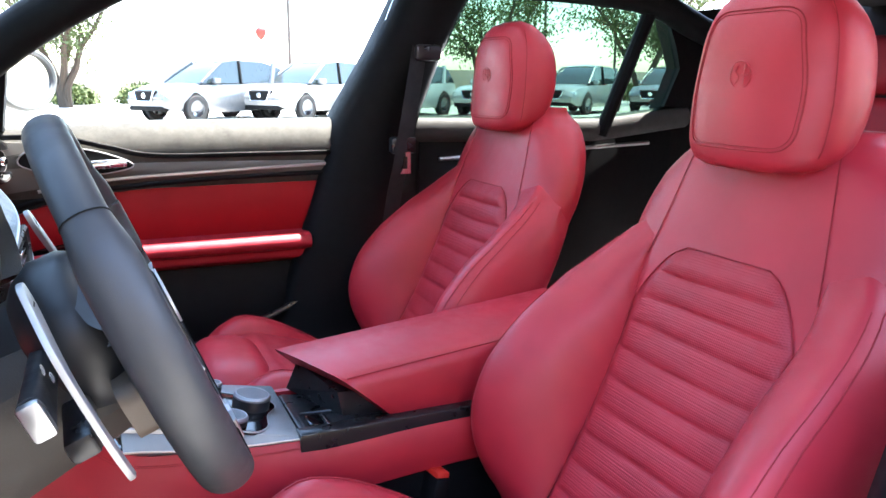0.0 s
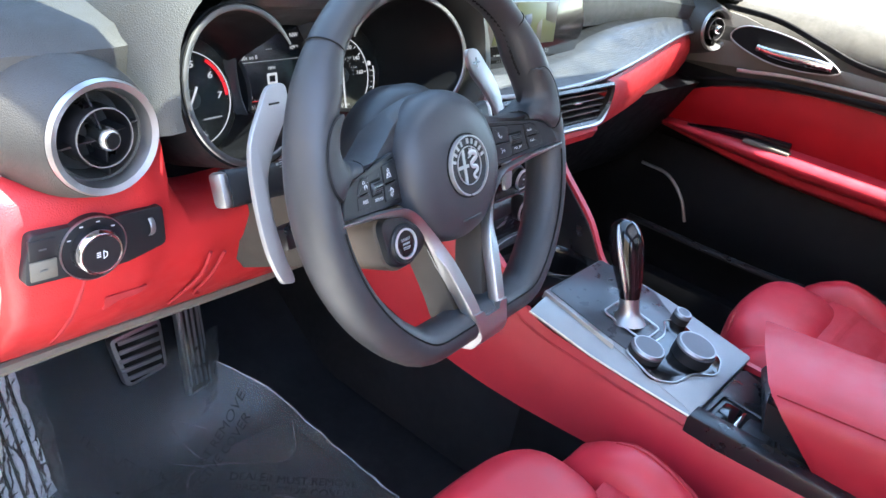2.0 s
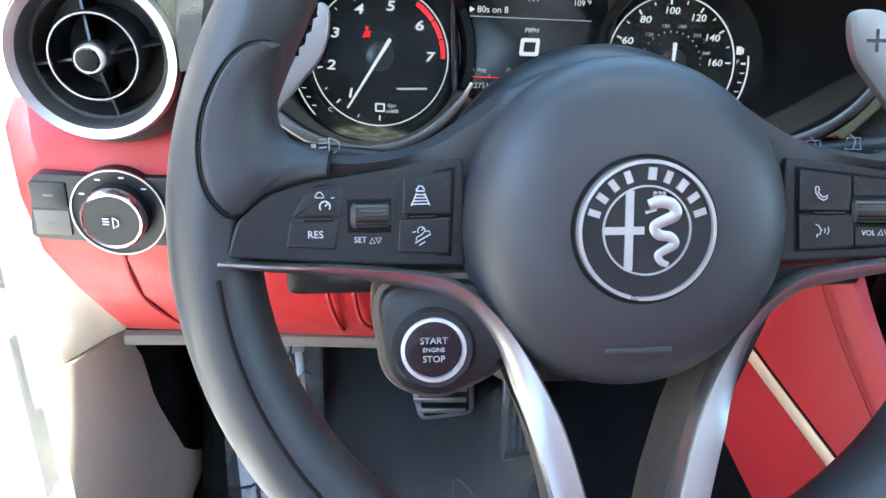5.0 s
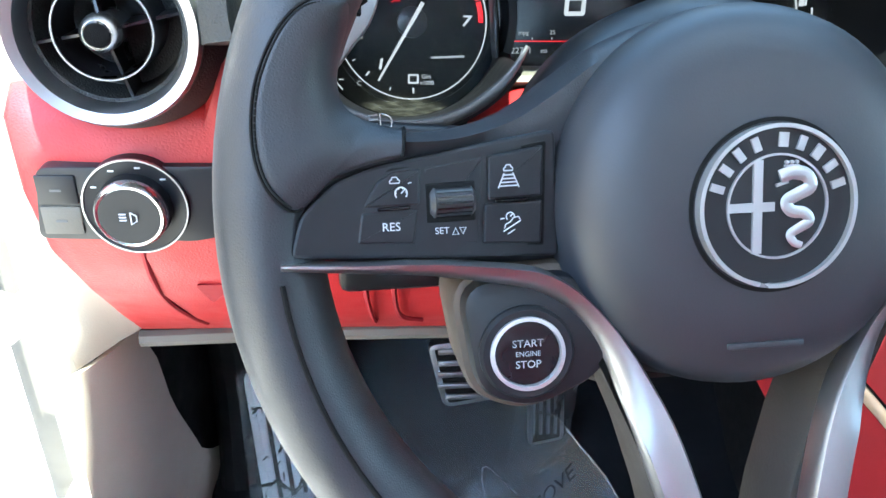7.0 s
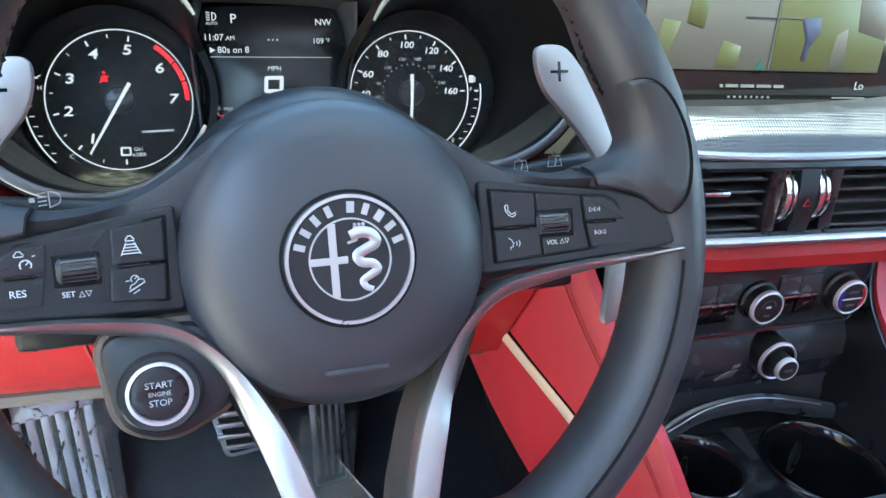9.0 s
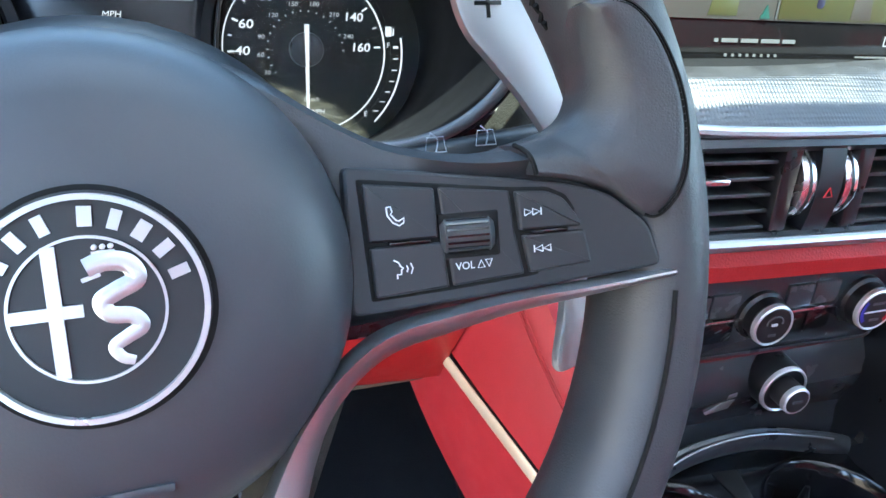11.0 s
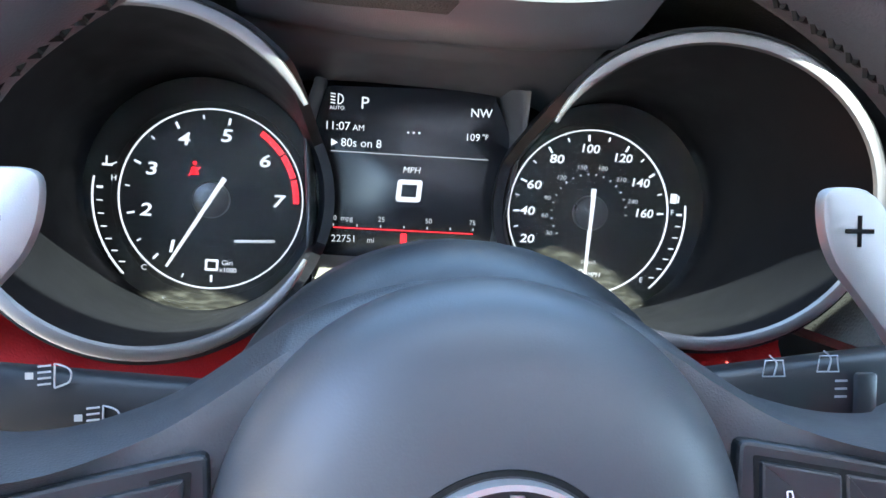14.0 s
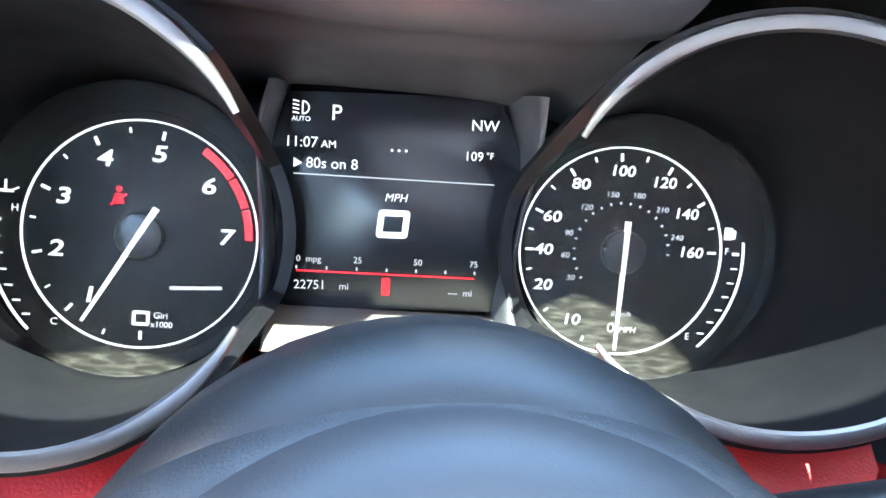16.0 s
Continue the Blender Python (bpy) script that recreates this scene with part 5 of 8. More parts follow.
# hill descent: a gauge and a car on a slope
o = (-0.0866, -0.0030)
sign([ln(ring(1.5, (-0.4, 2.0), -20, 220), 0.0006, o), ln([(-0.4, 2.0), (0.5, 3.0)], 0.0006, o), ln([(-2.6, 1.6), (-4.0, 1.4)], 0.0006, o), ln([(-3.0, -3.0), (3.4, 0.4)], 0.0007, o), ln([(-2.6, -2.0), (-2.2, -0.6), (-0.4, 0.2), (0.8, 1.6), (2.6, 1.8), (3.2, 0.8)], 0.0006, o), ln([(-1.4, -4.0), (1.2, -2.6)], 0.0006, o)])
# cruise control: a small car over a gauge
o = (-0.1255, 0.0112)
sign([ln([(x * 0.8 - 1.4, y * 0.9 + 2.6) for x, y in CAR], 0.0006, o), ln(ring(2.0, (0.6, -1.6), -40, 220), 0.0007, o), ln([(0.6, -1.6), (1.8, -0.4)], 0.0007, o), ln([(3.0, 1.6), (4.2, 1.8)], 0.0006, o)] + [ln([(0.6 + 1.5 * math.cos(g), -1.6 + 1.5 * math.sin(g)), (0.6 + 1.9 * math.cos(g), -1.6 + 1.9 * math.sin(g))], 0.0006, o) for g in (0.2, 1.2, 2.0, 3.0)])
# telephone handset, outlined
o = (0.0823, 0.0128)
sign([ln([(-2.4, 2.8), (-1.2, 3.0), (-0.8, 1.4), (-1.3, 0.7), (0.2, -1.2), (1.0, -1.4), (2.5, -0.6), (2.3, -2.0), (1.0, -2.8), (-0.8, -1.8), (-2.2, 0.4), (-2.4, 2.8)], 0.0007, o)])
# a talking head
o = (0.0832, -0.0029)
sign([ln([(-2.4, 2.8), (-1.0, 2.0), (-0.5, 0.8), (0.3, 0.2), (-0.3, -0.2), (-0.4, -1.6), (-1.6, -1.6), (-1.6, -2.8)], 0.0007, o), ln([(1.2, 1.0), (1.6, 0.0), (1.2, -1.0)], 0.0006, o), ln([(2.4, 1.6), (3.0, 0.0), (2.4, -1.6)], 0.0006, o)])
for o, f in (((0.1225, 0.0108), 1), ((0.1245, -0.0004), -1)):
    sign([ln([(f * a, -1.0), (f * a, 1.0), (f * (a + 2.2), 0.0), (f * a, -1.0)], 0.0006, o) for a in (-2.6, -0.2)] + [ln([(f * 2.3, -1.1), (f * 2.3, 1.1)], 0.0006, o)])


def wing(s):
    """Silver trim: from the spoke's tip along the spoke, bending into the lower leg."""
    mid = curve([Vector((s * x, y, z)) for x, y, z in ((0.1645, -0.0117, -0.0015), (0.140, -0.0141, -0.0045), (0.1176, -0.0163, -0.0085), (0.094, -0.0205, -0.0130), (0.0770, -0.0246, -0.0155), (0.0640, -0.0335, -0.0175), (0.0527, -0.0475, -0.0185), (0.0430, -0.0660, -0.0165), (0.0340, -0.0880, -0.0120), (0.0250, -0.1190, -0.0060), (0.0190, -0.1420, -0.0025))], 6)
    w = [v.x for v in curve([Vector((a, 0, 0)) for a in (0.0012, 0.0017, 0.0025, 0.0036, 0.0040, 0.0040, 0.0048, 0.0062, 0.0070, 0.0070, 0.0066)], 6)]
    rings = []
    for i, p in enumerate(mid):
        a, b = mid[max(0, i - 1)], mid[min(len(mid) - 1, i + 1)]
        d = (b - a).normalized()
        n = Vector((0, 0, 1))
        t = n.cross(d).normalized()
        k = w[i]
        # along the spoke the face rolls under from a narrow bright edge; down the leg it lies flat
        roll = min(1.0, max(0.0, (p.y + 0.085) / 0.05))
        t = t * s
        sec = ((-1.0, -0.010), (-1.0, -0.0010), (-0.86, 0.0006), (-0.3, 0.0010 - 0.25 * k * roll), (0.35, 0.0009 - 0.8 * k * roll), (0.86, 0.0003 - 1.5 * k * roll), (1.0, -0.0014 - 1.8 * k * roll), (1.0, -0.012 - 1.8 * k * roll))
        rings.append([p + t * k * q + n * h for q, h in sec])
    return loft(rings)


for s in (-1, 1):
    part("silver_spoke_trim", wing(s), M_silver, wheel, "satin silver spoke trim")
    back = [(s * x, y) for x, y in ((0.066, -0.036), (0.058, -0.050), (0.049, -0.068), (0.0405, -0.090), (0.0315, -0.120), (0.026, -0.146), (0.014, -0.146), (0.019, -0.119), (0.0275, -0.088), (0.036, -0.066), (0.045, -0.0475), (0.052, -0.036))]
    part("spoke_back", prism(rounded(back, 0.003), -0.056, -0.023, 0.003), M_flank, wheel, "brown-grey flank of the lower spoke")


def foot(u, v):
    x = 2 * u - 1
    top = -0.1365 - 0.0065 * min(1.0, max(0.0, (0.52 - abs(x)) / 0.10))
    y = top + (-0.176 - top) * v
    half = blend(((-0.176, 0.0190), (-0.158, 0.0215), (-0.1365, 0.0262)), y)
    return (half * x, y, 0.0005 - 0.0012 * (1 - min(1.0, (1 - abs(x)) * 14)) - 0.018 * (max(0.0, -0.157 - y) / 0.019) ** 2)


part("silver_foot", sheet(foot, 40, 16, (0, 0, -0.02)), M_silver, wheel, "silver foot where the lower spokes meet the rim")

hub_prof = [(0.0001, -0.0040), (0.030, -0.0043), (0.042, -0.0054), (0.051, -0.0076), (0.0585, -0.0112), (0.0642, -0.0160), (0.0680, -0.0220), (0.0702, -0.029), (0.0710, -0.037), (0.069, -0.052), (0.05, -0.060), (0.0001, -0.062)]
part("airbag_cover", lathe(hub_prof, 72), M_hub, wheel, "smooth black airbag cover")
part("embossed_bar", box(-0.014, 0.014, -0.0505, -0.0480, -0.0075, -0.0062, 0.0005), M_hub, wheel)
part("hub_housing", lathe([(0.060, -0.044), (0.072, -0.052), (0.080, -0.068), (0.080, -0.092), (0.068, -0.112), (0.058, -0.120), (0.055, -0.14), (0.0001, -0.14)], 48), M_bhouse, wheel, "black housing behind the hub")

part("badge_groove", arcbar(0.0290, 0.0014, 0, math.tau, -0.0075, -0.0037, n=64), M_rubber, wheel)
badge = part("badge", lathe([(0.0001, -0.002), (0.0262, -0.002), (0.0262, -0.006)], 56), M_btn, wheel, "round black badge")
part("badge_ring", arcbar(0.0269, 0.0014, 0, math.tau, -0.006, 0.0000, n=64), M_badge, badge)
part("badge_ring", arcbar(0.0174, 0.0007, 0, math.tau, -0.003, -0.0010, n=64), M_badge, badge)
part("badge_cross", merge(bar((-0.0072, -0.0156), (-0.0072, 0.0156), 0.0032, -0.003, -0.0009), bar((-0.0170, 0.0), (-0.0012, 0.0), 0.0030, -0.003, -0.0010)), M_badge, badge)
wave = curve([(x, y, -0.0012) for x, y in ((0.0004, 0.0098), (0.0048, 0.0112), (0.0098, 0.0100), (0.0112, 0.0062), (0.0066, 0.0038), (0.0030, 0.0016), (0.0046, -0.0016), (0.0094, -0.0026), (0.0112, -0.0054), (0.0076, -0.0076), (0.0046, -0.0096), (0.0060, -0.0124), (0.0088, -0.0136))], 6)
nw = len(wave)
part("badge_wave", tube(wave, 0.0023, 10, up=(0, 0, 1), flat=0.25, taper=[1.05 - 0.55 * (i / nw) ** 2 for i in range(nw)]), M_badge, badge)
part("badge_crest", merge(*[prism(circle(0.0007, 10, 0.0028 + 0.0018 * k, 0.0146), -0.003, -0.0010, 0.0002) for k in range(3)], bar((0.0020, 0.0134), (0.0072, 0.0134), 0.0007, -0.003, -0.0010), bar((-0.0008, 0.0070), (0.0034, 0.0082), 0.0010, -0.003, -0.0010)), M_badge, badge)
for k in range(9):
    a = radians(158 - k * 17.0 - (4 if k > 3 else -4))
    c = Vector((0.0222 * math.cos(a), 0.0222 * math.sin(a)))
    t = Vector((-math.sin(a), math.cos(a))) * (0.0016 if k in (4, 6) else 0.0013)
    part("badge_bar", bar(c - t, c + t, 0.0048, -0.003, -0.0011), M_badge, badge)

# start button pod
SB = Vector((-0.0822, -0.0503, 0))
pod = rounded([(-0.1065, -0.024), (-0.060, -0.022), (-0.046, -0.046), (-0.054, -0.062), (-0.080, -0.0735), (-0.1000, -0.066)], 0.014, 6)
start_pod = part("start_button", prism(pod, -0.050, -0.0225, 0.004), M_btn, wheel, "round start button on a black pod")
part("pod_flank", prism([(p.x, p.y) for p in inset(pod, -0.0035)], -0.072, -0.0300, 0.004), M_tan, start_pod, "tan plastic flank of the pod")
part("pod_collar", lathe([(0.0172, -0.034), (0.0172, -0.0205), (0.0160, -0.0190), (0.0136, -0.0192)], 48, m=Matrix.Translation(SB)), M_btn, start_pod)
part("button_ring", lathe([(0.0138, -0.0205), (0.0135, -0.0180), (0.0121, -0.0178), (0.0117, -0.0200)], 48, m=Matrix.Translation(SB)), M_ringmetal, start_pod, "chrome ring")
part("button_cap", lathe([(0.0118, -0.0210), (0.0114, -0.0192), (0.0095, -0.0190), (0.0001, -0.0198)], 48, m=Matrix.Translation(SB)), M_satin, start_pod)
for s, y, size in (("START", 0.0038, 0.0039), ("ENGINE", 0.0, 0.0026), ("STOP", -0.0039, 0.0039)):
    lettering(s, size, SB.x, SB.y + y, -0.0186, M_print, start_pod)

# ---- steering column: shroud, stalks and paddles ----
column = thing("steering_column", "black steering column with grey metal shift paddles and stalks", "steering column", WHEEL)
part("shroud", loft([[(-0.050, 0.030, z), (0.050, 0.030, z), (0.066 + 0.012 * k, 0.010, z), (0.070 + 0.012 * k, -0.045, z), (0.045 + 0.014 * k, -0.080 - 0.002 * k, z), (-0.046 - 0.012 * k, -0.080 - 0.002 * k, z), (-0.066 - 0.012 * k, -0.050, z), (-0.062 - 0.012 * k, 0.006, z)] for k, z in ((-0.3, -0.066), (0, -0.075), (1, -0.13), (2, -0.18), (3, -0.26))]), M_shroud, column, "dark column shroud")
PADDLE = [(0.1293, 0.0975), (0.1375, 0.0998), (0.1485, 0.0970), (0.1600, 0.0818), (0.1725, 0.0640), (0.1800, 0.0450), (0.1838, 0.0100), (0.1830, -0.0300), (0.1762, -0.0570), (0.1700, -0.0620), (0.1618, -0.0608), (0.1665, -0.0360), (0.1692, -0.0050), (0.1665, 0.0250), (0.1562, 0.0450), (0.1428, 0.0620), (0.1335, 0.0735), (0.1290, 0.0860)]
for s in (-1, 1):
    o = [Vector((s * (x - 0.003 * (s < 0)), y)) for x, y in curve_flat(PADDLE, 4)]
    pd = part("shift_paddle", prism(o, -0.0860, -0.081, 0.0018, lambda x, y: 0.12 * max(0, 0.06 - y) * 0.1), M_paddle, column, "grey metal shift paddle")
    part("paddle_arm", box(s * 0.07, s * 0.15, -0.040, -0.020, -0.115, -0.092, 0.004), M_satin, column)
    bits = [bar((s * 0.1420 - 0.0055, 0.0845), (s * 0.1420 + 0.0055, 0.0845), 0.0016, -0.082, -0.0806)]
    if s > 0:
        bits.append(bar((0.1420, 0.0790), (0.1420, 0.0900), 0.0016, -0.082, -0.0806))
    part("sign", merge(*bits), M_gloss, pd)


def stalk(s):
    end = 0.186 if s < 0 else 0.180
    rings = []
    for k in range(9):
        t = k / 8
        x = 0.050 + (end - 0.050) * t
        hh, hd = 0.0125 + 0.0035 * t, 0.0085
        u0 = 0.014 + 0.010 * t
        rings.append([(s * x, u0 + hh * (abs(math.sin(g)) ** 0.55) * (1 if math.sin(g) > 0 else -1), -0.110 + hd * (abs(math.cos(g)) ** 0.6) * (1 if math.cos(g) > 0 else -1)) for g in (math.tau * j / 20 for j in range(20))])
    st = part("stalk", loft(rings), M_btn, column, "black control stalk")
    part("stalk_cap", box(s * (end - 0.001), s * (end + 0.009), 0.009, 0.039, -0.1185, -0.1015, 0.004), M_silver, st, "silver end cap")
    bits = []
    for x, u in ((0.128, 0.0335), (0.113, 0.0195)) if s < 0 else ((0.124, 0.0330), (0.112, 0.0200), (0.146, 0.0345)):
        z = -0.1012
        if s < 0:
            bits += [tube([(s * x - 0.0052, u - 0.003 + q * 0.002, z), (s * x - 0.0012, u - 0.0026 + q * 0.002, z)], 0.00035, 5) for q in range(4)]
            bits.append(tube(curve([(s * x, u - 0.004, z), (s * x + 0.0045, u - 0.002, z), (s * x + 0.0045, u + 0.002, z), (s * x, u + 0.004, z)], 4) + [Vector((s * x, u - 0.004, z))], 0.00035, 5))
            bits.append(bar((s * x - 0.0090, u), (s * x - 0.0065, u), 0.0022, z, z + 0.0003))
        else:
            bits.append(tube([(x - 0.0045, u - 0.003, z), (x + 0.0045, u - 0.003, z), (x + 0.0035, u + 0.003, z), (x - 0.0035, u + 0.003, z)], 0.00035, 5, True))
            bits.append(tube(curve([(x, u - 0.003, z), (x + 0.001, u + 0.002, z), (x - 0.002, u + 0.005, z)], 4), 0.00035, 5))
    if s > 0:
        part("thumb_wheel", box(0.157, 0.166, 0.012, 0.031, -0.106, -0.0995, 0.0015), M_roller, st, "ribbed thumb wheel")
        bits += [bar((0.149, 0.028 - 0.003 * q), (0.154, 0.028 - 0.003 * q), 0.0008, -0.1012, -0.1009) for q in range(3)]
    part("sign", merge(*bits), M_print, st)


stalk(-1)
stalk(1)


# ---- air vents ----
def round_vent(c, r, n, label):
    """A round vent; n: the way it faces."""
    z = Vector(n).normalized()
    x = Vector((0, 0, 1)).cross(z).normalized()
    m = frm(c, x, z.cross(x))
    v = thing("air_vent", label, "air vent", m, group="round air vents")
    part("housing", lathe([(r * 1.62, -0.085), (r * 1.58, -0.060), (r * 1.42, -0.030), (r * 1.24, -0.006), (r * 1.15, 0.002), (r * 1.05, 0.0), (r * 0.86, -0.006), (r * 0.80, -0.026), (0.0001, -0.030)], 48), M_pad, v, "dark grained vent pod")
    part("silver_ring", lathe([(r * 1.13, -0.008), (r * 1.14, 0.004), (r * 1.10, 0.008), (r * 0.98, 0.006), (r * 0.89, -0.006)], 56), M_silver, v, "satin silver ring")
    part("sleeve_edge", arcbar(r * 0.575, 0.0008, 0, math.tau, 0.0030, 0.0048, n=48), M_paddle, v, "thin grey ring")
    part("inner_sleeve", lathe([(r * 0.56, 0.004), (r * 0.60, -0.001), (r * 0.60, -0.028), (r * 0.54, -0.028), (r * 0.54, 0.001)], 40), M_satin, v)
    for k in range(4):
        a = radians(90 * k + 12)
        part("vane", loft([[(r * 0.12 * math.cos(a) - 0.0007 * math.sin(a), r * 0.12 * math.sin(a) + 0.0007 * math.cos(a), zz) for zz in (0.002, -0.028)] + [(r * 0.12 * math.cos(a) + 0.0007 * math.sin(a), r * 0.12 * math.sin(a) - 0.0007 * math.cos(a), zz) for zz in (-0.03, 0.002)],
                          [(r * 0.90 * math.cos(a) - 0.0007 * math.sin(a), r * 0.90 * math.sin(a) + 0.0007 * math.cos(a), zz) for zz in (-0.006, -0.03)] + [(r * 0.90 * math.cos(a) + 0.0007 * math.sin(a), r * 0.90 * math.sin(a) - 0.0007 * math.cos(a), zz) for zz in (-0.03, -0.006)]]), M_satin, v)
    part("knob", lathe([(0.0001, 0.014), (r * 0.17, 0.014), (r * 0.22, 0.011), (r * 0.235, 0.004), (r * 0.20, -0.02)], 28), M_chrome, v, "chrome centre knob")
    part("knob_face", lathe([(0.0001, 0.0148), (r * 0.14, 0.0148), (r * 0.16, 0.0141)], 24), M_gloss, v)
    return v


round_vent((-0.262, 0.160, 1.030), 0.0400, (0.05, -1, 0.10), "round black air vent with a satin silver ring")
round_vent((1.145, 0.235, 1.040), 0.040, (-0.35, -1, 0.08), "round black passenger air vent with a satin silver ring")

# headlamp switch panel
SW = frm((-0.266, 0.174, 0.930), (1, 0, 0), (0, 0.03, 1))
switch = thing("light_switch", "black headlamp switch panel with a round silver-rimmed knob", "switch", SW)
part("plate", prism(rounded([(-0.056, -0.021), (-0.050, 0.022), (0.064, 0.024), (0.068, -0.014), (0.030, -0.023)], 0.006), -0.01, 0.002, 0.001), M_btn, switch)
part("knob_collar", lathe([(0.0285, -0.004), (0.0285, 0.003), (0.0272, 0.0045), (0.0255, 0.004), (0.0001, 0.004)], 48), M_btn, switch)
part("collar_rim", arcbar(0.0280, 0.0009, 0, math.tau, 0.002, 0.005, n=56), M_silver, switch)
kn = part("knob", lathe([(0.0200, 0.002), (0.0196, 0.0095), (0.0188, 0.0135)], 48), M_satin, switch, "round knob with a silver rim")
part("knob_rim", lathe([(0.0194, 0.0110), (0.0190, 0.0150), (0.0176, 0.0168), (0.0164, 0.0164)], 48), M_chrome, kn, "chrome rim of the knob")
part("knob_face", lathe([(0.0168, 0.0158), (0.0160, 0.0166), (0.0001, 0.0162)], 48), M_btn, kn)
part("sign", merge(*[tube([(-0.005, 0.002 - k * 0.0018, 0.0175), (-0.0015, 0.002 - k * 0.0018, 0.0175)], 0.0004, 5) for k in range(3)], tube([(0.001, 0.003, 0.0175), (0.004, 0.001, 0.0175), (0.004, -0.002, 0.0175), (0.001, -0.004, 0.0175), (0.001, 0.003, 0.0175)], 0.0004, 5)), M_white, kn)
for k, a in enumerate((150, 115, 80, 45)):
    part("sign", bar((0.0236 * math.cos(radians(a)) - 0.0015, 0.0236 * math.sin(radians(a))), (0.0236 * math.cos(radians(a)) + 0.0015, 0.0236 * math.sin(radians(a))), 0.0009, 0.004, 0.0044), M_white, switch)
# the lower button is paler: sunlight on the panel's corner put into its colour
for y, m in ((0.0095, M_btn), (-0.0090, M_tray_sunlit)):
    part("button", box(-0.0515, -0.0300, y - 0.0085, y + 0.0085, 0.0, 0.0034, 0.001), m, switch)
    part("sign", bar((-0.044, y), (-0.038, y), 0.0014, 0.003, 0.0038), M_dialtop, switch)
part("thumb_wheel", lathe([(0.009, -0.0025), (0.0095, -0.001), (0.0095, 0.001), (0.009, 0.0025)], 24, m=Matrix.Translation((0.052, 0.006, -0.002)) @ Matrix.Rotation(radians(90), 4, "Y")), M_silver, switch)


# ---- infotainment screen ----
SC_M = frm((0.385, 0.222, 1.072), (1, 0, 0), (0, 0.10, 1))
screen = thing("infotainment_screen", "wide lit touchscreen set in the dashboard showing a map", "screen", SC_M)
part("glass_panel", prism(rounded([(-0.165, -0.046), (0.150, -0.046), (0.172, 0.0), (0.150, 0.050), (-0.165, 0.050)], 0.012), -0.02, -0.002, 0.002), M_gloss, screen, "gloss black glass panel")
M_map1 = mat("map_grey", (0.31, 0.305, 0.29), 0.4, emit=0.0036)
M_map2 = mat("map_green", (0.25, 0.28, 0.10), 0.4, emit=0.0036)
M_map3 = mat("map_blue", (0.075, 0.085, 0.24), 0.4, emit=0.0036)
M_caption = mat("grey_caption", (0.50, 0.53, 0.56), 0.5, emit=0.0032)
M_map4 = mat("map_road", (0.20, 0.22, 0.22), 0.4, emit=0.01)
part("map_ground", prism([(-0.135, -0.022), (0.085, -0.022), (0.085, 0.036), (-0.135, 0.036)], -0.003, -0.0012, 0.0002), M_map1, screen)
for pts in ([(-0.02, -0.021), (0.084, -0.021), (0.084, 0.035), (-0.02, 0.035)], [(-0.125, -0.02), (-0.115, -0.02), (-0.105, 0.012), (-0.12, 0.014)], [(-0.100, 0.012), (-0.085, 0.008), (-0.082, 0.034), (-0.098, 0.034)], [(-0.07, -0.020), (-0.05, -0.020), (-0.05, -0.004), (-0.066, 0.0)]):
    part("map_field", prism(pts, -0.002, -0.0008, 0.0001), M_map2, screen)
part("map_lake", prism(rounded([(0.0, 0.018), (0.018, 0.020), (0.020, 0.008), (0.012, -0.004), (0.012, -0.014), (0.006, -0.014), (0.008, 0.002)], 0.003), -0.001, -0.0005, 0.0001), M_map3, screen)
part("map_road", merge(bar((-0.022, -0.021), (-0.022, 0.035), 0.0012, -0.001, -0.0003), bar((-0.05, 0.018), (0.0, 0.018), 0.0010, -0.001, -0.0003)), M_map4, screen)
# pale quarters by the lake and a marker
for pts in ([(0.034, -0.020), (0.050, -0.020), (0.046, 0.012), (0.036, 0.006)], [(0.056, 0.010), (0.084, 0.004), (0.084, 0.035), (0.052, 0.035)]):
    part("map_quarter", prism(pts, -0.002, -0.0006, 0.0001), M_map1, screen)
part("map_marker", prism([(-0.0335, -0.021), (-0.0265, -0.021), (-0.0295, -0.013)], -0.001, -0.0002, 0.0001), mat("map_teal", (0.03, 0.30, 0.24), 0.4, emit=0.0036), screen)
x = -0.062
for w in (0.003, 0.0115, 0.0125, 0.0135, 0.0095):
    part("caption_bar", bar((x, -0.0340), (x + w, -0.0340), 0.0022, -0.0025, -0.0012), M_caption, screen)
    x += w + 0.0022
for k in range(8):
    part("caption_bar", bar((-0.053 + k * 0.0052, -0.0425), (-0.0512 + k * 0.0052, -0.0425), 0.0016, -0.0025, -0.0012), M_caption, screen)
lettering("Lo", 0.0092, 0.070, -0.0328, -0.0012, M_glowdim, screen)
part("caption_bar", bar((0.046, -0.0425), (0.079, -0.0425), 0.0009, -0.0025, -0.0012), M_caption, screen)

# ---- centre vents ----
CV = frm((0.405, 0.158, 0.966), (1, 0, 0), (0, 0.08, 1))
vents = thing("centre_air_vent", "twin centre air vents with black slats and a silver surround", "air vent", CV)
outl = rounded([(-0.150, -0.026), (0.136, -0.026), (0.164, 0.002), (0.168, 0.030), (-0.150, 0.030)], 0.012, 6)
part("surround", loft([[(p.x, p.y, -0.02) for p in inset(outl, -0.004)], [(p.x, p.y, 0.006) for p in inset(outl, -0.004)], [(p.x, p.y, 0.008) for p in outl], [(p.x, p.y, 0.004) for p in inset(outl, 0.004)], [(p.x, p.y, -0.04) for p in inset(outl, 0.006)]], caps=False), M_satin, vents, "black surround of both vents")
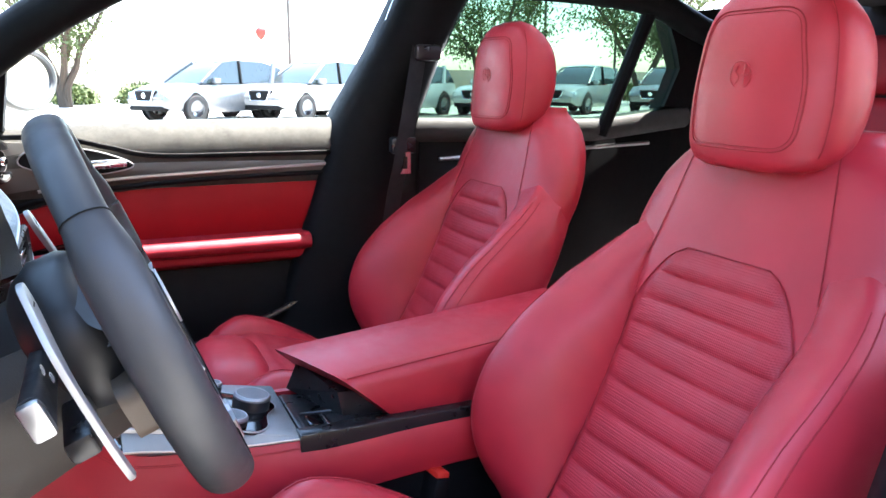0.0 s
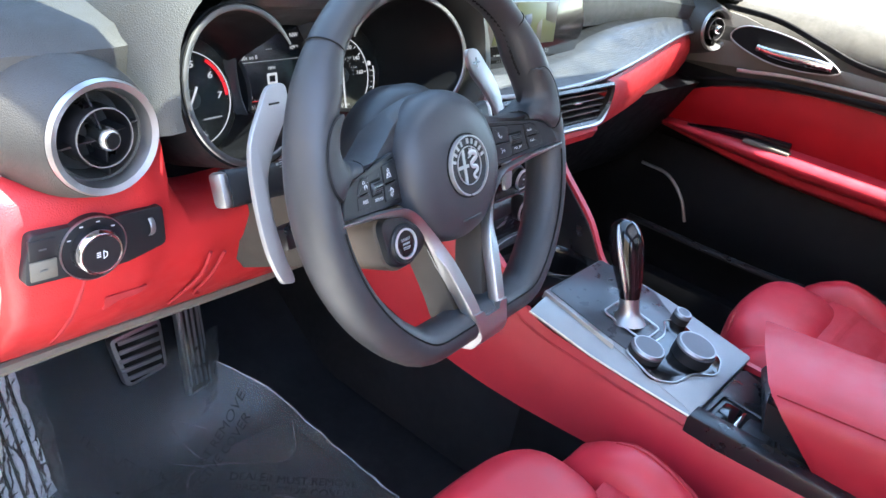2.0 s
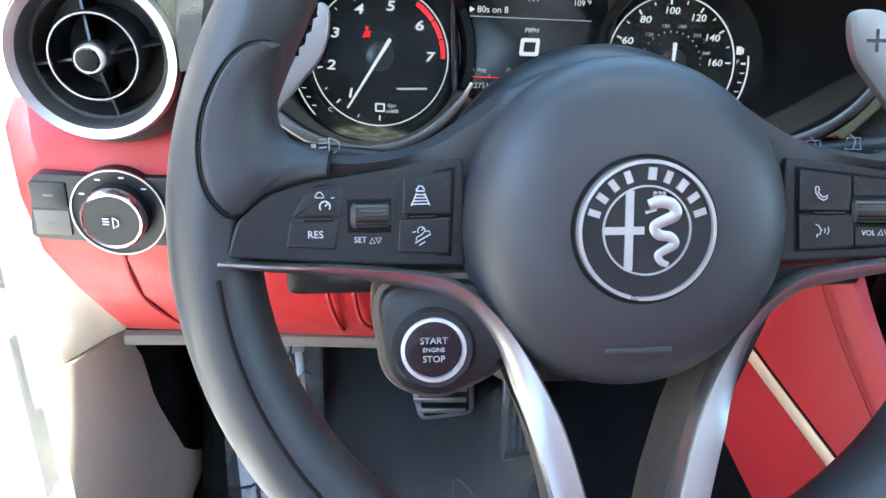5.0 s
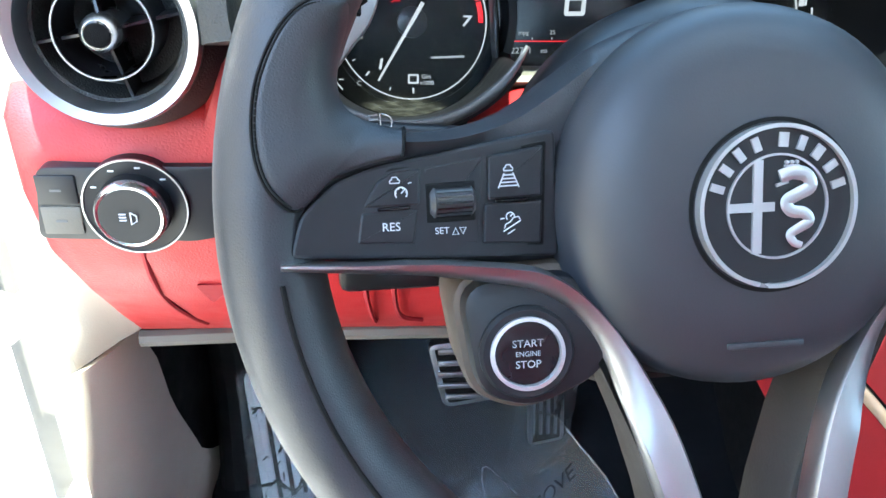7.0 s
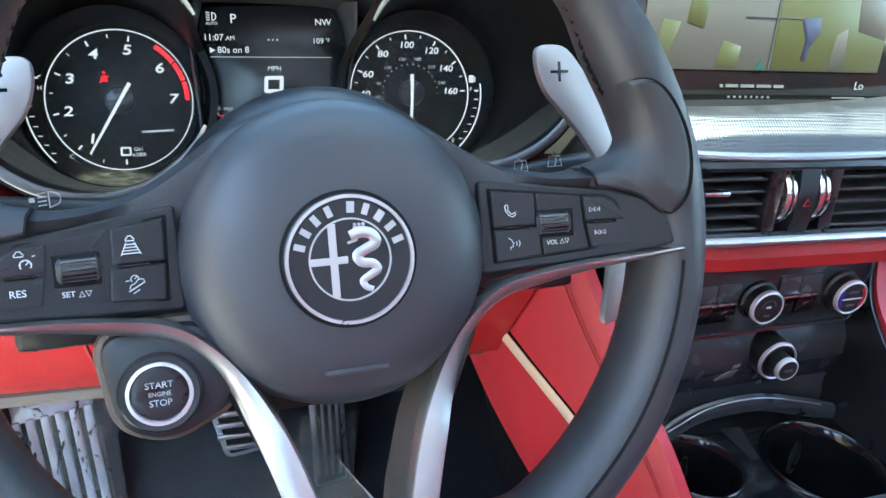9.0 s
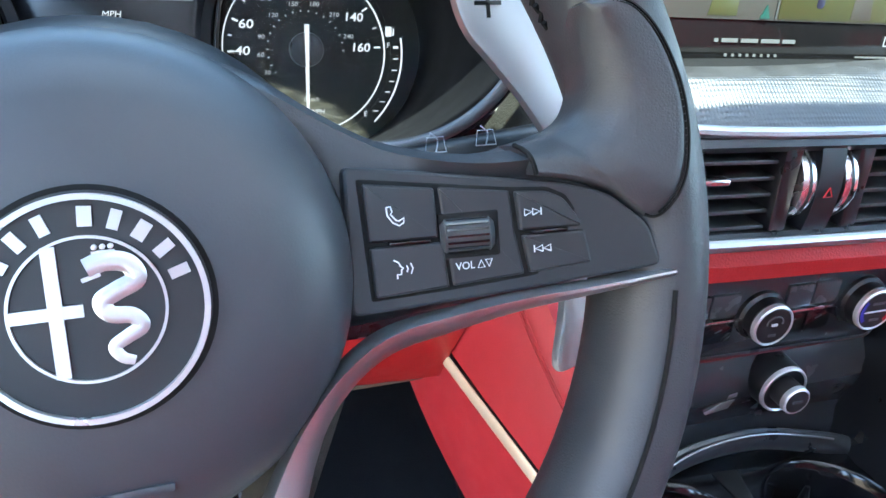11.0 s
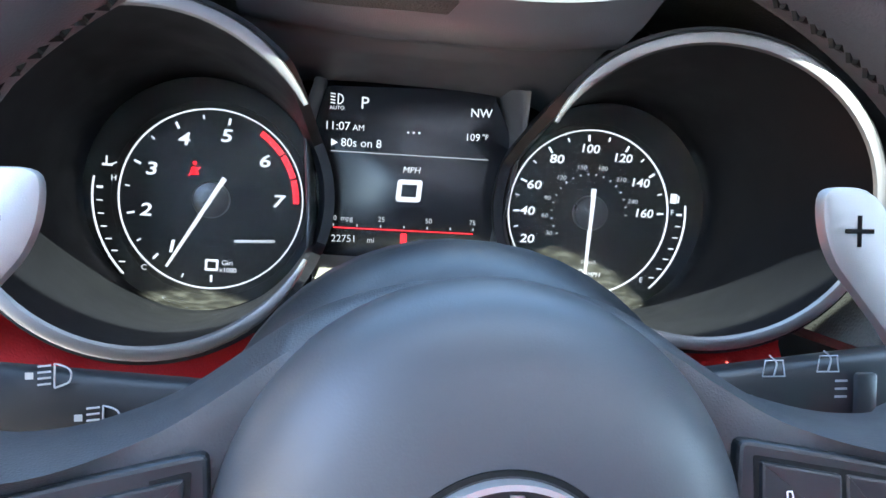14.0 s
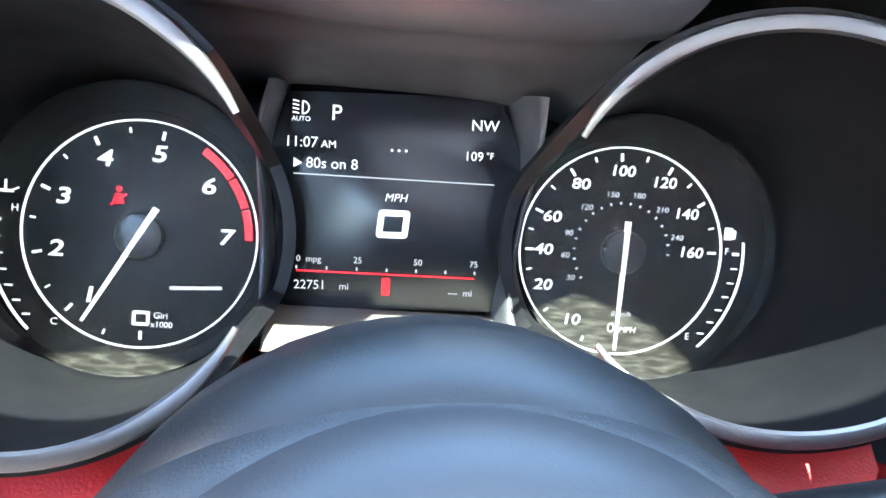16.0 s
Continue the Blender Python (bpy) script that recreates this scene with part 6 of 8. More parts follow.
part("silver_strip", tube(curve([(-0.152, -0.0275, 0.006), (-0.06, -0.0275, 0.008), (0.06, -0.0275, 0.008), (0.134, -0.0275, 0.006), (0.160, -0.006, 0.004), (0.168, 0.020, 0.002)], 8), 0.0038, 10), M_silver, vents, "satin silver strip under the vents")
part("cavity", prism(inset(outl, 0.004), -0.05, -0.035, 0.001), M_gloss, vents)
for x0, x1 in ((-0.146, -0.066), (-0.002, 0.140)):
    for k in range(5):
        y = -0.020 + k * 0.0098
        part("slat", box(x0, x1 + 0.016 * k / 4 * (x1 > 0.1), y - 0.0012, y + 0.0012, -0.022, 0.001, 0.0006), M_roller, vents)
    part("slat_tab", box((x0 + x1) / 2 - 0.014, (x0 + x1) / 2 + 0.008, 0.0070, 0.0110, -0.004, 0.0045, 0.0014), M_chrome, vents)
for x in (-0.0595, -0.0075):
    part("wheel_frame", prism(rounded([(x - 0.006, -0.022), (x + 0.006, -0.022), (x + 0.006, 0.031), (x - 0.006, 0.031)], 0.003), -0.02, 0.005, 0.002), M_satin, vents, "black frame of a thumb wheel")
part("hazard_panel", sheet(lambda u, v: (-0.0420 + 0.017 * u, -0.022 + 0.052 * v, 0.002 + 0.007 * math.sin(math.pi * (0.15 + 0.7 * v))), 4, 14, (0, 0, -0.02)), M_btn, vents, "black panel with the hazard switch")
for x in (-0.0485, -0.0185):
    wheel_at = Matrix.Translation((x, 0.0045, -0.014)) @ Matrix.Rotation(radians(90), 4, "Y")
    tw = part("thumb_wheel", lathe([(0.016, -0.0050), (0.0238, -0.0046), (0.0246, -0.0030), (0.0246, 0.0030), (0.0238, 0.0046), (0.016, 0.0050)], 48, m=wheel_at), M_chrome, vents, "chrome thumb wheel")
    part("wheel_band", lathe([(0.0240, -0.0012), (0.0250, -0.0008), (0.0250, 0.0008), (0.0240, 0.0012)], 48, m=wheel_at), M_satin, tw)
part("hazard_sign", tube([(-0.0365, 0.000, 0.0096), (-0.0305, 0.000, 0.0096), (-0.0335, 0.0055, 0.0096)], 0.0005, 5, True), M_redm, vents)

# ---- climate panel ----
CL = frm((0.395, 0.182, 0.866), (1, 0, 0.045), (0, 0.0, 1))
climate = thing("climate_panel", "gloss black climate panel with round silver-rimmed knobs", "control panel", CL)
part("panel", prism(rounded([(-0.115, -0.030), (0.094, -0.034), (0.104, 0.036), (-0.115, 0.034)], 0.006), -0.03, 0.0, 0.0015), M_piano, climate)
part("lower_panel", sheet(lambda u, v: (-0.115 + 0.236 * u, -0.034 - 0.096 * v, -0.010 + 0.012 * math.sin(math.pi * min(1.0, v * 1.6)) + 0.012 * v * v), 12, 20, (0, 0, -0.03)), M_piano, climate, "curved black panel below the switches", sharp=60)
for x0, x1 in ((-0.076, -0.054), (-0.053, -0.031), (0.007, 0.028), (0.029, 0.050)):
    part("button", box(x0, x1, 0.0030, 0.0200, -0.004, 0.0026, 0.0010), M_key, climate)
    part("button", box(x0, x1, -0.0185, -0.0020, -0.004, 0.0018, 0.0010), M_gloss, climate)
    part("sign", bar(((x0 + x1) / 2 - 0.003, -0.0095), ((x0 + x1) / 2 + 0.002, -0.0075), 0.0010, 0.0015, 0.0022), M_dialtop, climate)
part("panel_frame", tube([(p.x, p.y, 0.0008) for p in rounded([(-0.114, -0.029), (0.093, -0.033), (0.103, 0.035), (-0.114, 0.033)], 0.006)], 0.0010, 6, True), M_bezel, climate, "thin dark metallic frame")
for x0, x1 in ((-0.080, -0.026), (0.004, 0.055)):
    part("divider", box(x0, x1, -0.0008, 0.0014, -0.001, 0.0042, 0.0006), M_chrome, climate, "thin chrome divider")
part("red_line", box(-0.11, 0.09, -0.0345, -0.0328, -0.006, 0.0008, 0.0003), mat("dark_red_line", (0.11, 0.004, 0.008), 0.5, vary=0.0), climate, "dark red line under the panel")
for x, r in ((-0.095, 0.0152), (-0.0115, 0.0148), (0.073, 0.0154)):
    at = Matrix.Translation((x, 0, 0))
    kb = part("knob", lathe([(r + 0.0040, -0.002), (r + 0.0034, 0.003), (r + 0.0015, 0.005), (r + 0.0010, 0.012), (r - 0.0005, 0.0135)], 40, m=at), M_satin, climate, "silver-rimmed knob")
    part("knob_rim", lathe([(r + 0.0008, 0.0125), (r + 0.0005, 0.0155), (r - 0.0005, 0.0165), (r - 0.0013, 0.0160)], 48, m=at), M_ringmetal, kb, "thin silver rim")
    part("knob_face", lathe([(r - 0.0015, 0.0150), (r - 0.0020, 0.0162), (0.0001, 0.0158)], 40, m=at), M_btn, kb)
    if abs(x) > 0.05:
        part("blue_arc", arcbar(r - 0.0034, 0.0026, radians(140), radians(220), 0.0155, 0.0165, x, 0, n=16), M_blue, kb)
        part("red_arc", arcbar(r - 0.0034, 0.0026, radians(-45), radians(45), 0.0155, 0.0165, x, 0, n=16), M_redm, kb)
        part("sign", bar((x - 0.010, -0.0005), (x + 0.010, -0.0005), 0.0009, 0.0158, 0.0166), M_white, kb)
        part("sign", bar((x - 0.005, 0.0060), (x + 0.005, 0.0060), 0.0020, 0.0158, 0.0166), M_dialtop, kb)
        part("sign", bar((x - 0.004, -0.0070), (x + 0.004, -0.0070), 0.0018, 0.0158, 0.0166), M_dialtop, kb)
    else:
        part("sign", tube([(x + 0.0062 * math.cos(radians(g)), 0.003 + 0.0045 * math.sin(radians(g)), 0.0164) for g in range(-20, 201, 20)], 0.0006, 5), M_dialtop, kb)
        part("sign", bar((x - 0.0022, 0.0012), (x + 0.0022, 0.0012), 0.0018, 0.0158, 0.0166), M_white, kb)
        part("sign", bar((x - 0.003, -0.0070), (x + 0.003, -0.0070), 0.0020, 0.0158, 0.0166), M_dialtop, kb)
VOL = Matrix.Translation((0.014, -0.057, 0))
vk = part("volume_knob", lathe([(0.0195, -0.012), (0.0190, 0.010), (0.0182, 0.0150), (0.0170, 0.0165), (0.0130, 0.0150), (0.0105, 0.0140), (0.0105, 0.0280), (0.0098, 0.0295), (0.0001, 0.0300)], 48, m=VOL), M_satin, climate, "black volume knob with silver rings")
part("knob_ring", lathe([(0.0187, 0.0140), (0.0183, 0.0166), (0.0173, 0.0173), (0.0163, 0.0162)], 48, m=VOL), M_ringmetal, vk)
part("knob_ring", lathe([(0.0109, 0.0255), (0.0107, 0.0290), (0.0098, 0.0300), (0.0090, 0.0298)], 40, m=VOL), M_ringmetal, vk)
part("sign", bar((0.010, -0.057), (0.018, -0.057), 0.0020, 0.0298, 0.0306), M_dialtop, vk)
part("socket_sign", prism([(-0.036, -0.080), (-0.018, -0.0775), (-0.014, -0.070), (-0.025, -0.0715)], -0.012, 0.0034, 0.0005), M_rim, climate)
part("socket_sign", prism([(-0.021, -0.0690), (-0.013, -0.0676), (-0.013, -0.0640), (-0.020, -0.0652)], -0.012, 0.0036, 0.0005), M_rim, climate)

# ---- centre console ----
console = thing("centre_console", "centre console with red leather sides and an aluminium top plate", "console", pose(CX, -0.1, 0.36))
ic = Matrix.Translation((-CX, 0.1, -0.36))


side_top = curve([Vector(p) for p in ((0.300, -0.62, 0.700), (0.301, -0.40, 0.697), (0.304, -0.19, 0.694), (0.291, -0.05, 0.710), (0.279, 0.046, 0.732), (0.257, 0.10, 0.796), (0.231, 0.165, 0.862), (0.214, 0.19, 0.905))], 5)
side_bot = curve([Vector(p) for p in ((0.300, -0.62, 0.615), (0.298, -0.40, 0.610), (0.295, -0.19, 0.595), (0.290, -0.05, 0.585), (0.275, 0.08, 0.590), (0.245, 0.19, 0.625), (0.205, 0.30, 0.690), (0.180, 0.40, 0.760))], 5)


def across(p):
    """The same point on the passenger's side; the console narrows towards the dashboard."""
    return Vector((2 * blend(((-0.05, CX), (0.046, 0.397), (0.12, 0.383), (0.19, 0.366), (0.40, 0.366)), p.y) - p.x, p.y, p.z))


def side_panel(s):
    """Red side that rises to the dashboard; s = -1 on the driver's side."""
    rings = []
    for a, b in zip(side_top, side_bot):
        m = a * 0.5 + b * 0.5 + Vector((blend(((-0.05, -0.012), (0.12, -0.004)), a.y), 0, 0))
        q = [a + Vector((0.012, 0, 0.0)), a + Vector((0.002, 0, 0.001)), a * 0.85 + b * 0.15 + Vector((-0.005, 0, 0)), m, a * 0.15 + b * 0.85 + Vector((-0.004, 0, 0)), b, b + Vector((0.02, 0, 0.0))]
        if s > 0:
            q = [across(p) for p in q]
        rings.append(q)
    return xf(loft(rings), ic)


part("red_side", side_panel(-1), M_red, console, "red leather console side", sharp=50)
part("red_side", side_panel(1), M_red, console, "red leather console side", sharp=50)
liner = []
for a, b in zip(curve([Vector(p) for p in ((0.291, -0.05, 0.710), (0.279, 0.046, 0.732), (0.257, 0.10, 0.796), (0.231, 0.165, 0.862), (0.214, 0.19, 0.905))], 5), curve([Vector(p) for p in ((0.290, -0.05, 0.585), (0.275, 0.08, 0.590), (0.245, 0.19, 0.625), (0.205, 0.30, 0.690), (0.180, 0.40, 0.760))], 5)):
    q = [a + Vector((0.013, 0, -0.006)), a + Vector((0.017, 0, -0.006)), b + Vector((0.026, 0, 0)), b + Vector((0.0215, 0, 0))]
    liner.append([across(p) for p in q])
part("inner_liner", xf(loft(liner), ic), M_satin, console, "black inner lining of the console", sharp=50)
# a pale inlay in a dark slot, with stitched seams beside it
run = Vector((0.251, 0.120, 0.741)) - Vector((0.198, 0.282, 0.787))
out = run.normalized().cross(Vector((-0.026, 0.135, -0.172))).normalized()
out = out if out.x < 0 else -out
side = out.cross(run.normalized())


def ribbon(wide, thick, lift):
    rings = []
    for k in range(15):
        t = k / 14
        p = Vector((0.198, 0.282, 0.787)) + run * t + out * lift
        w = wide * min(1.0, 0.10 + (1 - t) * 7)
        rings.append([p - side * w - out * 0.010, p - side * w + out * thick * 0.6, p - side * w * 0.7 + out * thick, p + side * w * 0.7 + out * thick, p + side * w + out * thick * 0.6, p + side * w - out * 0.010])
    return xf(loft(rings), ic)


part("inlay_slot", ribbon(0.0080, 0.0012, 0.0), M_rubber, console)
part("metal_inlay", ribbon(0.0064, 0.0028, 0.0), M_gold, console, "pale metal inlay")
for off in (0.075, 0.095):
    part("stitched_seam", xf(tube([a.lerp(b, off) + Vector((-0.0036, 0, 0)) for a, b in zip(side_top[8:36], side_bot[8:36])], 0.0004, 6), ic), M_seam, console)
part("body", xf(box(0.306, 0.514, -0.68, 0.04, 0.40, 0.685, 0.006), ic), M_black, console)


def plate_z(y):
    return 0.700 + 0.20 * (y + 0.19)


PL = frm((0.41, -0.19, 0.700), (1, 0, 0), (0, 1, 0.20))
# plate local: x across, y forward along the slope
plate_m = Matrix.Translation((-CX, 0.1, -0.36)) @ PL
ph = part("top_plate", xf(prism(rounded([(-0.100, -0.004), (0.108, -0.004), (0.104, 0.14), (0.080, 0.255), (-0.086, 0.252), (-0.088, 0.14)], 0.006), -0.02, 0.002, 0.002), plate_m), M_plate, console, "brushed aluminium top plate")
part("shift_bezel", xf(prism(rounded([(-0.078, 0.100), (0.060, 0.100), (0.092, 0.160), (0.076, 0.2525), (0.0, 0.2525), (-0.0785, 0.2495), (-0.081, 0.15)], 0.006), -0.01, 0.004, 0.0015), plate_m), M_bezel, console, "dark grey bezel round the gear selector")
flank = []
for k in range(13):
    t = k / 12
    y = -0.192 + 0.242 * t
    top, low = Vector((0.311 + 0.012 * min(1.0, t * 2), y, plate_z(y) + 0.001)), Vector((blend(((-0.2, 0.3065), (-0.05, 0.2930), (0.05, 0.2815)), y), y, blend(((-0.2, 0.6965), (-0.05, 0.7125), (0.05, 0.7345)), y)))
    flank.append([top + Vector((0.004, 0, 0.0005)), top, top.lerp(low, 0.5) + Vector((0, 0, 0.0015)), low + Vector((0.002, 0, 0.002)), low, low + Vector((0.004, 0, -0.006)), top + Vector((0.004, 0, -0.012))])
part("plate_flank", xf(loft(flank), ic), M_plate, console, "brushed aluminium flank of the plate", sharp=25)
part("flank_edge", xf(tube([r[4] + Vector((-0.0006, 0, 0.001)) for r in flank], 0.0016, 6), ic), M_gold, console, "pale polished lower edge")
part("edge_strip", xf(prism([(-0.093, 0.128), (-0.086, 0.134), (-0.083, 0.250), (-0.091, 0.250)], -0.01, 0.005, 0.001), plate_m), M_silver, console, "polished edge strip")
part("gate", xf(prism(rounded([(-0.042, 0.110), (0.006, 0.110), (0.006, 0.175), (-0.042, 0.175)], 0.008), 0.0, 0.0075, 0.001), plate_m), M_satin, console)
part("gate_rim", xf(tube([Vector((p.x, p.y, 0.0075)) for p in rounded([(-0.044, 0.108), (0.008, 0.108), (0.008, 0.177), (-0.044, 0.177)], 0.008)], 0.0016, 6, True), plate_m), M_silver, console)
part("knob_base", xf(prism(rounded([(-0.098, 0.062), (-0.082, 0.118), (-0.045, 0.100), (0.010, 0.098), (0.045, 0.118), (0.066, 0.095), (0.052, 0.060), (0.048, 0.022), (0.006, 0.010), (-0.030, 0.034), (-0.075, 0.040)], 0.014, 5), -0.01, 0.005, 0.0015), plate_m), M_gloss, console, "gloss black base of the rotary knobs")
part("knob_base_rim", xf(tube([Vector((p.x, p.y, 0.004)) for p in rounded([(-0.098, 0.062), (-0.082, 0.118), (-0.045, 0.100), (0.010, 0.098), (0.045, 0.118), (0.066, 0.095), (0.052, 0.060), (0.048, 0.022), (0.006, 0.010), (-0.030, 0.034), (-0.075, 0.040)], 0.014, 5)], 0.0014, 6, True), plate_m), M_silver, console)
for x, y, r, h in ((0.002, 0.053, 0.0275, 0.027), (-0.064, 0.094, 0.0225, 0.019), (0.062, 0.102, 0.0120, 0.022)):
    t = plate_m @ Matrix.Translation((x, y, 0))
    kb = part("rotary_knob", lathe([(r + 0.001, 0.003), (r + 0.001, h - 0.004), (r, h - 0.001), (r - 0.0015, h)], 40, m=t), M_btn, console, "black rotary knob")
    part("knob_rim", lathe([(r + 0.0012, h - 0.006), (r + 0.0014, h - 0.003), (r - 0.001, h + 0.0004), (r - 0.003, h + 0.0004)], 40, m=t), M_rim, kb)
    part("knob_top", lathe([(r - 0.0025, h - 0.001), (r - 0.0035, h + 0.0006), (0.0001, h + 0.0002)], 40, m=t), M_dialtop, kb)
# gear selector
lever = part("gear_lever", xf(tube(curve([(0.386, -0.048, 0.733), (0.387, -0.045, 0.750), (0.389, -0.040, 0.766)], 5), 0.0150, 16, taper=[1.75, 1.6, 1.4, 1.2, 1.05, 0.98, 0.94, 0.92, 0.92, 0.94, 0.96]), ic), M_silver, console, "silver gear lever with a gloss black knob")
kp = curve([(0.388, -0.041, 0.764), (0.391, -0.033, 0.784), (0.396, -0.019, 0.813), (0.400, -0.005, 0.840), (0.402, 0.006, 0.858), (0.403, 0.010, 0.865)], 5)
kw = [v.x for v in curve([Vector((a, 0, 0)) for a in (0.62, 0.78, 1.02, 1.10, 0.76, 0.15)], 5)]
part("gear_knob", xf(tube(kp, 0.0220, 20, up=(1, 0, 0), flat=0.95, taper=kw), ic), M_gloss, lever, "gloss black gear knob")
for s in (-1, 1):
    part("knob_flank", xf(tube([p + Vector((s * 0.0212 * t, -0.002, 0)) for p, t in zip(kp[1:-3], kw[1:-3])], 0.0042, 8, taper=[0.3 + 0.7 * math.sin(math.pi * k / 21) for k in range(22)]), ic), M_silver, lever)

# cup holders before the plate
CUPS = ((0.322, 0.123, 0.038), (0.436, 0.108, 0.052))


def cup_surround():
    """The flat lacquered top with two round holes."""
    bm = bmesh.new()
    loops = [[(0.284, 0.0515), (0.508, 0.0515), (0.500, 0.178), (0.262, 0.178), (0.262, 0.110)]] + [[(x + r * math.cos(math.tau * k / 40), y + r * math.sin(math.tau * k / 40)) for k in range(40)] for x, y, r in CUPS]
    edges = []
    for l in loops:
        vs = [bm.verts.new((x, y, 0.742)) for x, y in l]
        edges += [bm.edges.new((vs[k], vs[(k + 1) % len(vs)])) for k in range(len(vs))]
    bmesh.ops.triangle_fill(bm, use_beauty=True, use_dissolve=False, edges=edges, normal=(0, 0, 1))
    return bm


part("cup_surround", xf(cup_surround(), ic), M_gloss, console, "black lacquered surround of the cup holders")
for x, y, r in CUPS:
    cup = part("cup_well", xf(lathe([(r + 0.001, -0.002), (r + 0.001, 0.002), (r - 0.001, 0.0035), (r - 0.003, 0.002), (r - 0.005, -0.012), (r - 0.007, -0.068), (0.0001, -0.070)], 48, m=Matrix.Translation((x, y, 0.742))), ic), M_gloss, console, "gloss black cup holder", sharp=60)
    for g in (70, 190, 310):
        c, d = math.cos(radians(g)), math.sin(radians(g))
        part("cup_grip", xf(tube([(x + (r - 0.006) * c, y + (r - 0.006) * d, z) for z in (0.725, 0.71, 0.69)], 0.005, 8, taper=[0.4, 1.0, 0.5]), ic), M_satin, cup)
part("cup_notch", xf(prism(rounded([(0.3695, 0.164), (0.391, 0.163), (0.382, 0.122), (0.374, 0.122)], 0.002), 0.735, 0.7432, 0.0008), ic), M_rubber, console, "black slot between the cup holders")
part("cup_arch", xf(tube(curve([(0.286, 0.150, 0.732), (0.318, 0.163, 0.748), (0.352, 0.167, 0.761), (0.402, 0.168, 0.765), (0.449, 0.167, 0.756), (0.485, 0.165, 0.747), (0.512, 0.160, 0.738)], 6), 0.0095, 12, up=(0, 1, 0), flat=0.5), ic), M_bezel, console, "dark metallic arch behind the cup holders")
# highlight on the arch's upper edge, drawn as a thin bright tube
part("arch_highlight", xf(tube(curve([(0.310, 0.156, 0.754), (0.352, 0.162, 0.7695), (0.402, 0.163, 0.7735), (0.449, 0.162, 0.7645), (0.470, 0.160, 0.760)], 6), 0.0008, 6), ic), M_rim, console, "thin bright line standing for the highlight on the arch")
part("rear_trim", xf(box(0.27, 0.55, 0.228, 0.27, 0.64, 0.90, 0.005), ic), M_satin, console)

# switch tray behind the plate
part("switch_tray", xf(prism(rounded([(0.306, -0.33), (0.41, -0.33), (0.48, -0.196), (0.306, -0.196)], 0.006), 0.66, 0.701, 0.003), ic), M_satin, console, "black switch tray")
part("tray_rim", xf(tube([Vector((p.x, p.y, 0.7025)) for p in rounded([(0.310, -0.300), (0.374, -0.280), (0.384, -0.205), (0.316, -0.203)], 0.010)], 0.0022, 6, True), ic), M_satin, console)
part("toggle", xf(box(0.322, 0.368, -0.236, -0.212, 0.697, 0.7065, 0.004), ic), M_gloss, console, "gloss black toggle switch")
part("toggle_edge", xf(box(0.326, 0.364, -0.243, -0.238, 0.701, 0.7065, 0.001), ic), M_chrome, console)
part("parking_switch", xf(box(0.322, 0.364, -0.282, -0.246, 0.697, 0.7045, 0.004), ic), M_btn, console, "black parking brake switch")
part("side_trim", xf(prism([(0.296, -0.66), (0.330, -0.66), (0.330, -0.19), (0.298, -0.19)], 0.66, 0.706, 0.006), ic), M_satin, console, "black trim rail beside the armrest")

# armrest lid
lid = thing("armrest", "red leather armrest lid on the centre console", "armrest", pose(CX, -0.45, 0.70))
il = Matrix.Translation((-CX, 0.45, -0.70))
rings = []
for k in range(22):
    t = k / 21
    z = 0.776 + 0.050 * t
    x0, x1 = 0.316 - 0.002 * t, 0.512 + 0.004 * t
    yf = lambda x, zz: -0.190 - 0.36 * max(0.0, 0.512 - x) - (z - zz) * 1.1
    ye = -0.72
    ring = []
    for x, zz in ((x0 + 0.012, 0.690), (x0 + 0.002, 0.702), (x0, z - 0.022), (x0 + 0.006, z - 0.006), (x0 + 0.022, z), ((x0 + x1) / 2, z + 0.004), (x1 - 0.022, z), (x1 - 0.006, z - 0.006), (x1, z - 0.022), (x1, 0.702), (x1 - 0.012, 0.690)):
        ring.append((x, yf(x, zz) + (ye - yf(x, zz)) * t, zz))
    rings.append(ring)
part("lid", xf(loft(rings), il), M_red, lid, "padded red leather lid", sharp=60)
for s in (0, 1):
    part("seam", xf(tube([(0.316 - 0.002 * t + 0.007 if not s else 0.512 + 0.004 * t - 0.007, -0.27 - 0.43 * t, 0.776 + 0.050 * (t * 0.9 + 0.04) - 0.0045) for t in [k / 12 for k in range(13)]], 0.0012, 6), il), M_thread, lid)
part("hinge_frame", xf(loft([[(0.345, -0.27, 0.700), (0.50, -0.215, 0.700), (0.50, -0.235, 0.745), (0.345, -0.26, 0.745)], [(0.345, -0.70, 0.690), (0.50, -0.70, 0.690), (0.50, -0.70, 0.70), (0.345, -0.70, 0.70)]]), il), M_satin, lid, "black frame under the lid")


# ---- front seats ----
BACK_HW = [(0.55, 0.185), (0.80, 0.215), (0.95, 0.242), (1.02, 0.238), (1.08, 0.212), (1.12, 0.172), (1.145, 0.130)]
CREST = [(0.50, -0.565), (0.545, -0.515), (0.63, -0.466), (0.71, -0.452), (0.79, -0.478), (0.86, -0.537), (0.92, -0.612), (0.965, -0.675), (1.01, -0.728), (1.05, -0.790)]
WING_OUT = [(0.50, 0.235), (0.58, 0.262), (0.70, 0.282), (0.82, 0.282), (0.92, 0.266), (0.99, 0.228), (1.05, 0.170)]
WING_IN = [(0.50, 0.132), (0.70, 0.136), (0.85, 0.146), (0.94, 0.158), (1.05, 0.150)]


def back_y(z):
    t = (z - 0.60) / 0.545
    return -0.505 - 0.36 * t + 0.12 * t * t


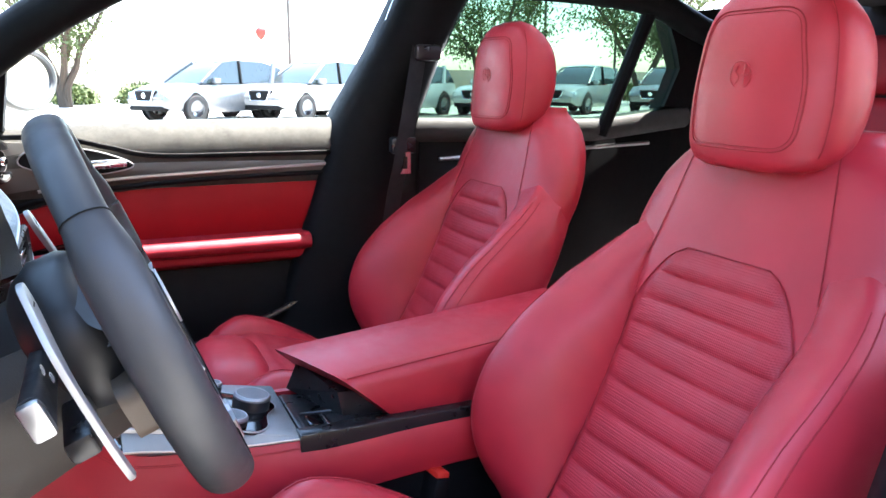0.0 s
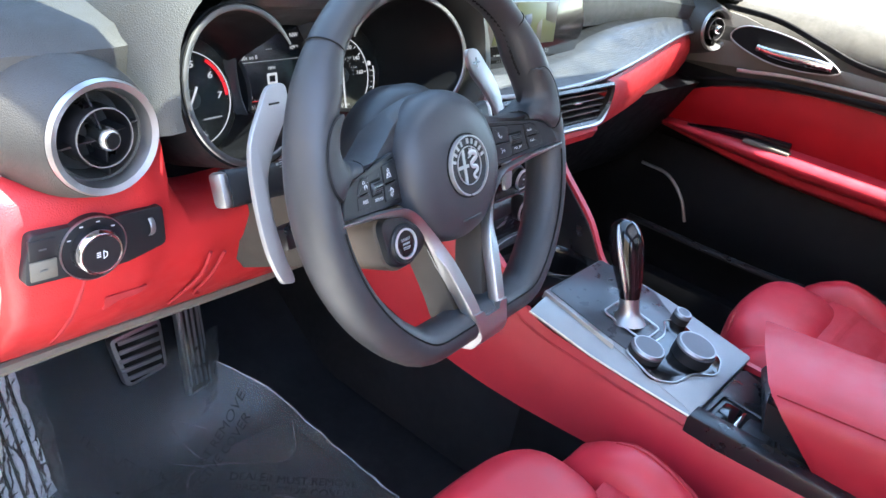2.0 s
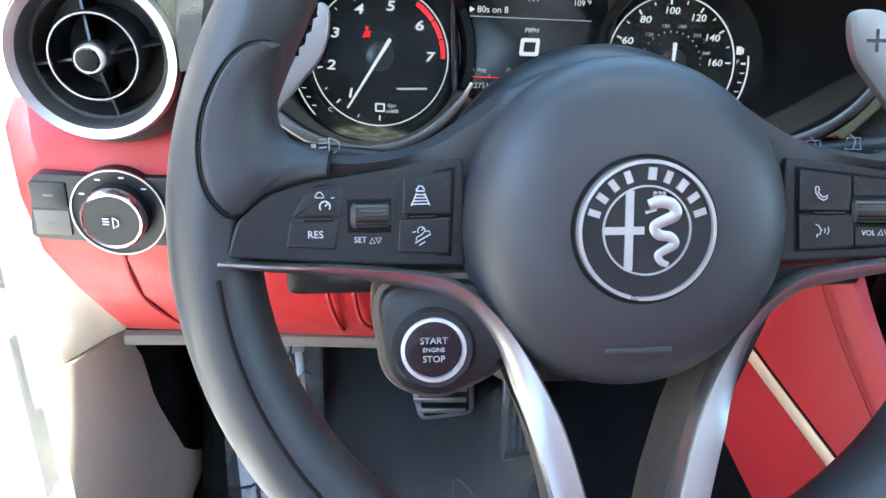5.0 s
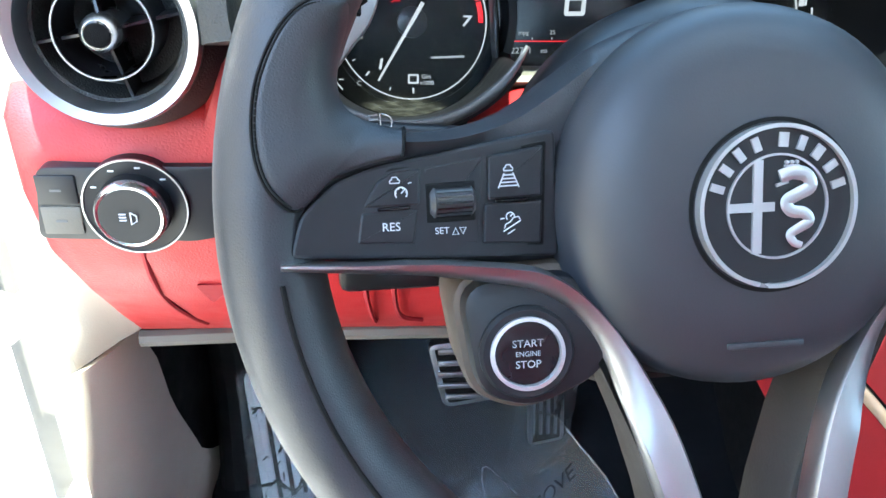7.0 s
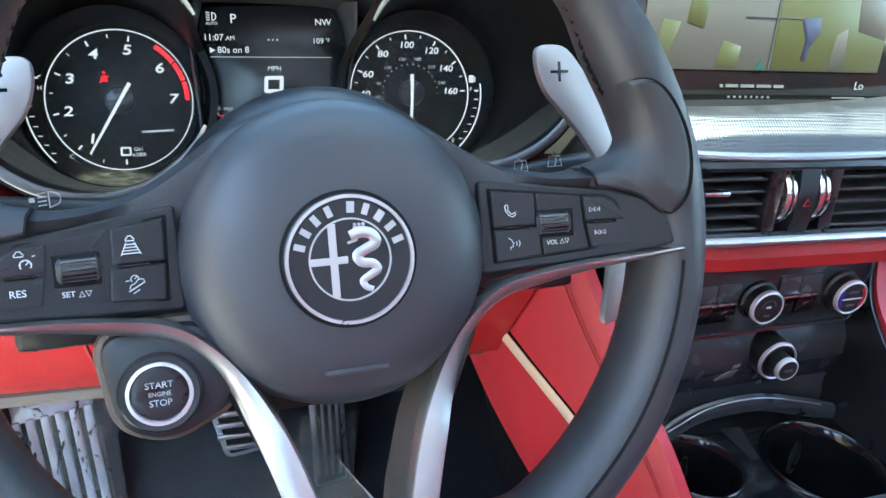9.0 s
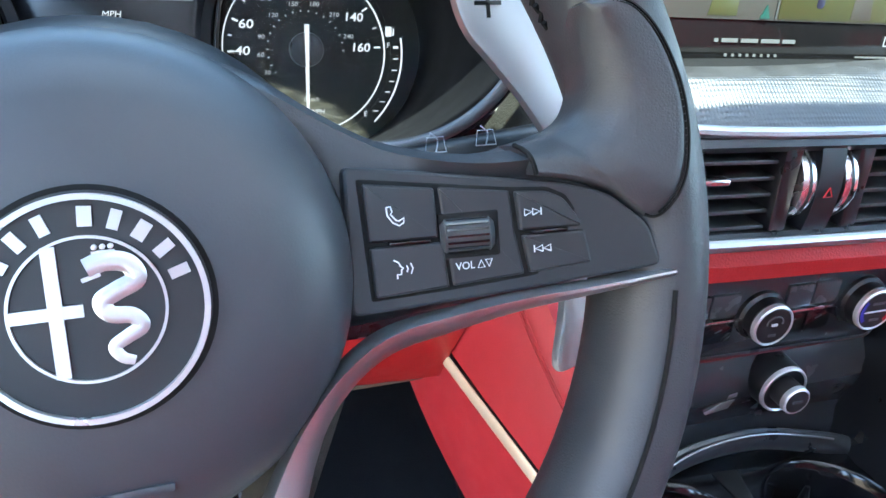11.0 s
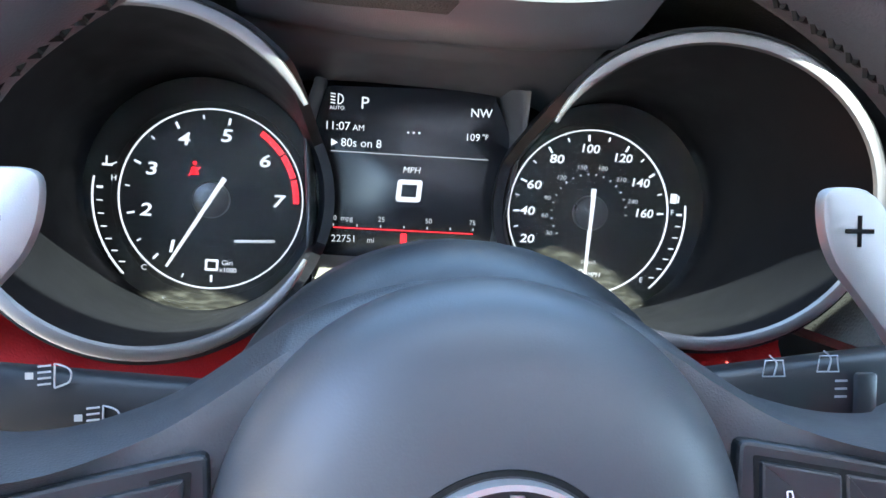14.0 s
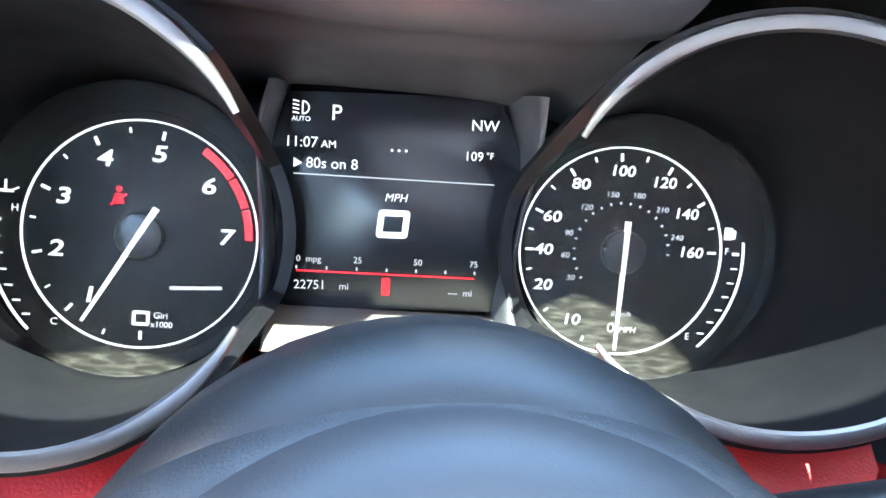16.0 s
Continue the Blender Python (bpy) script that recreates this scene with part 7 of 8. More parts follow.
def seat_section(z):
    """One level of the backrest's body, local frame: y forwards, z up."""
    hw, y = blend(BACK_HW, z), back_y(z)
    e = max(0.0, (z - 1.115) / 0.045)
    d = 0.115 * (1 - 0.55 * e * e)
    y -= 0.03 * e * e
    out = []
    for k in range(48):
        g = math.tau * k / 48
        c, s = math.cos(g), math.sin(g)
        px = abs(c) ** 0.38 * (1 if c > 0 else -1) * hw
        py = abs(s) ** 0.50 * (1 if s > 0 else -1) * d * 0.5
        out.append((px, y - d * 0.5 + py - 0.020 * (px / hw) ** 4 * (s > 0), z))
    return out


def wing_section(z, s):
    xi, xo, yc, yb = blend(WING_IN, z), blend(WING_OUT, z), blend(CREST, z), back_y(z)
    w = xo - xi
    p = max(yc - yb, 0.0)
    yb -= 0.07 * max(0.0, (z - 0.975) / 0.075) ** 2
    yc = min(yc, yb + p)
    pts = [(xi, yb - 0.05), (xi - 0.004, yb - 0.006), (xi + 0.16 * w, yb + 0.52 * p), (xi + 0.46 * w, yb + 0.90 * p), (xi + 0.76 * w, yc + 0.002), (xo - 0.07 * w, yc - 0.022 - 0.08 * p), (xo, yc - 0.060 - 0.25 * p), (xo - 0.05 * w, yb - 0.055), (xo - 0.35 * w, yb - 0.100), (xi + 0.3 * w, yb - 0.100)]
    return [Vector((s * v.x, max(v.y, back_y(z) - 0.098), z)) for v in curve([Vector((a, b, 0)) for a, b in pts], 4, True)]


def seat(name_label, cx, dy):
    st = thing("bucket_seat", name_label, "car seat", pose(cx, dy, 0), group="front seats")
    zs = [0.53 + 0.61 * k / 40 for k in range(41)]
    zs += [1.147, 1.153, 1.157, 1.159]
    part("backrest", loft([seat_section(z) for z in zs]), M_red, st, "red leather backrest", sharp=75)
    for s in (-1, 1):
        zw = [0.50 + 0.55 * k / 38 for k in range(39)]
        part("side_bolster", loft([wing_section(z, s) for z in zw]), M_red, st, "deep red leather side bolster", sharp=75)
        for off, r in ((19, 0.0010), (17, 0.0008)):
            part("bolster_seam", tube([wing_section(z, s)[off] + Vector((s * 0.0003, 0.0004, 0)) for z in zw[2:-5]], r, 6), M_thread, st)

    # ribbed middle panel, narrow at the top
    def halfw(z):
        if z > 0.90:
            q = (z - 0.90) / 0.088
            return 0.146 - 0.052 * q ** 1.2 - 0.020 * q ** 8
        return 0.146 - 0.020 * ((0.90 - z) / 0.32)

    def surf(x, z):
        q = abs(x) / blend(BACK_HW, z)
        return Vector((x, back_y(z) - 0.020 * q ** 4, z))

    def panel(u, v):
        z = 0.60 + 0.388 * v
        x = halfw(z) * (2 * u - 1)
        p = surf(x, z)
        ph = v * 10.0 + 0.15 * noise.noise(Vector((x * 5, v * 3, cx)))
        rib = abs(math.sin(math.pi * ph)) ** 0.42
        edge = min(1.0, min(u, 1 - u) * 14, (1 - v) * 20)
        sag = 0.004 * noise.noise(Vector((x * 9, z * 14, cx * 7)))
        p.y += 0.003 * edge + (0.0058 + sag * 0.7) * rib * edge - 0.001
        return p
    part("centre_panel", sheet(panel, 28, 126, (0, -0.02, 0)), M_redperf, st, "perforated ribbed red centre panel", sharp=80)

    def line(fn, k=40, r=0.0009):
        return tube([fn(i / k) for i in range(k + 1)], r, 6)
    for s in (-1, 1):
        part("panel_seam", line(lambda q: surf(s * halfw(0.60 + 0.388 * q) * 1.01, 0.60 + 0.388 * q) + Vector((0, 0.0006, 0))), M_thread, st)
        part("shoulder_seam", line(lambda q: surf(s * (0.152 - 0.034 * q), 0.965 + 0.165 * q) + Vector((0, 0.0004, 0)), 24, 0.0008), M_thread, st)
        part("shoulder_seam", line(lambda q: surf(s * (0.198 - 0.046 * q), 1.00 - 0.035 * q) + Vector((0, 0.0004, 0)), 12, 0.0008), M_thread, st)
    part("panel_seam", line(lambda q: surf(0.074 * (2 * q - 1), 0.989) + Vector((0, 0.001, 0))), M_thread, st)

    # cushion: hollow middle, rounded thigh pad and two bolsters
    def cush(u, v):
        x = -0.150 + 0.300 * u
        y = -0.62 + 0.46 * v
        z = 0.655 - 0.30 * max(0.0, -0.20 - y) - 0.006 * (1 - abs(2 * u - 1) ** 3)
        ph = abs(math.sin(math.pi * v * 8))
        return (x, y, z + 0.006 * ph ** 0.5 * (1 - abs(2 * u - 1) ** 6))
    part("cushion", sheet(cush, 20, 70, (0, 0, -0.12)), M_redperf, st, "ribbed perforated red cushion", sharp=70)
    rings = []
    for k in range(25):
        t = 2 * k / 24 - 1
        e = max(0.02, (1 - abs(t) ** 3.6)) ** 0.34
        ring = []
        for a in range(28):
            g = math.tau * a / 28
            c, q = math.cos(g), math.sin(g)
            py = abs(c) ** 0.72 * (1 if c > 0 else -1) * 0.078 * e
            pz = abs(q) ** 0.72 * (1 if q > 0 else -1) * 0.072 * e
            ring.append((0.146 * t, -0.118 + py - 0.010 * t * t, 0.610 + pz + 0.10 * py * (q > 0)))
        rings.append(ring)
    part("thigh_pad", loft(rings), M_red, st, "rounded red leather thigh pad", sharp=80)
    for dx in (0.0, 0.010):
        part("thigh_seam", tube([(0.128 * (k / 12 - 1) , -0.118 + (0.062 - dx) * 1.0 - 0.01 * (k / 12 - 1) ** 2, 0.6685 + dx * 0.72 - 0.030 * abs(k / 12 - 1) ** 5) for k in range(25)], 0.0010, 6), M_thread, st)
    for s in (-1, 1):
        rings = []
        for k in range(29):
            t = k / 28
            y = -0.64 + 0.555 * t
            e = max(0.0, (t - 0.70) / 0.30)
            sc = math.sqrt(max(0.0, 1 - e ** 2.4)) * 0.97 + 0.03
            d = max(0.0, -0.17 - y)
            drop = min(0.17, 0.35 * d + 0.9 * d * d)
            ring = []
            for a in range(22):
                g = math.tau * a / 22
                cc, ss = math.cos(g), math.sin(g)
                px = abs(cc) ** 0.75 * (1 if cc > 0 else -1) * 0.046 * (0.6 + 0.4 * sc)
                pz = abs(ss) ** 0.75 * (1 if ss > 0 else -1) * (0.085 if ss < 0 else 0.092) * sc
                ring.append((s * (0.192 - 0.006 * e) + px - s * 0.10 * max(0.0, pz) * 0.4, y, 0.606 - 0.008 * e + pz - drop))
            rings.append(ring)
        part("cushion_bolster", loft(rings), M_red, st, "rounded red cushion bolster", sharp=80)
        part("bolster_piping", tube([Vector(r[5]) + Vector((0, 0, 0.0004)) for r in rings[2:-3]], 0.0012, 6), M_thread, st)
        part("bolster_piping", tube([Vector(r[4]) + Vector((0, 0, 0.0003)) for r in rings[2:-3]], 0.0008, 6), M_thread, st)
    part("seat_base", box(-0.20, 0.20, -0.60, -0.14, 0.40, 0.58, 0.02), M_black, st, "black seat base")

    # headrest
    HB, HH, HY = 1.108, 0.232, -0.734

    def head_w(t):
        return 0.126 - 0.024 * t * t - 0.014 * max(0.0, 1 - t / 0.4) ** 1.6

    rings = []
    for k in range(33):
        t = k / 32
        w = head_w(t)
        d0, d1 = 0.047, 0.026 + 0.058 * math.sin(math.pi * min(1.0, 0.10 + 0.84 * t)) ** 0.9
        cap = 1.0
        if t > 0.62:
            cap = max(0.0, 1 - ((t - 0.62) / 0.38) ** 2.6) ** 0.5 * 0.97 + 0.03
        if t < 0.16:
            cap = max(0.0, 1 - ((0.16 - t) / 0.16) ** 2.2) ** 0.5 * 0.30 + 0.70
        ring = []
        for a in range(40):
            g = math.tau * a / 40
            cc, ss = math.cos(g), math.sin(g)
            px = abs(cc) ** 0.50 * (1 if cc > 0 else -1) * w * (0.35 + 0.65 * cap if t > 0.5 else cap)
            py = abs(ss) ** 0.60 * (1 if ss > 0 else -1) * (d0 if ss > 0 else d1) * cap
            if ss > 0:
                py -= 0.018 * (px / w) ** 2
            ring.append((px, HY - 0.02 * t + py, HB + HH * t))
        rings.append(ring)
    hr = part("headrest", loft(rings), M_red, st, "red leather headrest", sharp=80)
    for a in (3, 17):
        part("side_seam", tube([Vector(r[a]) + Vector((0, 0.0003, 0)) for r in rings[3:-3]], 0.0008, 6), M_thread, hr)
    fp = rounded([(-0.086, HB + 0.026), (0.086, HB + 0.026), (0.093, HB + 0.10), (0.072, HB + 0.198), (-0.072, HB + 0.198), (-0.093, HB + 0.10)], 0.030, 8)

    def hy(x, z):
        """The front face of the headrest."""
        t = (z - HB) / HH
        cap = 1.0
        if t > 0.62:
            cap = max(0.0, 1 - ((t - 0.62) / 0.38) ** 2.6) ** 0.5 * 0.97 + 0.03
        if t < 0.16:
            cap = max(0.0, 1 - ((0.16 - t) / 0.16) ** 2.2) ** 0.5 * 0.30 + 0.70
        w = head_w(t)
        q = min(0.999, abs(x) / (w * (0.35 + 0.65 * cap if t > 0.5 else cap)))
        return HY - 0.02 * t + 0.047 * (1 - q ** 4) ** 0.3 * cap - 0.018 * (x / w) ** 2

    for d, r in ((0.0, 0.0011), (0.0045, 0.0006)):
        o = inset(fp, d)
        ring = []
        for i, p in enumerate(o):
            nx = o[(i + 1) % len(o)]
            for j in range(4):
                e = Vector((p.x + (nx.x - p.x) * j / 4, p.y + (nx.y - p.y) * j / 4))
                ring.append((e.x, hy(e.x, e.y) + 0.0002, e.y))
        part("headrest_seam", tube(ring, r, 6, True), M_thread, hr)
    by, bz = hy(0, 1.225) + 0.0004, 1.226
    part("embossed_badge", merge(tube([(0.017 * math.cos(math.tau * k / 24), by, bz + 0.017 * math.sin(math.tau * k / 24)) for k in range(24)], 0.0008, 6, True),
                                 tube([(-0.006, by, bz - 0.013), (-0.006, by, bz + 0.013)], 0.0010, 6), tube([(-0.013, by, bz), (-0.001, by, bz)], 0.0010, 6), tube(curve([(0.003, by, bz + 0.011), (0.008, by, bz + 0.004), (0.003, by, bz - 0.003), (0.008, by, bz - 0.011)], 5), 0.0011, 6)), M_red, hr, "embossed round badge")
    for s in (-1, 1):
        part("headrest_post", tube([(s * 0.055, HY - 0.01, 1.10), (s * 0.055, HY - 0.01, 1.14)], 0.007, 10), M_chrome, st)
    return st


seat("driver's seat of bright red leather with a ribbed perforated centre", 0.015, 0.0)
seat("passenger seat of red leather, lying partly in shade", 0.805, -0.05)


# rear bench, dark in the shade
bench = thing("rear_seat", "red leather rear bench in deep shade", "car seat", pose(CX, -1.3, 0.36))
part("seat_cushion", box(-0.56, 0.56, -0.35, 0.18, 0.05, 0.30, 0.05, 4), M_red, bench)
part("seat_back", xf(box(-0.56, 0.56, -0.06, 0.06, 0.0, 0.62, 0.05, 4), pose(0, -0.42, 0.22, 18, 0, 0)), M_red, bench)
for s in (-1, 1):
    part("headrest", xf(box(-0.12, 0.12, -0.05, 0.05, -0.08, 0.08, 0.04, 4), pose(s * 0.36, -0.62, 0.90, 12, 0, 0)), M_red, bench)

# ---- belts ----
bk = thing("belt_buckle", "black seat belt buckle with a red release button", "seat belt", pose(0.292, -0.385, 0.500, 12, 0, 8))
part("body", box(-0.024, 0.024, -0.014, 0.014, 0.0, 0.105, 0.005), M_black, bk)
part("release_button", box(-0.020, 0.020, -0.012, 0.012, 0.098, 0.113, 0.003), M_buckle, bk, "red release button")
part("strap", box(-0.016, 0.016, -0.005, 0.005, -0.14, 0.02, 0.002), M_belt, bk)
belt = thing("seat_belt", "black passenger seat belt hanging at the middle pillar", "seat belt", pose(1.10, -0.65, 0.6))
bp = curve([(-0.005, -0.075, 0.80), (-0.012, -0.055, 0.68), (-0.048, 0.005, 0.43), (-0.03, 0.022, 0.32), (-0.01, 0.05, 0.10), (0.03, 0.08, -0.15)], 8)
part("webbing", tube(bp, 0.024, 8, up=(1, 0.3, 0), flat=0.08), M_belt, belt, "black belt webbing")
part("guide", box(-0.03, 0.03, -0.11, -0.04, 0.66, 0.70, 0.01), M_satin, belt)
part("sleeve", box(-0.045, -0.015, -0.035, 0.03, 0.435, 0.475, 0.006), M_satin, belt)
part("tongue", merge(box(-0.047, -0.043, -0.018, 0.016, 0.385, 0.440, 0.001)), M_chrome, belt, "chrome belt tongue")
part("tongue_slot", box(-0.0485, -0.0465, -0.009, 0.007, 0.398, 0.428, 0.0005), M_gloss, belt)

# ---- pedals and footwell ----
PB = frm((-0.030, 0.500, 0.532), (1, 0.04, 0.0), (0, 0.16, 1))
brake = thing("brake_pedal", "aluminium brake pedal with black rubber ribs", "pedal", PB)
bo = rounded([(-0.046, 0.040), (0.040, 0.048), (0.046, -0.038), (-0.024, -0.048)], 0.012)
part("metal_pad", prism(bo, -0.012, 0.0, 0.003), M_silver, brake)
part("rubber_inset", prism(inset(bo, 0.007), -0.004, 0.0015, 0.001), M_rubber, brake)
for k in range(5):
    y = -0.030 + k * 0.0155
    part("rib", box(-0.033 + 0.010 * (k < 1), 0.034, y - 0.0035, y + 0.0035, -0.002, 0.0045, 0.0015), M_brush, brake)
part("arm", tube(curve([(0.0, 0.0, -0.012), (0.005, 0.05, -0.03), (0.01, 0.20, -0.02)], 5), 0.012, 10), M_satin, brake)
PA = frm((0.072, 0.525, 0.520), (1, 0.0, 0.0), (0.04, 0.22, 1))
accel = thing("accelerator_pedal", "tall ribbed aluminium accelerator pedal", "pedal", PA)
ao = rounded([(-0.024, 0.105), (0.020, 0.110), (0.034, -0.105), (-0.012, -0.115)], 0.008)
part("metal_pad", prism(ao, -0.012, 0.0, 0.003), M_silver, accel)
part("rubber_inset", prism(inset(ao, 0.006), -0.004, 0.0015, 0.001), M_rubber, accel)
for k in range(4):
    x = -0.012 + k * 0.0095
    part("rib", xf(box(x - 0.0022, x + 0.0022, -0.095, 0.092, -0.002, 0.004, 0.0012), Matrix.Rotation(radians(2.5), 4, "Z")), M_brush, accel)
def bag(u, v):
    x = -0.030 + 0.075 * u
    y = -0.150 + 0.150 * v
    return (x - 0.012 * (1 - v), y, 0.010 + 0.010 * math.sin(math.pi * u) + 0.006 * noise.noise(Vector((x * 50, y * 40, 6))))


bag_skin = part("plastic_bag", sheet(bag, 24, 40, (0, 0, 0.0006)), film("clear_plastic_bag", crease=0.4, ior=1.3, haze_amount=0.02), accel, "clear plastic bag round the pedal's foot")
bag_skin.visible_shadow = False
PF = frm((-0.232, 0.480, 0.478), (1, 0.25, 0.0), (0.03, 0.30, 1))
rest = thing("footrest", "ribbed aluminium footrest wrapped in clear plastic", "footrest", PF)
ro = rounded([(-0.055, 0.115), (0.040, 0.115), (0.052, -0.115), (-0.046, -0.118)], 0.012)
part("metal_pad", prism(ro, -0.015, 0.0, 0.003), M_rest, rest)
for k in range(6):
    x = -0.038 + k * 0.0150
    part("rib", xf(box(x - 0.0045, x + 0.0045, -0.098, 0.098, -0.003, 0.004, 0.002), Matrix.Rotation(radians(2.5), 4, "Z")), M_rest, rest)
    part("groove", xf(box(x + 0.0050, x + 0.0100, -0.095, 0.095, -0.001, 0.0008, 0.0002), Matrix.Rotation(radians(2.5), 4, "Z")), M_rubber, rest)


M_film = film("clear_plastic_film", crease=0.30, ior=1.18, haze_amount=0.028)
M_wrap = film("clear_plastic_wrap", crease=0.30, ior=1.36, haze_amount=0.04)


def wrap(u, v):
    x = -0.062 + 0.122 * u
    y = -0.125 + 0.248 * v
    fold = (1 - min(1.0, abs(noise.noise(Vector((x * 34, y * 16, 3))) * 2.4))) ** 3
    fine = (1 - min(1.0, abs(noise.noise(Vector((x * 90 + 5, y * 50, 8))) * 2.4))) ** 3
    return (x, y, 0.0072 + 0.0042 * fold + 0.0018 * fine + 0.0010 * noise.noise(Vector((x * 160, y * 90, 8))))


w = part("plastic_wrap", sheet(wrap, 70, 120, (0, 0, 0.0006)), M_wrap, rest, "crinkled clear plastic wrap")
w.visible_shadow = False

mat_m = pose(-0.02, 0.18, 0.366)
mat_thing = thing("floor_mat_film", "clear plastic protective film with black print over the driver's floor mat", "floor mat", mat_m)
part("mat", prism(rounded([(-0.25, -0.32), (0.20, -0.32), (0.20, 0.22), (-0.25, 0.22)], 0.04), -0.006, 0.004, 0.003), M_carpet, mat_thing, "black floor mat")


FILM_EDGE = [(-0.33, 0.215), (-0.023, 0.208), (0.12, 0.186), (0.20, 0.150), (0.25, 0.115), (0.30, 0.085), (0.36, 0.060), (0.50, 0.050)]
FILM_LIFT = [(-0.33, 0.0), (-0.023, 0.004), (0.06, 0.018), (0.12, 0.038), (0.20, 0.085), (0.25, 0.110), (0.30, 0.095), (0.36, 0.055), (0.50, 0.02)]


def sheet_film(u, v):
    """Film on the mat: its inner edge climbs beside the accelerator."""
    y = -0.31 + 0.78 * v
    x = -0.245 + (blend(FILM_EDGE, y) + 0.245) * u
    crease = (1 - min(1.0, abs(noise.noise(Vector((x * 7, y * 7, 5))) * 2.2))) ** 5
    fine = (1 - min(1.0, abs(noise.noise(Vector((x * 15 + 3, y * 11, 2))) * 2.2))) ** 6
    up = blend(FILM_LIFT, y) * max(0.0, (u - 0.45) / 0.55) ** 2.2
    return (x + 0.004 * noise.noise(Vector((0, y * 26, 9))) * u, y, 0.008 + up + 0.0025 * (noise.noise(Vector((x * 14, y * 14, 0))) + 0.6) + 0.0030 * crease + 0.0022 * fine + 0.30 * max(0.0, (y - 0.24) / 0.43) ** 1.2)


w = part("film", sheet(sheet_film, 90, 130, (0, 0, 0.0006)), M_film, mat_thing, "clear protective film")
w.visible_shadow = False
M_edge = film("creased_plastic_film", crease=0.5, ior=1.6, haze_amount=0.12)
ridge = [Vector(sheet_film(1.0, k / 120)) for k in range(8, 92)]
w = part("film_edge", tube(ridge, 0.0022, 6, taper=[0.45 + 0.9 * abs(noise.noise(Vector((k * 0.37, 2, 7)))) for k in range(len(ridge))]), M_edge, mat_thing, "folded edge of the protective film")
w.visible_shadow = False
for a, b, c in ((0.60, 0.52, 0.97), (0.70, 0.80, 0.62), (0.45, 0.66, 0.86)):
    fold = [Vector(sheet_film(b + (c - b) * k / 30, a + 0.05 * math.sin(k * 0.21))) + Vector((0, 0, 0.001)) for k in range(31)]
    w = part("film_crease", tube(fold, 0.0013, 5, taper=[0.2 + abs(noise.noise(Vector((k * 0.5, a * 9, 1)))) * 1.6 for k in range(31)]), M_edge, mat_thing, "raised crease of the protective film")
    w.visible_shadow = False
M_ink = mat("black_ink", (0.004, 0.004, 0.004), 0.6, vary=0.0)
for x, y, t in ((0.02, 0.200, -58), (-0.07, 0.270, -130), (0.105, 0.085, -120), (-0.16, 0.09, -135), (-0.10, 0.02, -65), (0.03, -0.08, -72)):
    for k, s in enumerate(("DEALER MUST REMOVE", "PROTECTIVE COVER")):
        d = Matrix.Rotation(radians(t + 75), 3, "Z") @ Vector((0, -0.020 * k, 0))
        ink = lettering(s, 0.0185, x + d.x, y + d.y, 0.0, M_ink, mat_thing, turn=t + 75)
        for v in ink.data.vertices:
            v.co.z = sheet_film((v.co.x + 0.245) / (blend(FILM_EDGE, v.co.y) + 0.245), (v.co.y + 0.31) / 0.78)[2] + 0.0022
# black wiring behind the knee panel edge
tagged(part("wiring_trim", tube(curve([(-0.31, 0.40, 0.80), (-0.30, 0.46, 0.66), (-0.305, 0.50, 0.52), (-0.30, 0.46, 0.40)], 6), 0.022, 10), M_rubber), "black cloth-wrapped wiring beside the footrest", "wiring")


# ---- door mirror on the passenger side ----
mirror = thing("door_mirror", "silver-grey passenger door mirror", "door mirror", pose(1.42, 0.19, 1.200, 0, 0, -34))
ml = []
for k in range(9):
    t = k / 8
    s = math.sqrt(max(0.0, 1 - (t * 0.96) ** 2))
    ml.append([((0.115 * math.cos(g) * (1 if math.cos(g) > 0 else 0.95)) * s, 0.11 * t, 0.075 * math.sin(g) * s + 0.01) for g in (math.tau * a / 24 for a in range(24))])
part("shell", loft(ml), mat("silver_paint", (0.13, 0.13, 0.135), 0.3, 0.6, coat=0.5, vary=0.03), mirror)
part("mirror_glass", xf(lathe([(0.0001, 0.0), (0.068, 0.0), (0.070, 0.003)], 32), pose(0, -0.003, 0.01, 90, 0, 0) @ Matrix.Diagonal((1.5, 0.95, 1, 1))), mat("mirror_silver", (0.85, 0.87, 0.88), 0.02, 1.0, vary=0.0), mirror)
part("glass_rim", tube([(0.104 * math.cos(g), -0.003, 0.068 * math.sin(g) + 0.01) for g in (math.tau * a / 32 for a in range(32))], 0.010, 8, True), M_grey, mirror, "grey rim of the mirror glass")
part("foot", box(-0.20, -0.05, 0.02, 0.07, -0.085, -0.045, 0.01), M_black, mirror)


# ---- outside: ground, parked cars, trees, walls ----
# unseen wall, added to hold back sky light through the driver's door
tagged(part("wall_sky_block", box(-7.3, -7.0, -22, 16, 0, 4.6, 0.02), mat("tan_stucco", (0.40, 0.29, 0.19), 0.9, grain=0.6, grain_scale=40, vary=0.10, vary_scale=0.8)), "unseen plain tan wall added to cut sky light on the driver's side", "wall", kind="structure")

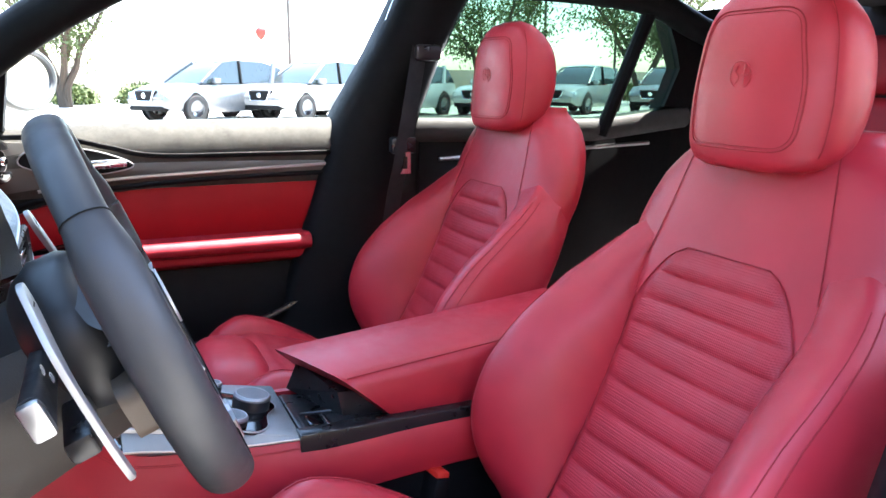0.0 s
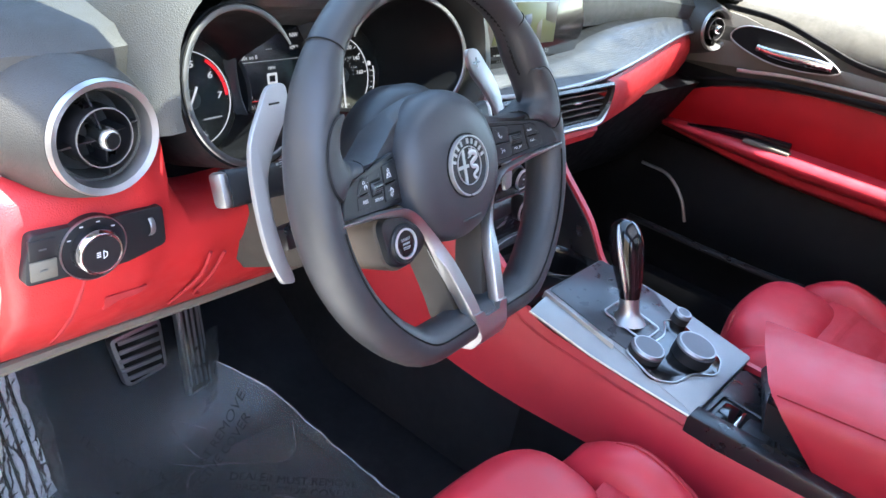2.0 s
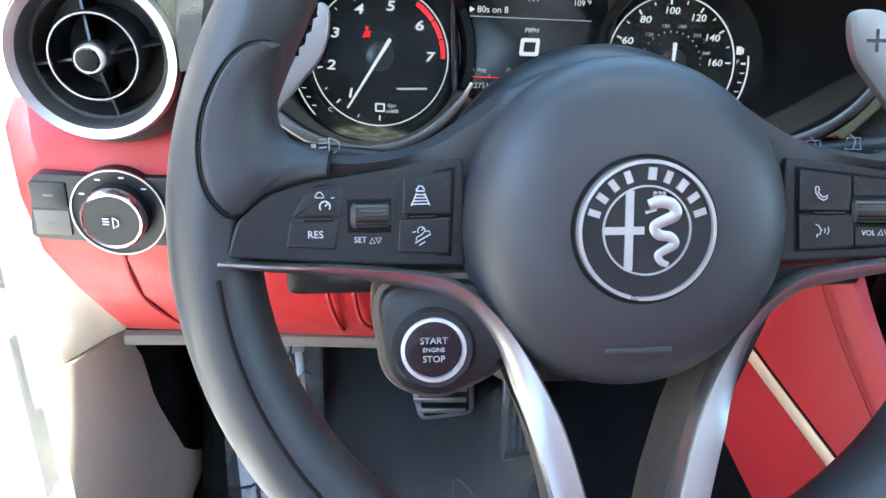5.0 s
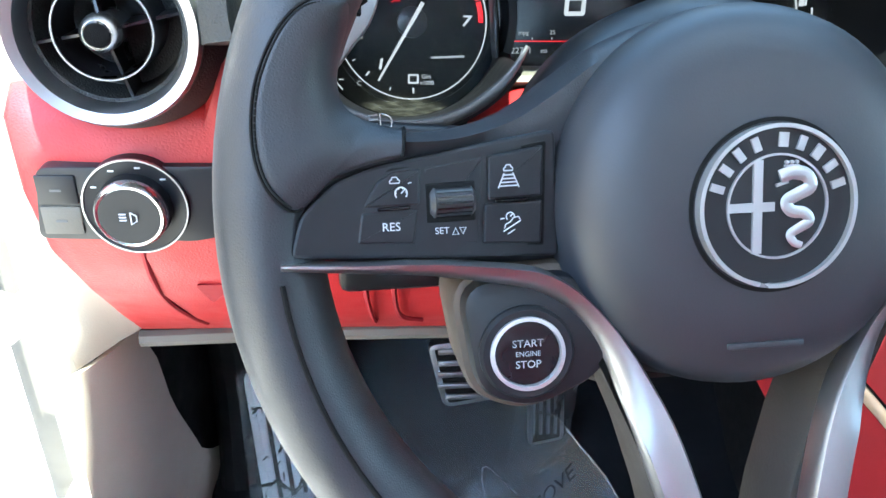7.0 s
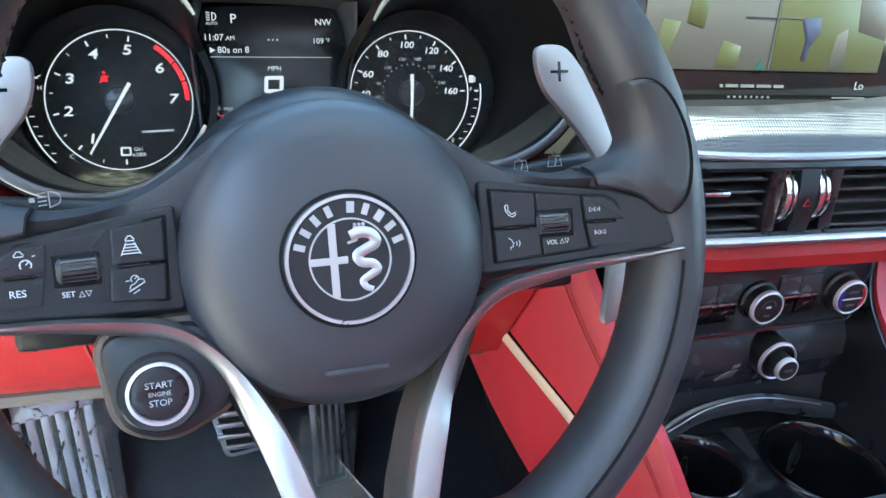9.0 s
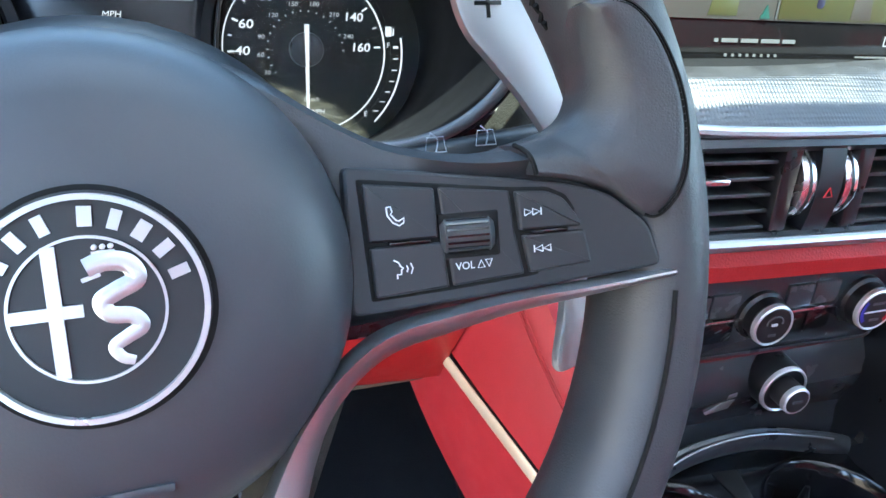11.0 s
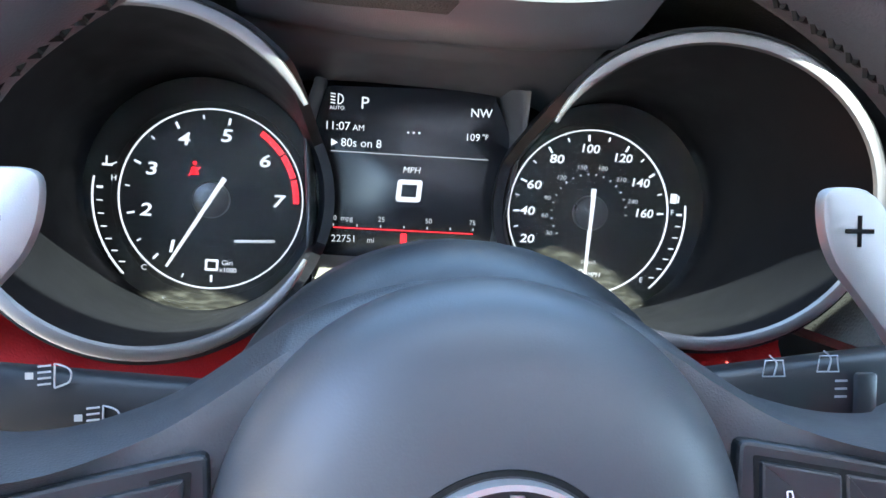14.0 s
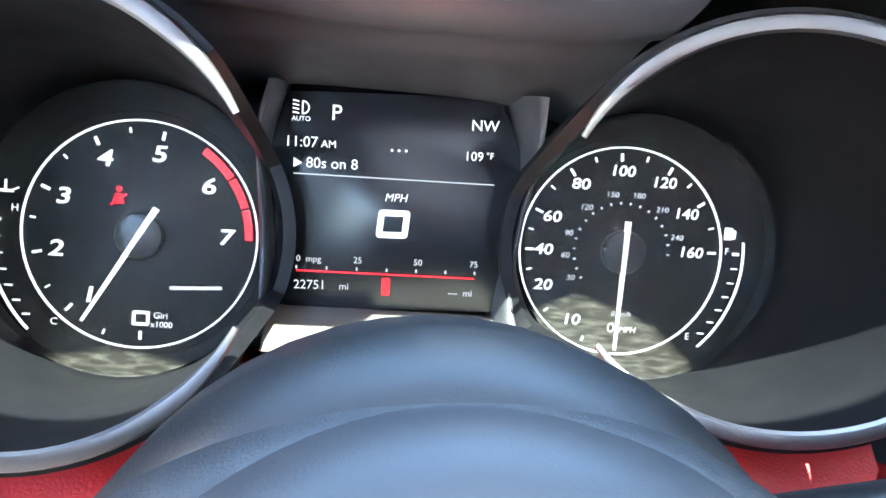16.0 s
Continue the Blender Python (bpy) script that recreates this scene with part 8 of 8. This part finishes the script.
M_asphalt = mat("sunlit_concrete", (0.42, 0.40, 0.36), 0.9, grain=0.8, grain_scale=30, vary=0.18, vary_scale=0.4)
tagged(part("ground", box(-400, 400, -400, 400, -0.2, 0.0, 0), M_asphalt), "pale sunlit concrete of the parking lot", "ground", kind="structure")
M_tyre = mat("tyre_rubber", (0.02, 0.02, 0.02), 0.8, vary=0.1)
M_carglass = mat("dark_car_glass", (0.02, 0.03, 0.03), 0.08, vary=0.05, coat=0.5)
M_paints = [mat("silver_car_paint", (0.17, 0.175, 0.185), 0.3, 0.5, coat=0.8, vary=0.02), mat("white_paint", (0.42, 0.42, 0.42), 0.3, coat=0.8, vary=0.02), mat("pearl_paint", (0.30, 0.30, 0.295), 0.3, 0.2, coat=0.8, vary=0.02)]
M_lampglass = mat("headlamp_glass", (0.7, 0.72, 0.75), 0.1, 0.3, vary=0.05)


def suv(paint, m, label):
    """A mid-size SUV, x forwards, 4.65 long."""
    car = thing("parked_car", label, "car", m, group="parked cars")
    prof = [(-2.28, 0.55, 0.95), (-2.30, 0.40, 1.05), (-2.15, 0.30, 1.10), (-1.2, 0.25, 1.06), (0.0, 0.24, 1.02), (1.0, 0.25, 1.02), (1.65, 0.28, 0.98), (2.05, 0.32, 0.88), (2.26, 0.40, 0.74), (2.32, 0.50, 0.66)]
    rings = []
    for x, z0, z1 in prof:
        e = 1.0 - 0.16 * max(0, (abs(x) - 1.6) / 0.7) ** 2
        w = 0.92 * e
        rings.append([(x, -w * 0.92, z0), (x, -w, z0 + 0.12), (x, -w, z0 + (z1 - z0) * 0.6), (x, -w * 0.93, z1 - 0.04), (x, -w * 0.7, z1), (x, 0, z1 + 0.03), (x, w * 0.7, z1), (x, w * 0.93, z1 - 0.04), (x, w, z0 + (z1 - z0) * 0.6), (x, w, z0 + 0.12), (x, w * 0.92, z0)])
    part("body", loft(rings), paint, car)
    cab = [(-2.18, 1.06, 0.80, 1.10), (-1.95, 1.06, 0.78, 1.50), (-1.3, 1.04, 0.77, 1.64), (-0.3, 1.02, 0.76, 1.68), (0.25, 1.02, 0.76, 1.60), (0.75, 1.02, 0.80, 1.28), (1.10, 1.02, 0.82, 1.05)]
    part("glasshouse", loft([[(x, -w, z0), (x, -w * (0.98 - 0.22 * (z1 - z0)), z1 - 0.03), (x, 0, z1), (x, w * (0.98 - 0.22 * (z1 - z0)), z1 - 0.03), (x, w, z0)] for x, z0, w, z1 in cab]), M_carglass, car)
    rf = [(-2.0, 0.60, 1.50), (-1.3, 0.62, 1.655), (-0.3, 0.62, 1.695), (0.15, 0.60, 1.64)]
    part("roof", loft([[(x, -w, z - 0.02), (x, 0, z + 0.02), (x, w, z - 0.02), (x, w, z - 0.05), (x, -w, z - 0.05)] for x, w, z in rf]), paint, car)
    for s in (-1, 1):
        part("screen_pillar", tube([(1.08, s * 0.80, 1.04), (0.72, s * 0.74, 1.30), (0.18, s * 0.63, 1.62)], 0.035, 8), paint, car)
        part("door_pillar", tube([(-0.35, s * 0.79, 1.0), (-0.40, s * 0.65, 1.64)], 0.035, 8), M_rubber, car)
        part("rear_pillar", tube([(-1.5, s * 0.79, 1.0), (-1.75, s * 0.64, 1.58)], 0.08, 8), paint, car)
        part("door_mirror", box(0.55, 0.75, s * 0.90 - 0.10, s * 0.90 + 0.10, 1.02, 1.17, 0.03), paint, car)
        part("headlamp", box(1.98, 2.22, s * 0.66 - 0.17, s * 0.66 + 0.17, 0.66, 0.78, 0.03), M_lampglass, car)
        for x in (-1.36, 1.36):
            part("wheel_arch", lathe([(0.36, -0.03), (0.43, 0.0), (0.36, 0.03)], 24, m=Matrix.Translation((x, s * 0.90, 0.36)) @ Matrix.Rotation(radians(90), 4, "X")), M_rubber, car)
            wl = part("wheel", lathe([(0.22, -0.11), (0.33, -0.11), (0.36, -0.08), (0.36, 0.08), (0.33, 0.11), (0.22, 0.11)], 28, m=Matrix.Translation((x, s * 0.84, 0.36)) @ Matrix.Rotation(radians(90), 4, "X")), M_tyre, car)
            part("rim", merge(lathe([(0.0001, 0.10), (0.05, 0.11), (0.06, 0.09), (0.20, 0.07), (0.235, 0.10), (0.235, -0.10)], 28, m=Matrix.Translation((x, s * 0.84, 0.36)) @ Matrix.Rotation(radians(90 * s), 4, "X"))), M_silver, wl)
            part("spoke_gap", merge(*[xf(prism([(0.08, -0.02), (0.19, -0.05), (0.19, 0.05), (0.08, 0.02)], 0.07, 0.098, 0.002), Matrix.Translation((x, s * 0.84, 0.36)) @ Matrix.Rotation(radians(90 * s), 4, "X") @ Matrix.Rotation(math.tau * k / 5, 4, "Z")) for k in range(5)]), M_tyre, wl)
    gr = rounded([(-0.42, 0.84), (0.42, 0.84), (0.30, 0.56), (-0.30, 0.56)], 0.05)
    part("grille", loft([[(2.20, p.x, p.y) for p in gr], [(2.335, p.x, p.y - 0.03) for p in gr]]), M_rubber, car, "black grille")
    part("grille_trim", tube([(2.33, -0.42, 0.82), (2.345, -0.30, 0.55), (2.345, 0.30, 0.55), (2.33, 0.42, 0.82)], 0.025, 8), M_chrome, car)
    part("grille_badge", xf(lathe([(0.0001, 0.02), (0.07, 0.015), (0.08, 0.0)], 20), pose(2.34, 0, 0.70, 0, 90, 0)), M_chrome, car)
    part("lower_bumper", box(2.10, 2.30, -0.72, 0.72, 0.30, 0.42, 0.04), M_rubber, car)
    return car


HEAD = 122
for k, (x, y, pn) in enumerate(((22.8, -3.3, 0), (23.0, -6.3, 2), (23.4, -9.2, 1), (23.4, -13.2, 1), (23.6, -16.4, 2), (23.0, -20.0, 0))):
    suv(M_paints[pn], pose(x, y, 0, 0, 0, HEAD + (k % 2) * 2), ("silver-grey parked SUV with a dark grille", "white parked SUV with a dark grille", "pearl white parked SUV with a dark grille")[pn])

M_bark = mat("grey_brown_bark", (0.060, 0.040, 0.026), 0.9, grain=1.0, grain_scale=60, vary=0.25)
M_leaf = mat("desert_tree_leaf", (0.070, 0.095, 0.022), 0.7, vary=0.3, vary_scale=2)


def tree(m, seed, height, spread, n, label):
    rnd = random.Random(seed)
    t = thing("tree", label, "tree", m, group="desert trees")
    trunk = []
    tips = []
    for k in range(4):
        a = math.tau * k / 4 + rnd.uniform(-0.4, 0.4)
        p = [Vector((0.1 * math.cos(a), 0.1 * math.sin(a), 0))]
        for j in range(1, 7):
            f = j / 6
            p.append(Vector((math.cos(a) * spread * 0.42 * f ** 1.5 + rnd.uniform(-0.12, 0.12), math.sin(a) * spread * 0.42 * f ** 1.5 + rnd.uniform(-0.12, 0.12), height * 0.75 * f)))
        cp = curve(p, 3)
        trunk.append(tube(cp, 0.16, 8, taper=[1.0 - 0.8 * i / len(cp) for i in range(len(cp))]))
        tips += cp[8:]
        for b in range(5):
            q = cp[8 + 2 * b]
            d = Vector((rnd.uniform(-1, 1), rnd.uniform(-1, 1), rnd.uniform(0.1, 0.8))).normalized() * spread * 0.35
            br = curve([q, q + d * 0.5 + Vector((0, 0, 0.15)), q + d], 3)
            trunk.append(tube(br, 0.045, 6, taper=[1.0 - 0.7 * i / len(br) for i in range(len(br))]))
            tips += br[2:]
    part("trunk", merge(*trunk), M_bark, t)
    verts, faces = [], []
    for k in range(n):
        c = rnd.choice(tips) + Vector((rnd.gauss(0, 0.42), rnd.gauss(0, 0.42), rnd.gauss(0.1, 0.32)))
        d = Vector((rnd.uniform(-1, 1), rnd.uniform(-1, 1), rnd.uniform(-1, 1))).normalized()
        e = d.orthogonal().normalized()
        l, w = rnd.uniform(0.06, 0.15), rnd.uniform(0.025, 0.05)
        i = len(verts)
        verts += [c - d * l, c + e * w, c + d * l, c - e * w]
        faces.append((i, i + 1, i + 2, i + 3))
    me = bpy.data.meshes.new("crown")
    me.from_pydata(verts, [], faces)
    me.materials.append(M_leaf)
    cr = new("crown", me)
    cr.parent = t
    return t


tree(pose(33.0, 0.8, 0), 3, 6.0, 5.0, 5000, "multi-trunk desert tree with airy green leaves beside the lot")
tree(pose(31.0, -25.0, 0), 5, 7.5, 8.0, 9000, "broad desert tree with airy green leaves behind parked cars")
tree(pose(33.0, -17.5, 0), 8, 6.5, 6.0, 6000, "tall desert tree with airy green leaves behind parked cars")
tree(pose(38.0, 9.0, 0), 11, 6.0, 6.0, 5000, "desert tree with airy green leaves across the lot")


def shrub(x, y, r, seed):
    rnd = random.Random(seed)
    verts, faces = [], []
    for k in range(1800):
        d = Vector((rnd.gauss(0, 1), rnd.gauss(0, 1), abs(rnd.gauss(0, 1)))).normalized() * r * rnd.uniform(0.6, 1.0) * (1 + 0.2 * noise.noise(Vector((k, x, y))))
        c = Vector((d.x, d.y, d.z * 0.8 + 0.05))
        e = Vector((rnd.uniform(-1, 1), rnd.uniform(-1, 1), rnd.uniform(-1, 1))).normalized()
        f = e.orthogonal().normalized()
        i = len(verts)
        verts += [c - e * 0.09, c + f * 0.05, c + e * 0.09, c - f * 0.05]
        faces.append((i, i + 1, i + 2, i + 3))
    me = bpy.data.meshes.new("shrub")
    me.from_pydata(verts, [], faces)
    me.materials.append(M_leaf)
    ob = tagged(new("shrub", me), "rounded green shrub at the edge of the lot", "shrub", group="shrubs")
    ob.location = (x, y, 0)


for k, (x, y, r) in enumerate(((36, 3.5, 1.2), (36, 0.5, 1.0), (36.5, -2.2, 1.1), (37, 6.5, 1.3), (36, -28, 1.2), (37, -12, 1.1))):
    shrub(x, y, r, 20 + k)
tagged(part("wall_lot", box(44, 44.3, -80, 60, 0, 1.7, 0.02), mat("tan_block_wall", (0.42, 0.34, 0.26), 0.9, vary=0.12, vary_scale=0.6)), "tan block wall behind the parking lot", "wall", kind="structure")
M_post = mat("bronze_paint", (0.08, 0.06, 0.05), 0.5, vary=0.05)
for x, y, h in ((33.5, -8.1, 5.5), (36.0, -27.0, 6.5), (34.5, -21.5, 7.0)):
    lp = thing("lamp_post", "dark bronze parking lot lamp post", "lamp post", pose(x, y, 0), group="lamp posts")
    part("pole", tube([(0, 0, 0), (0, 0, h)], 0.07, 10), M_post, lp)
    part("lamp_head", box(-0.15, 0.55, -0.15, 0.15, h - 0.05, h + 0.07, 0.03), M_post, lp)
bl = thing("balloon", "red balloon tied above a parked car", "balloon", pose(33.5, -6.9, 3.0))
part("skin", lathe([(0.0001, -0.30), (0.04, -0.27), (0.16, -0.14), (0.24, 0.02), (0.22, 0.16), (0.12, 0.25), (0.0001, 0.28)], 24), mat("red_balloon", (0.6, 0.03, 0.02), 0.35, vary=0.03), bl)
part("string", tube([(0, 0, -0.29), (0.05, 0.3, -1.6), (0.0, 0.6, -3.0)], 0.02, 5), M_rubber, bl)
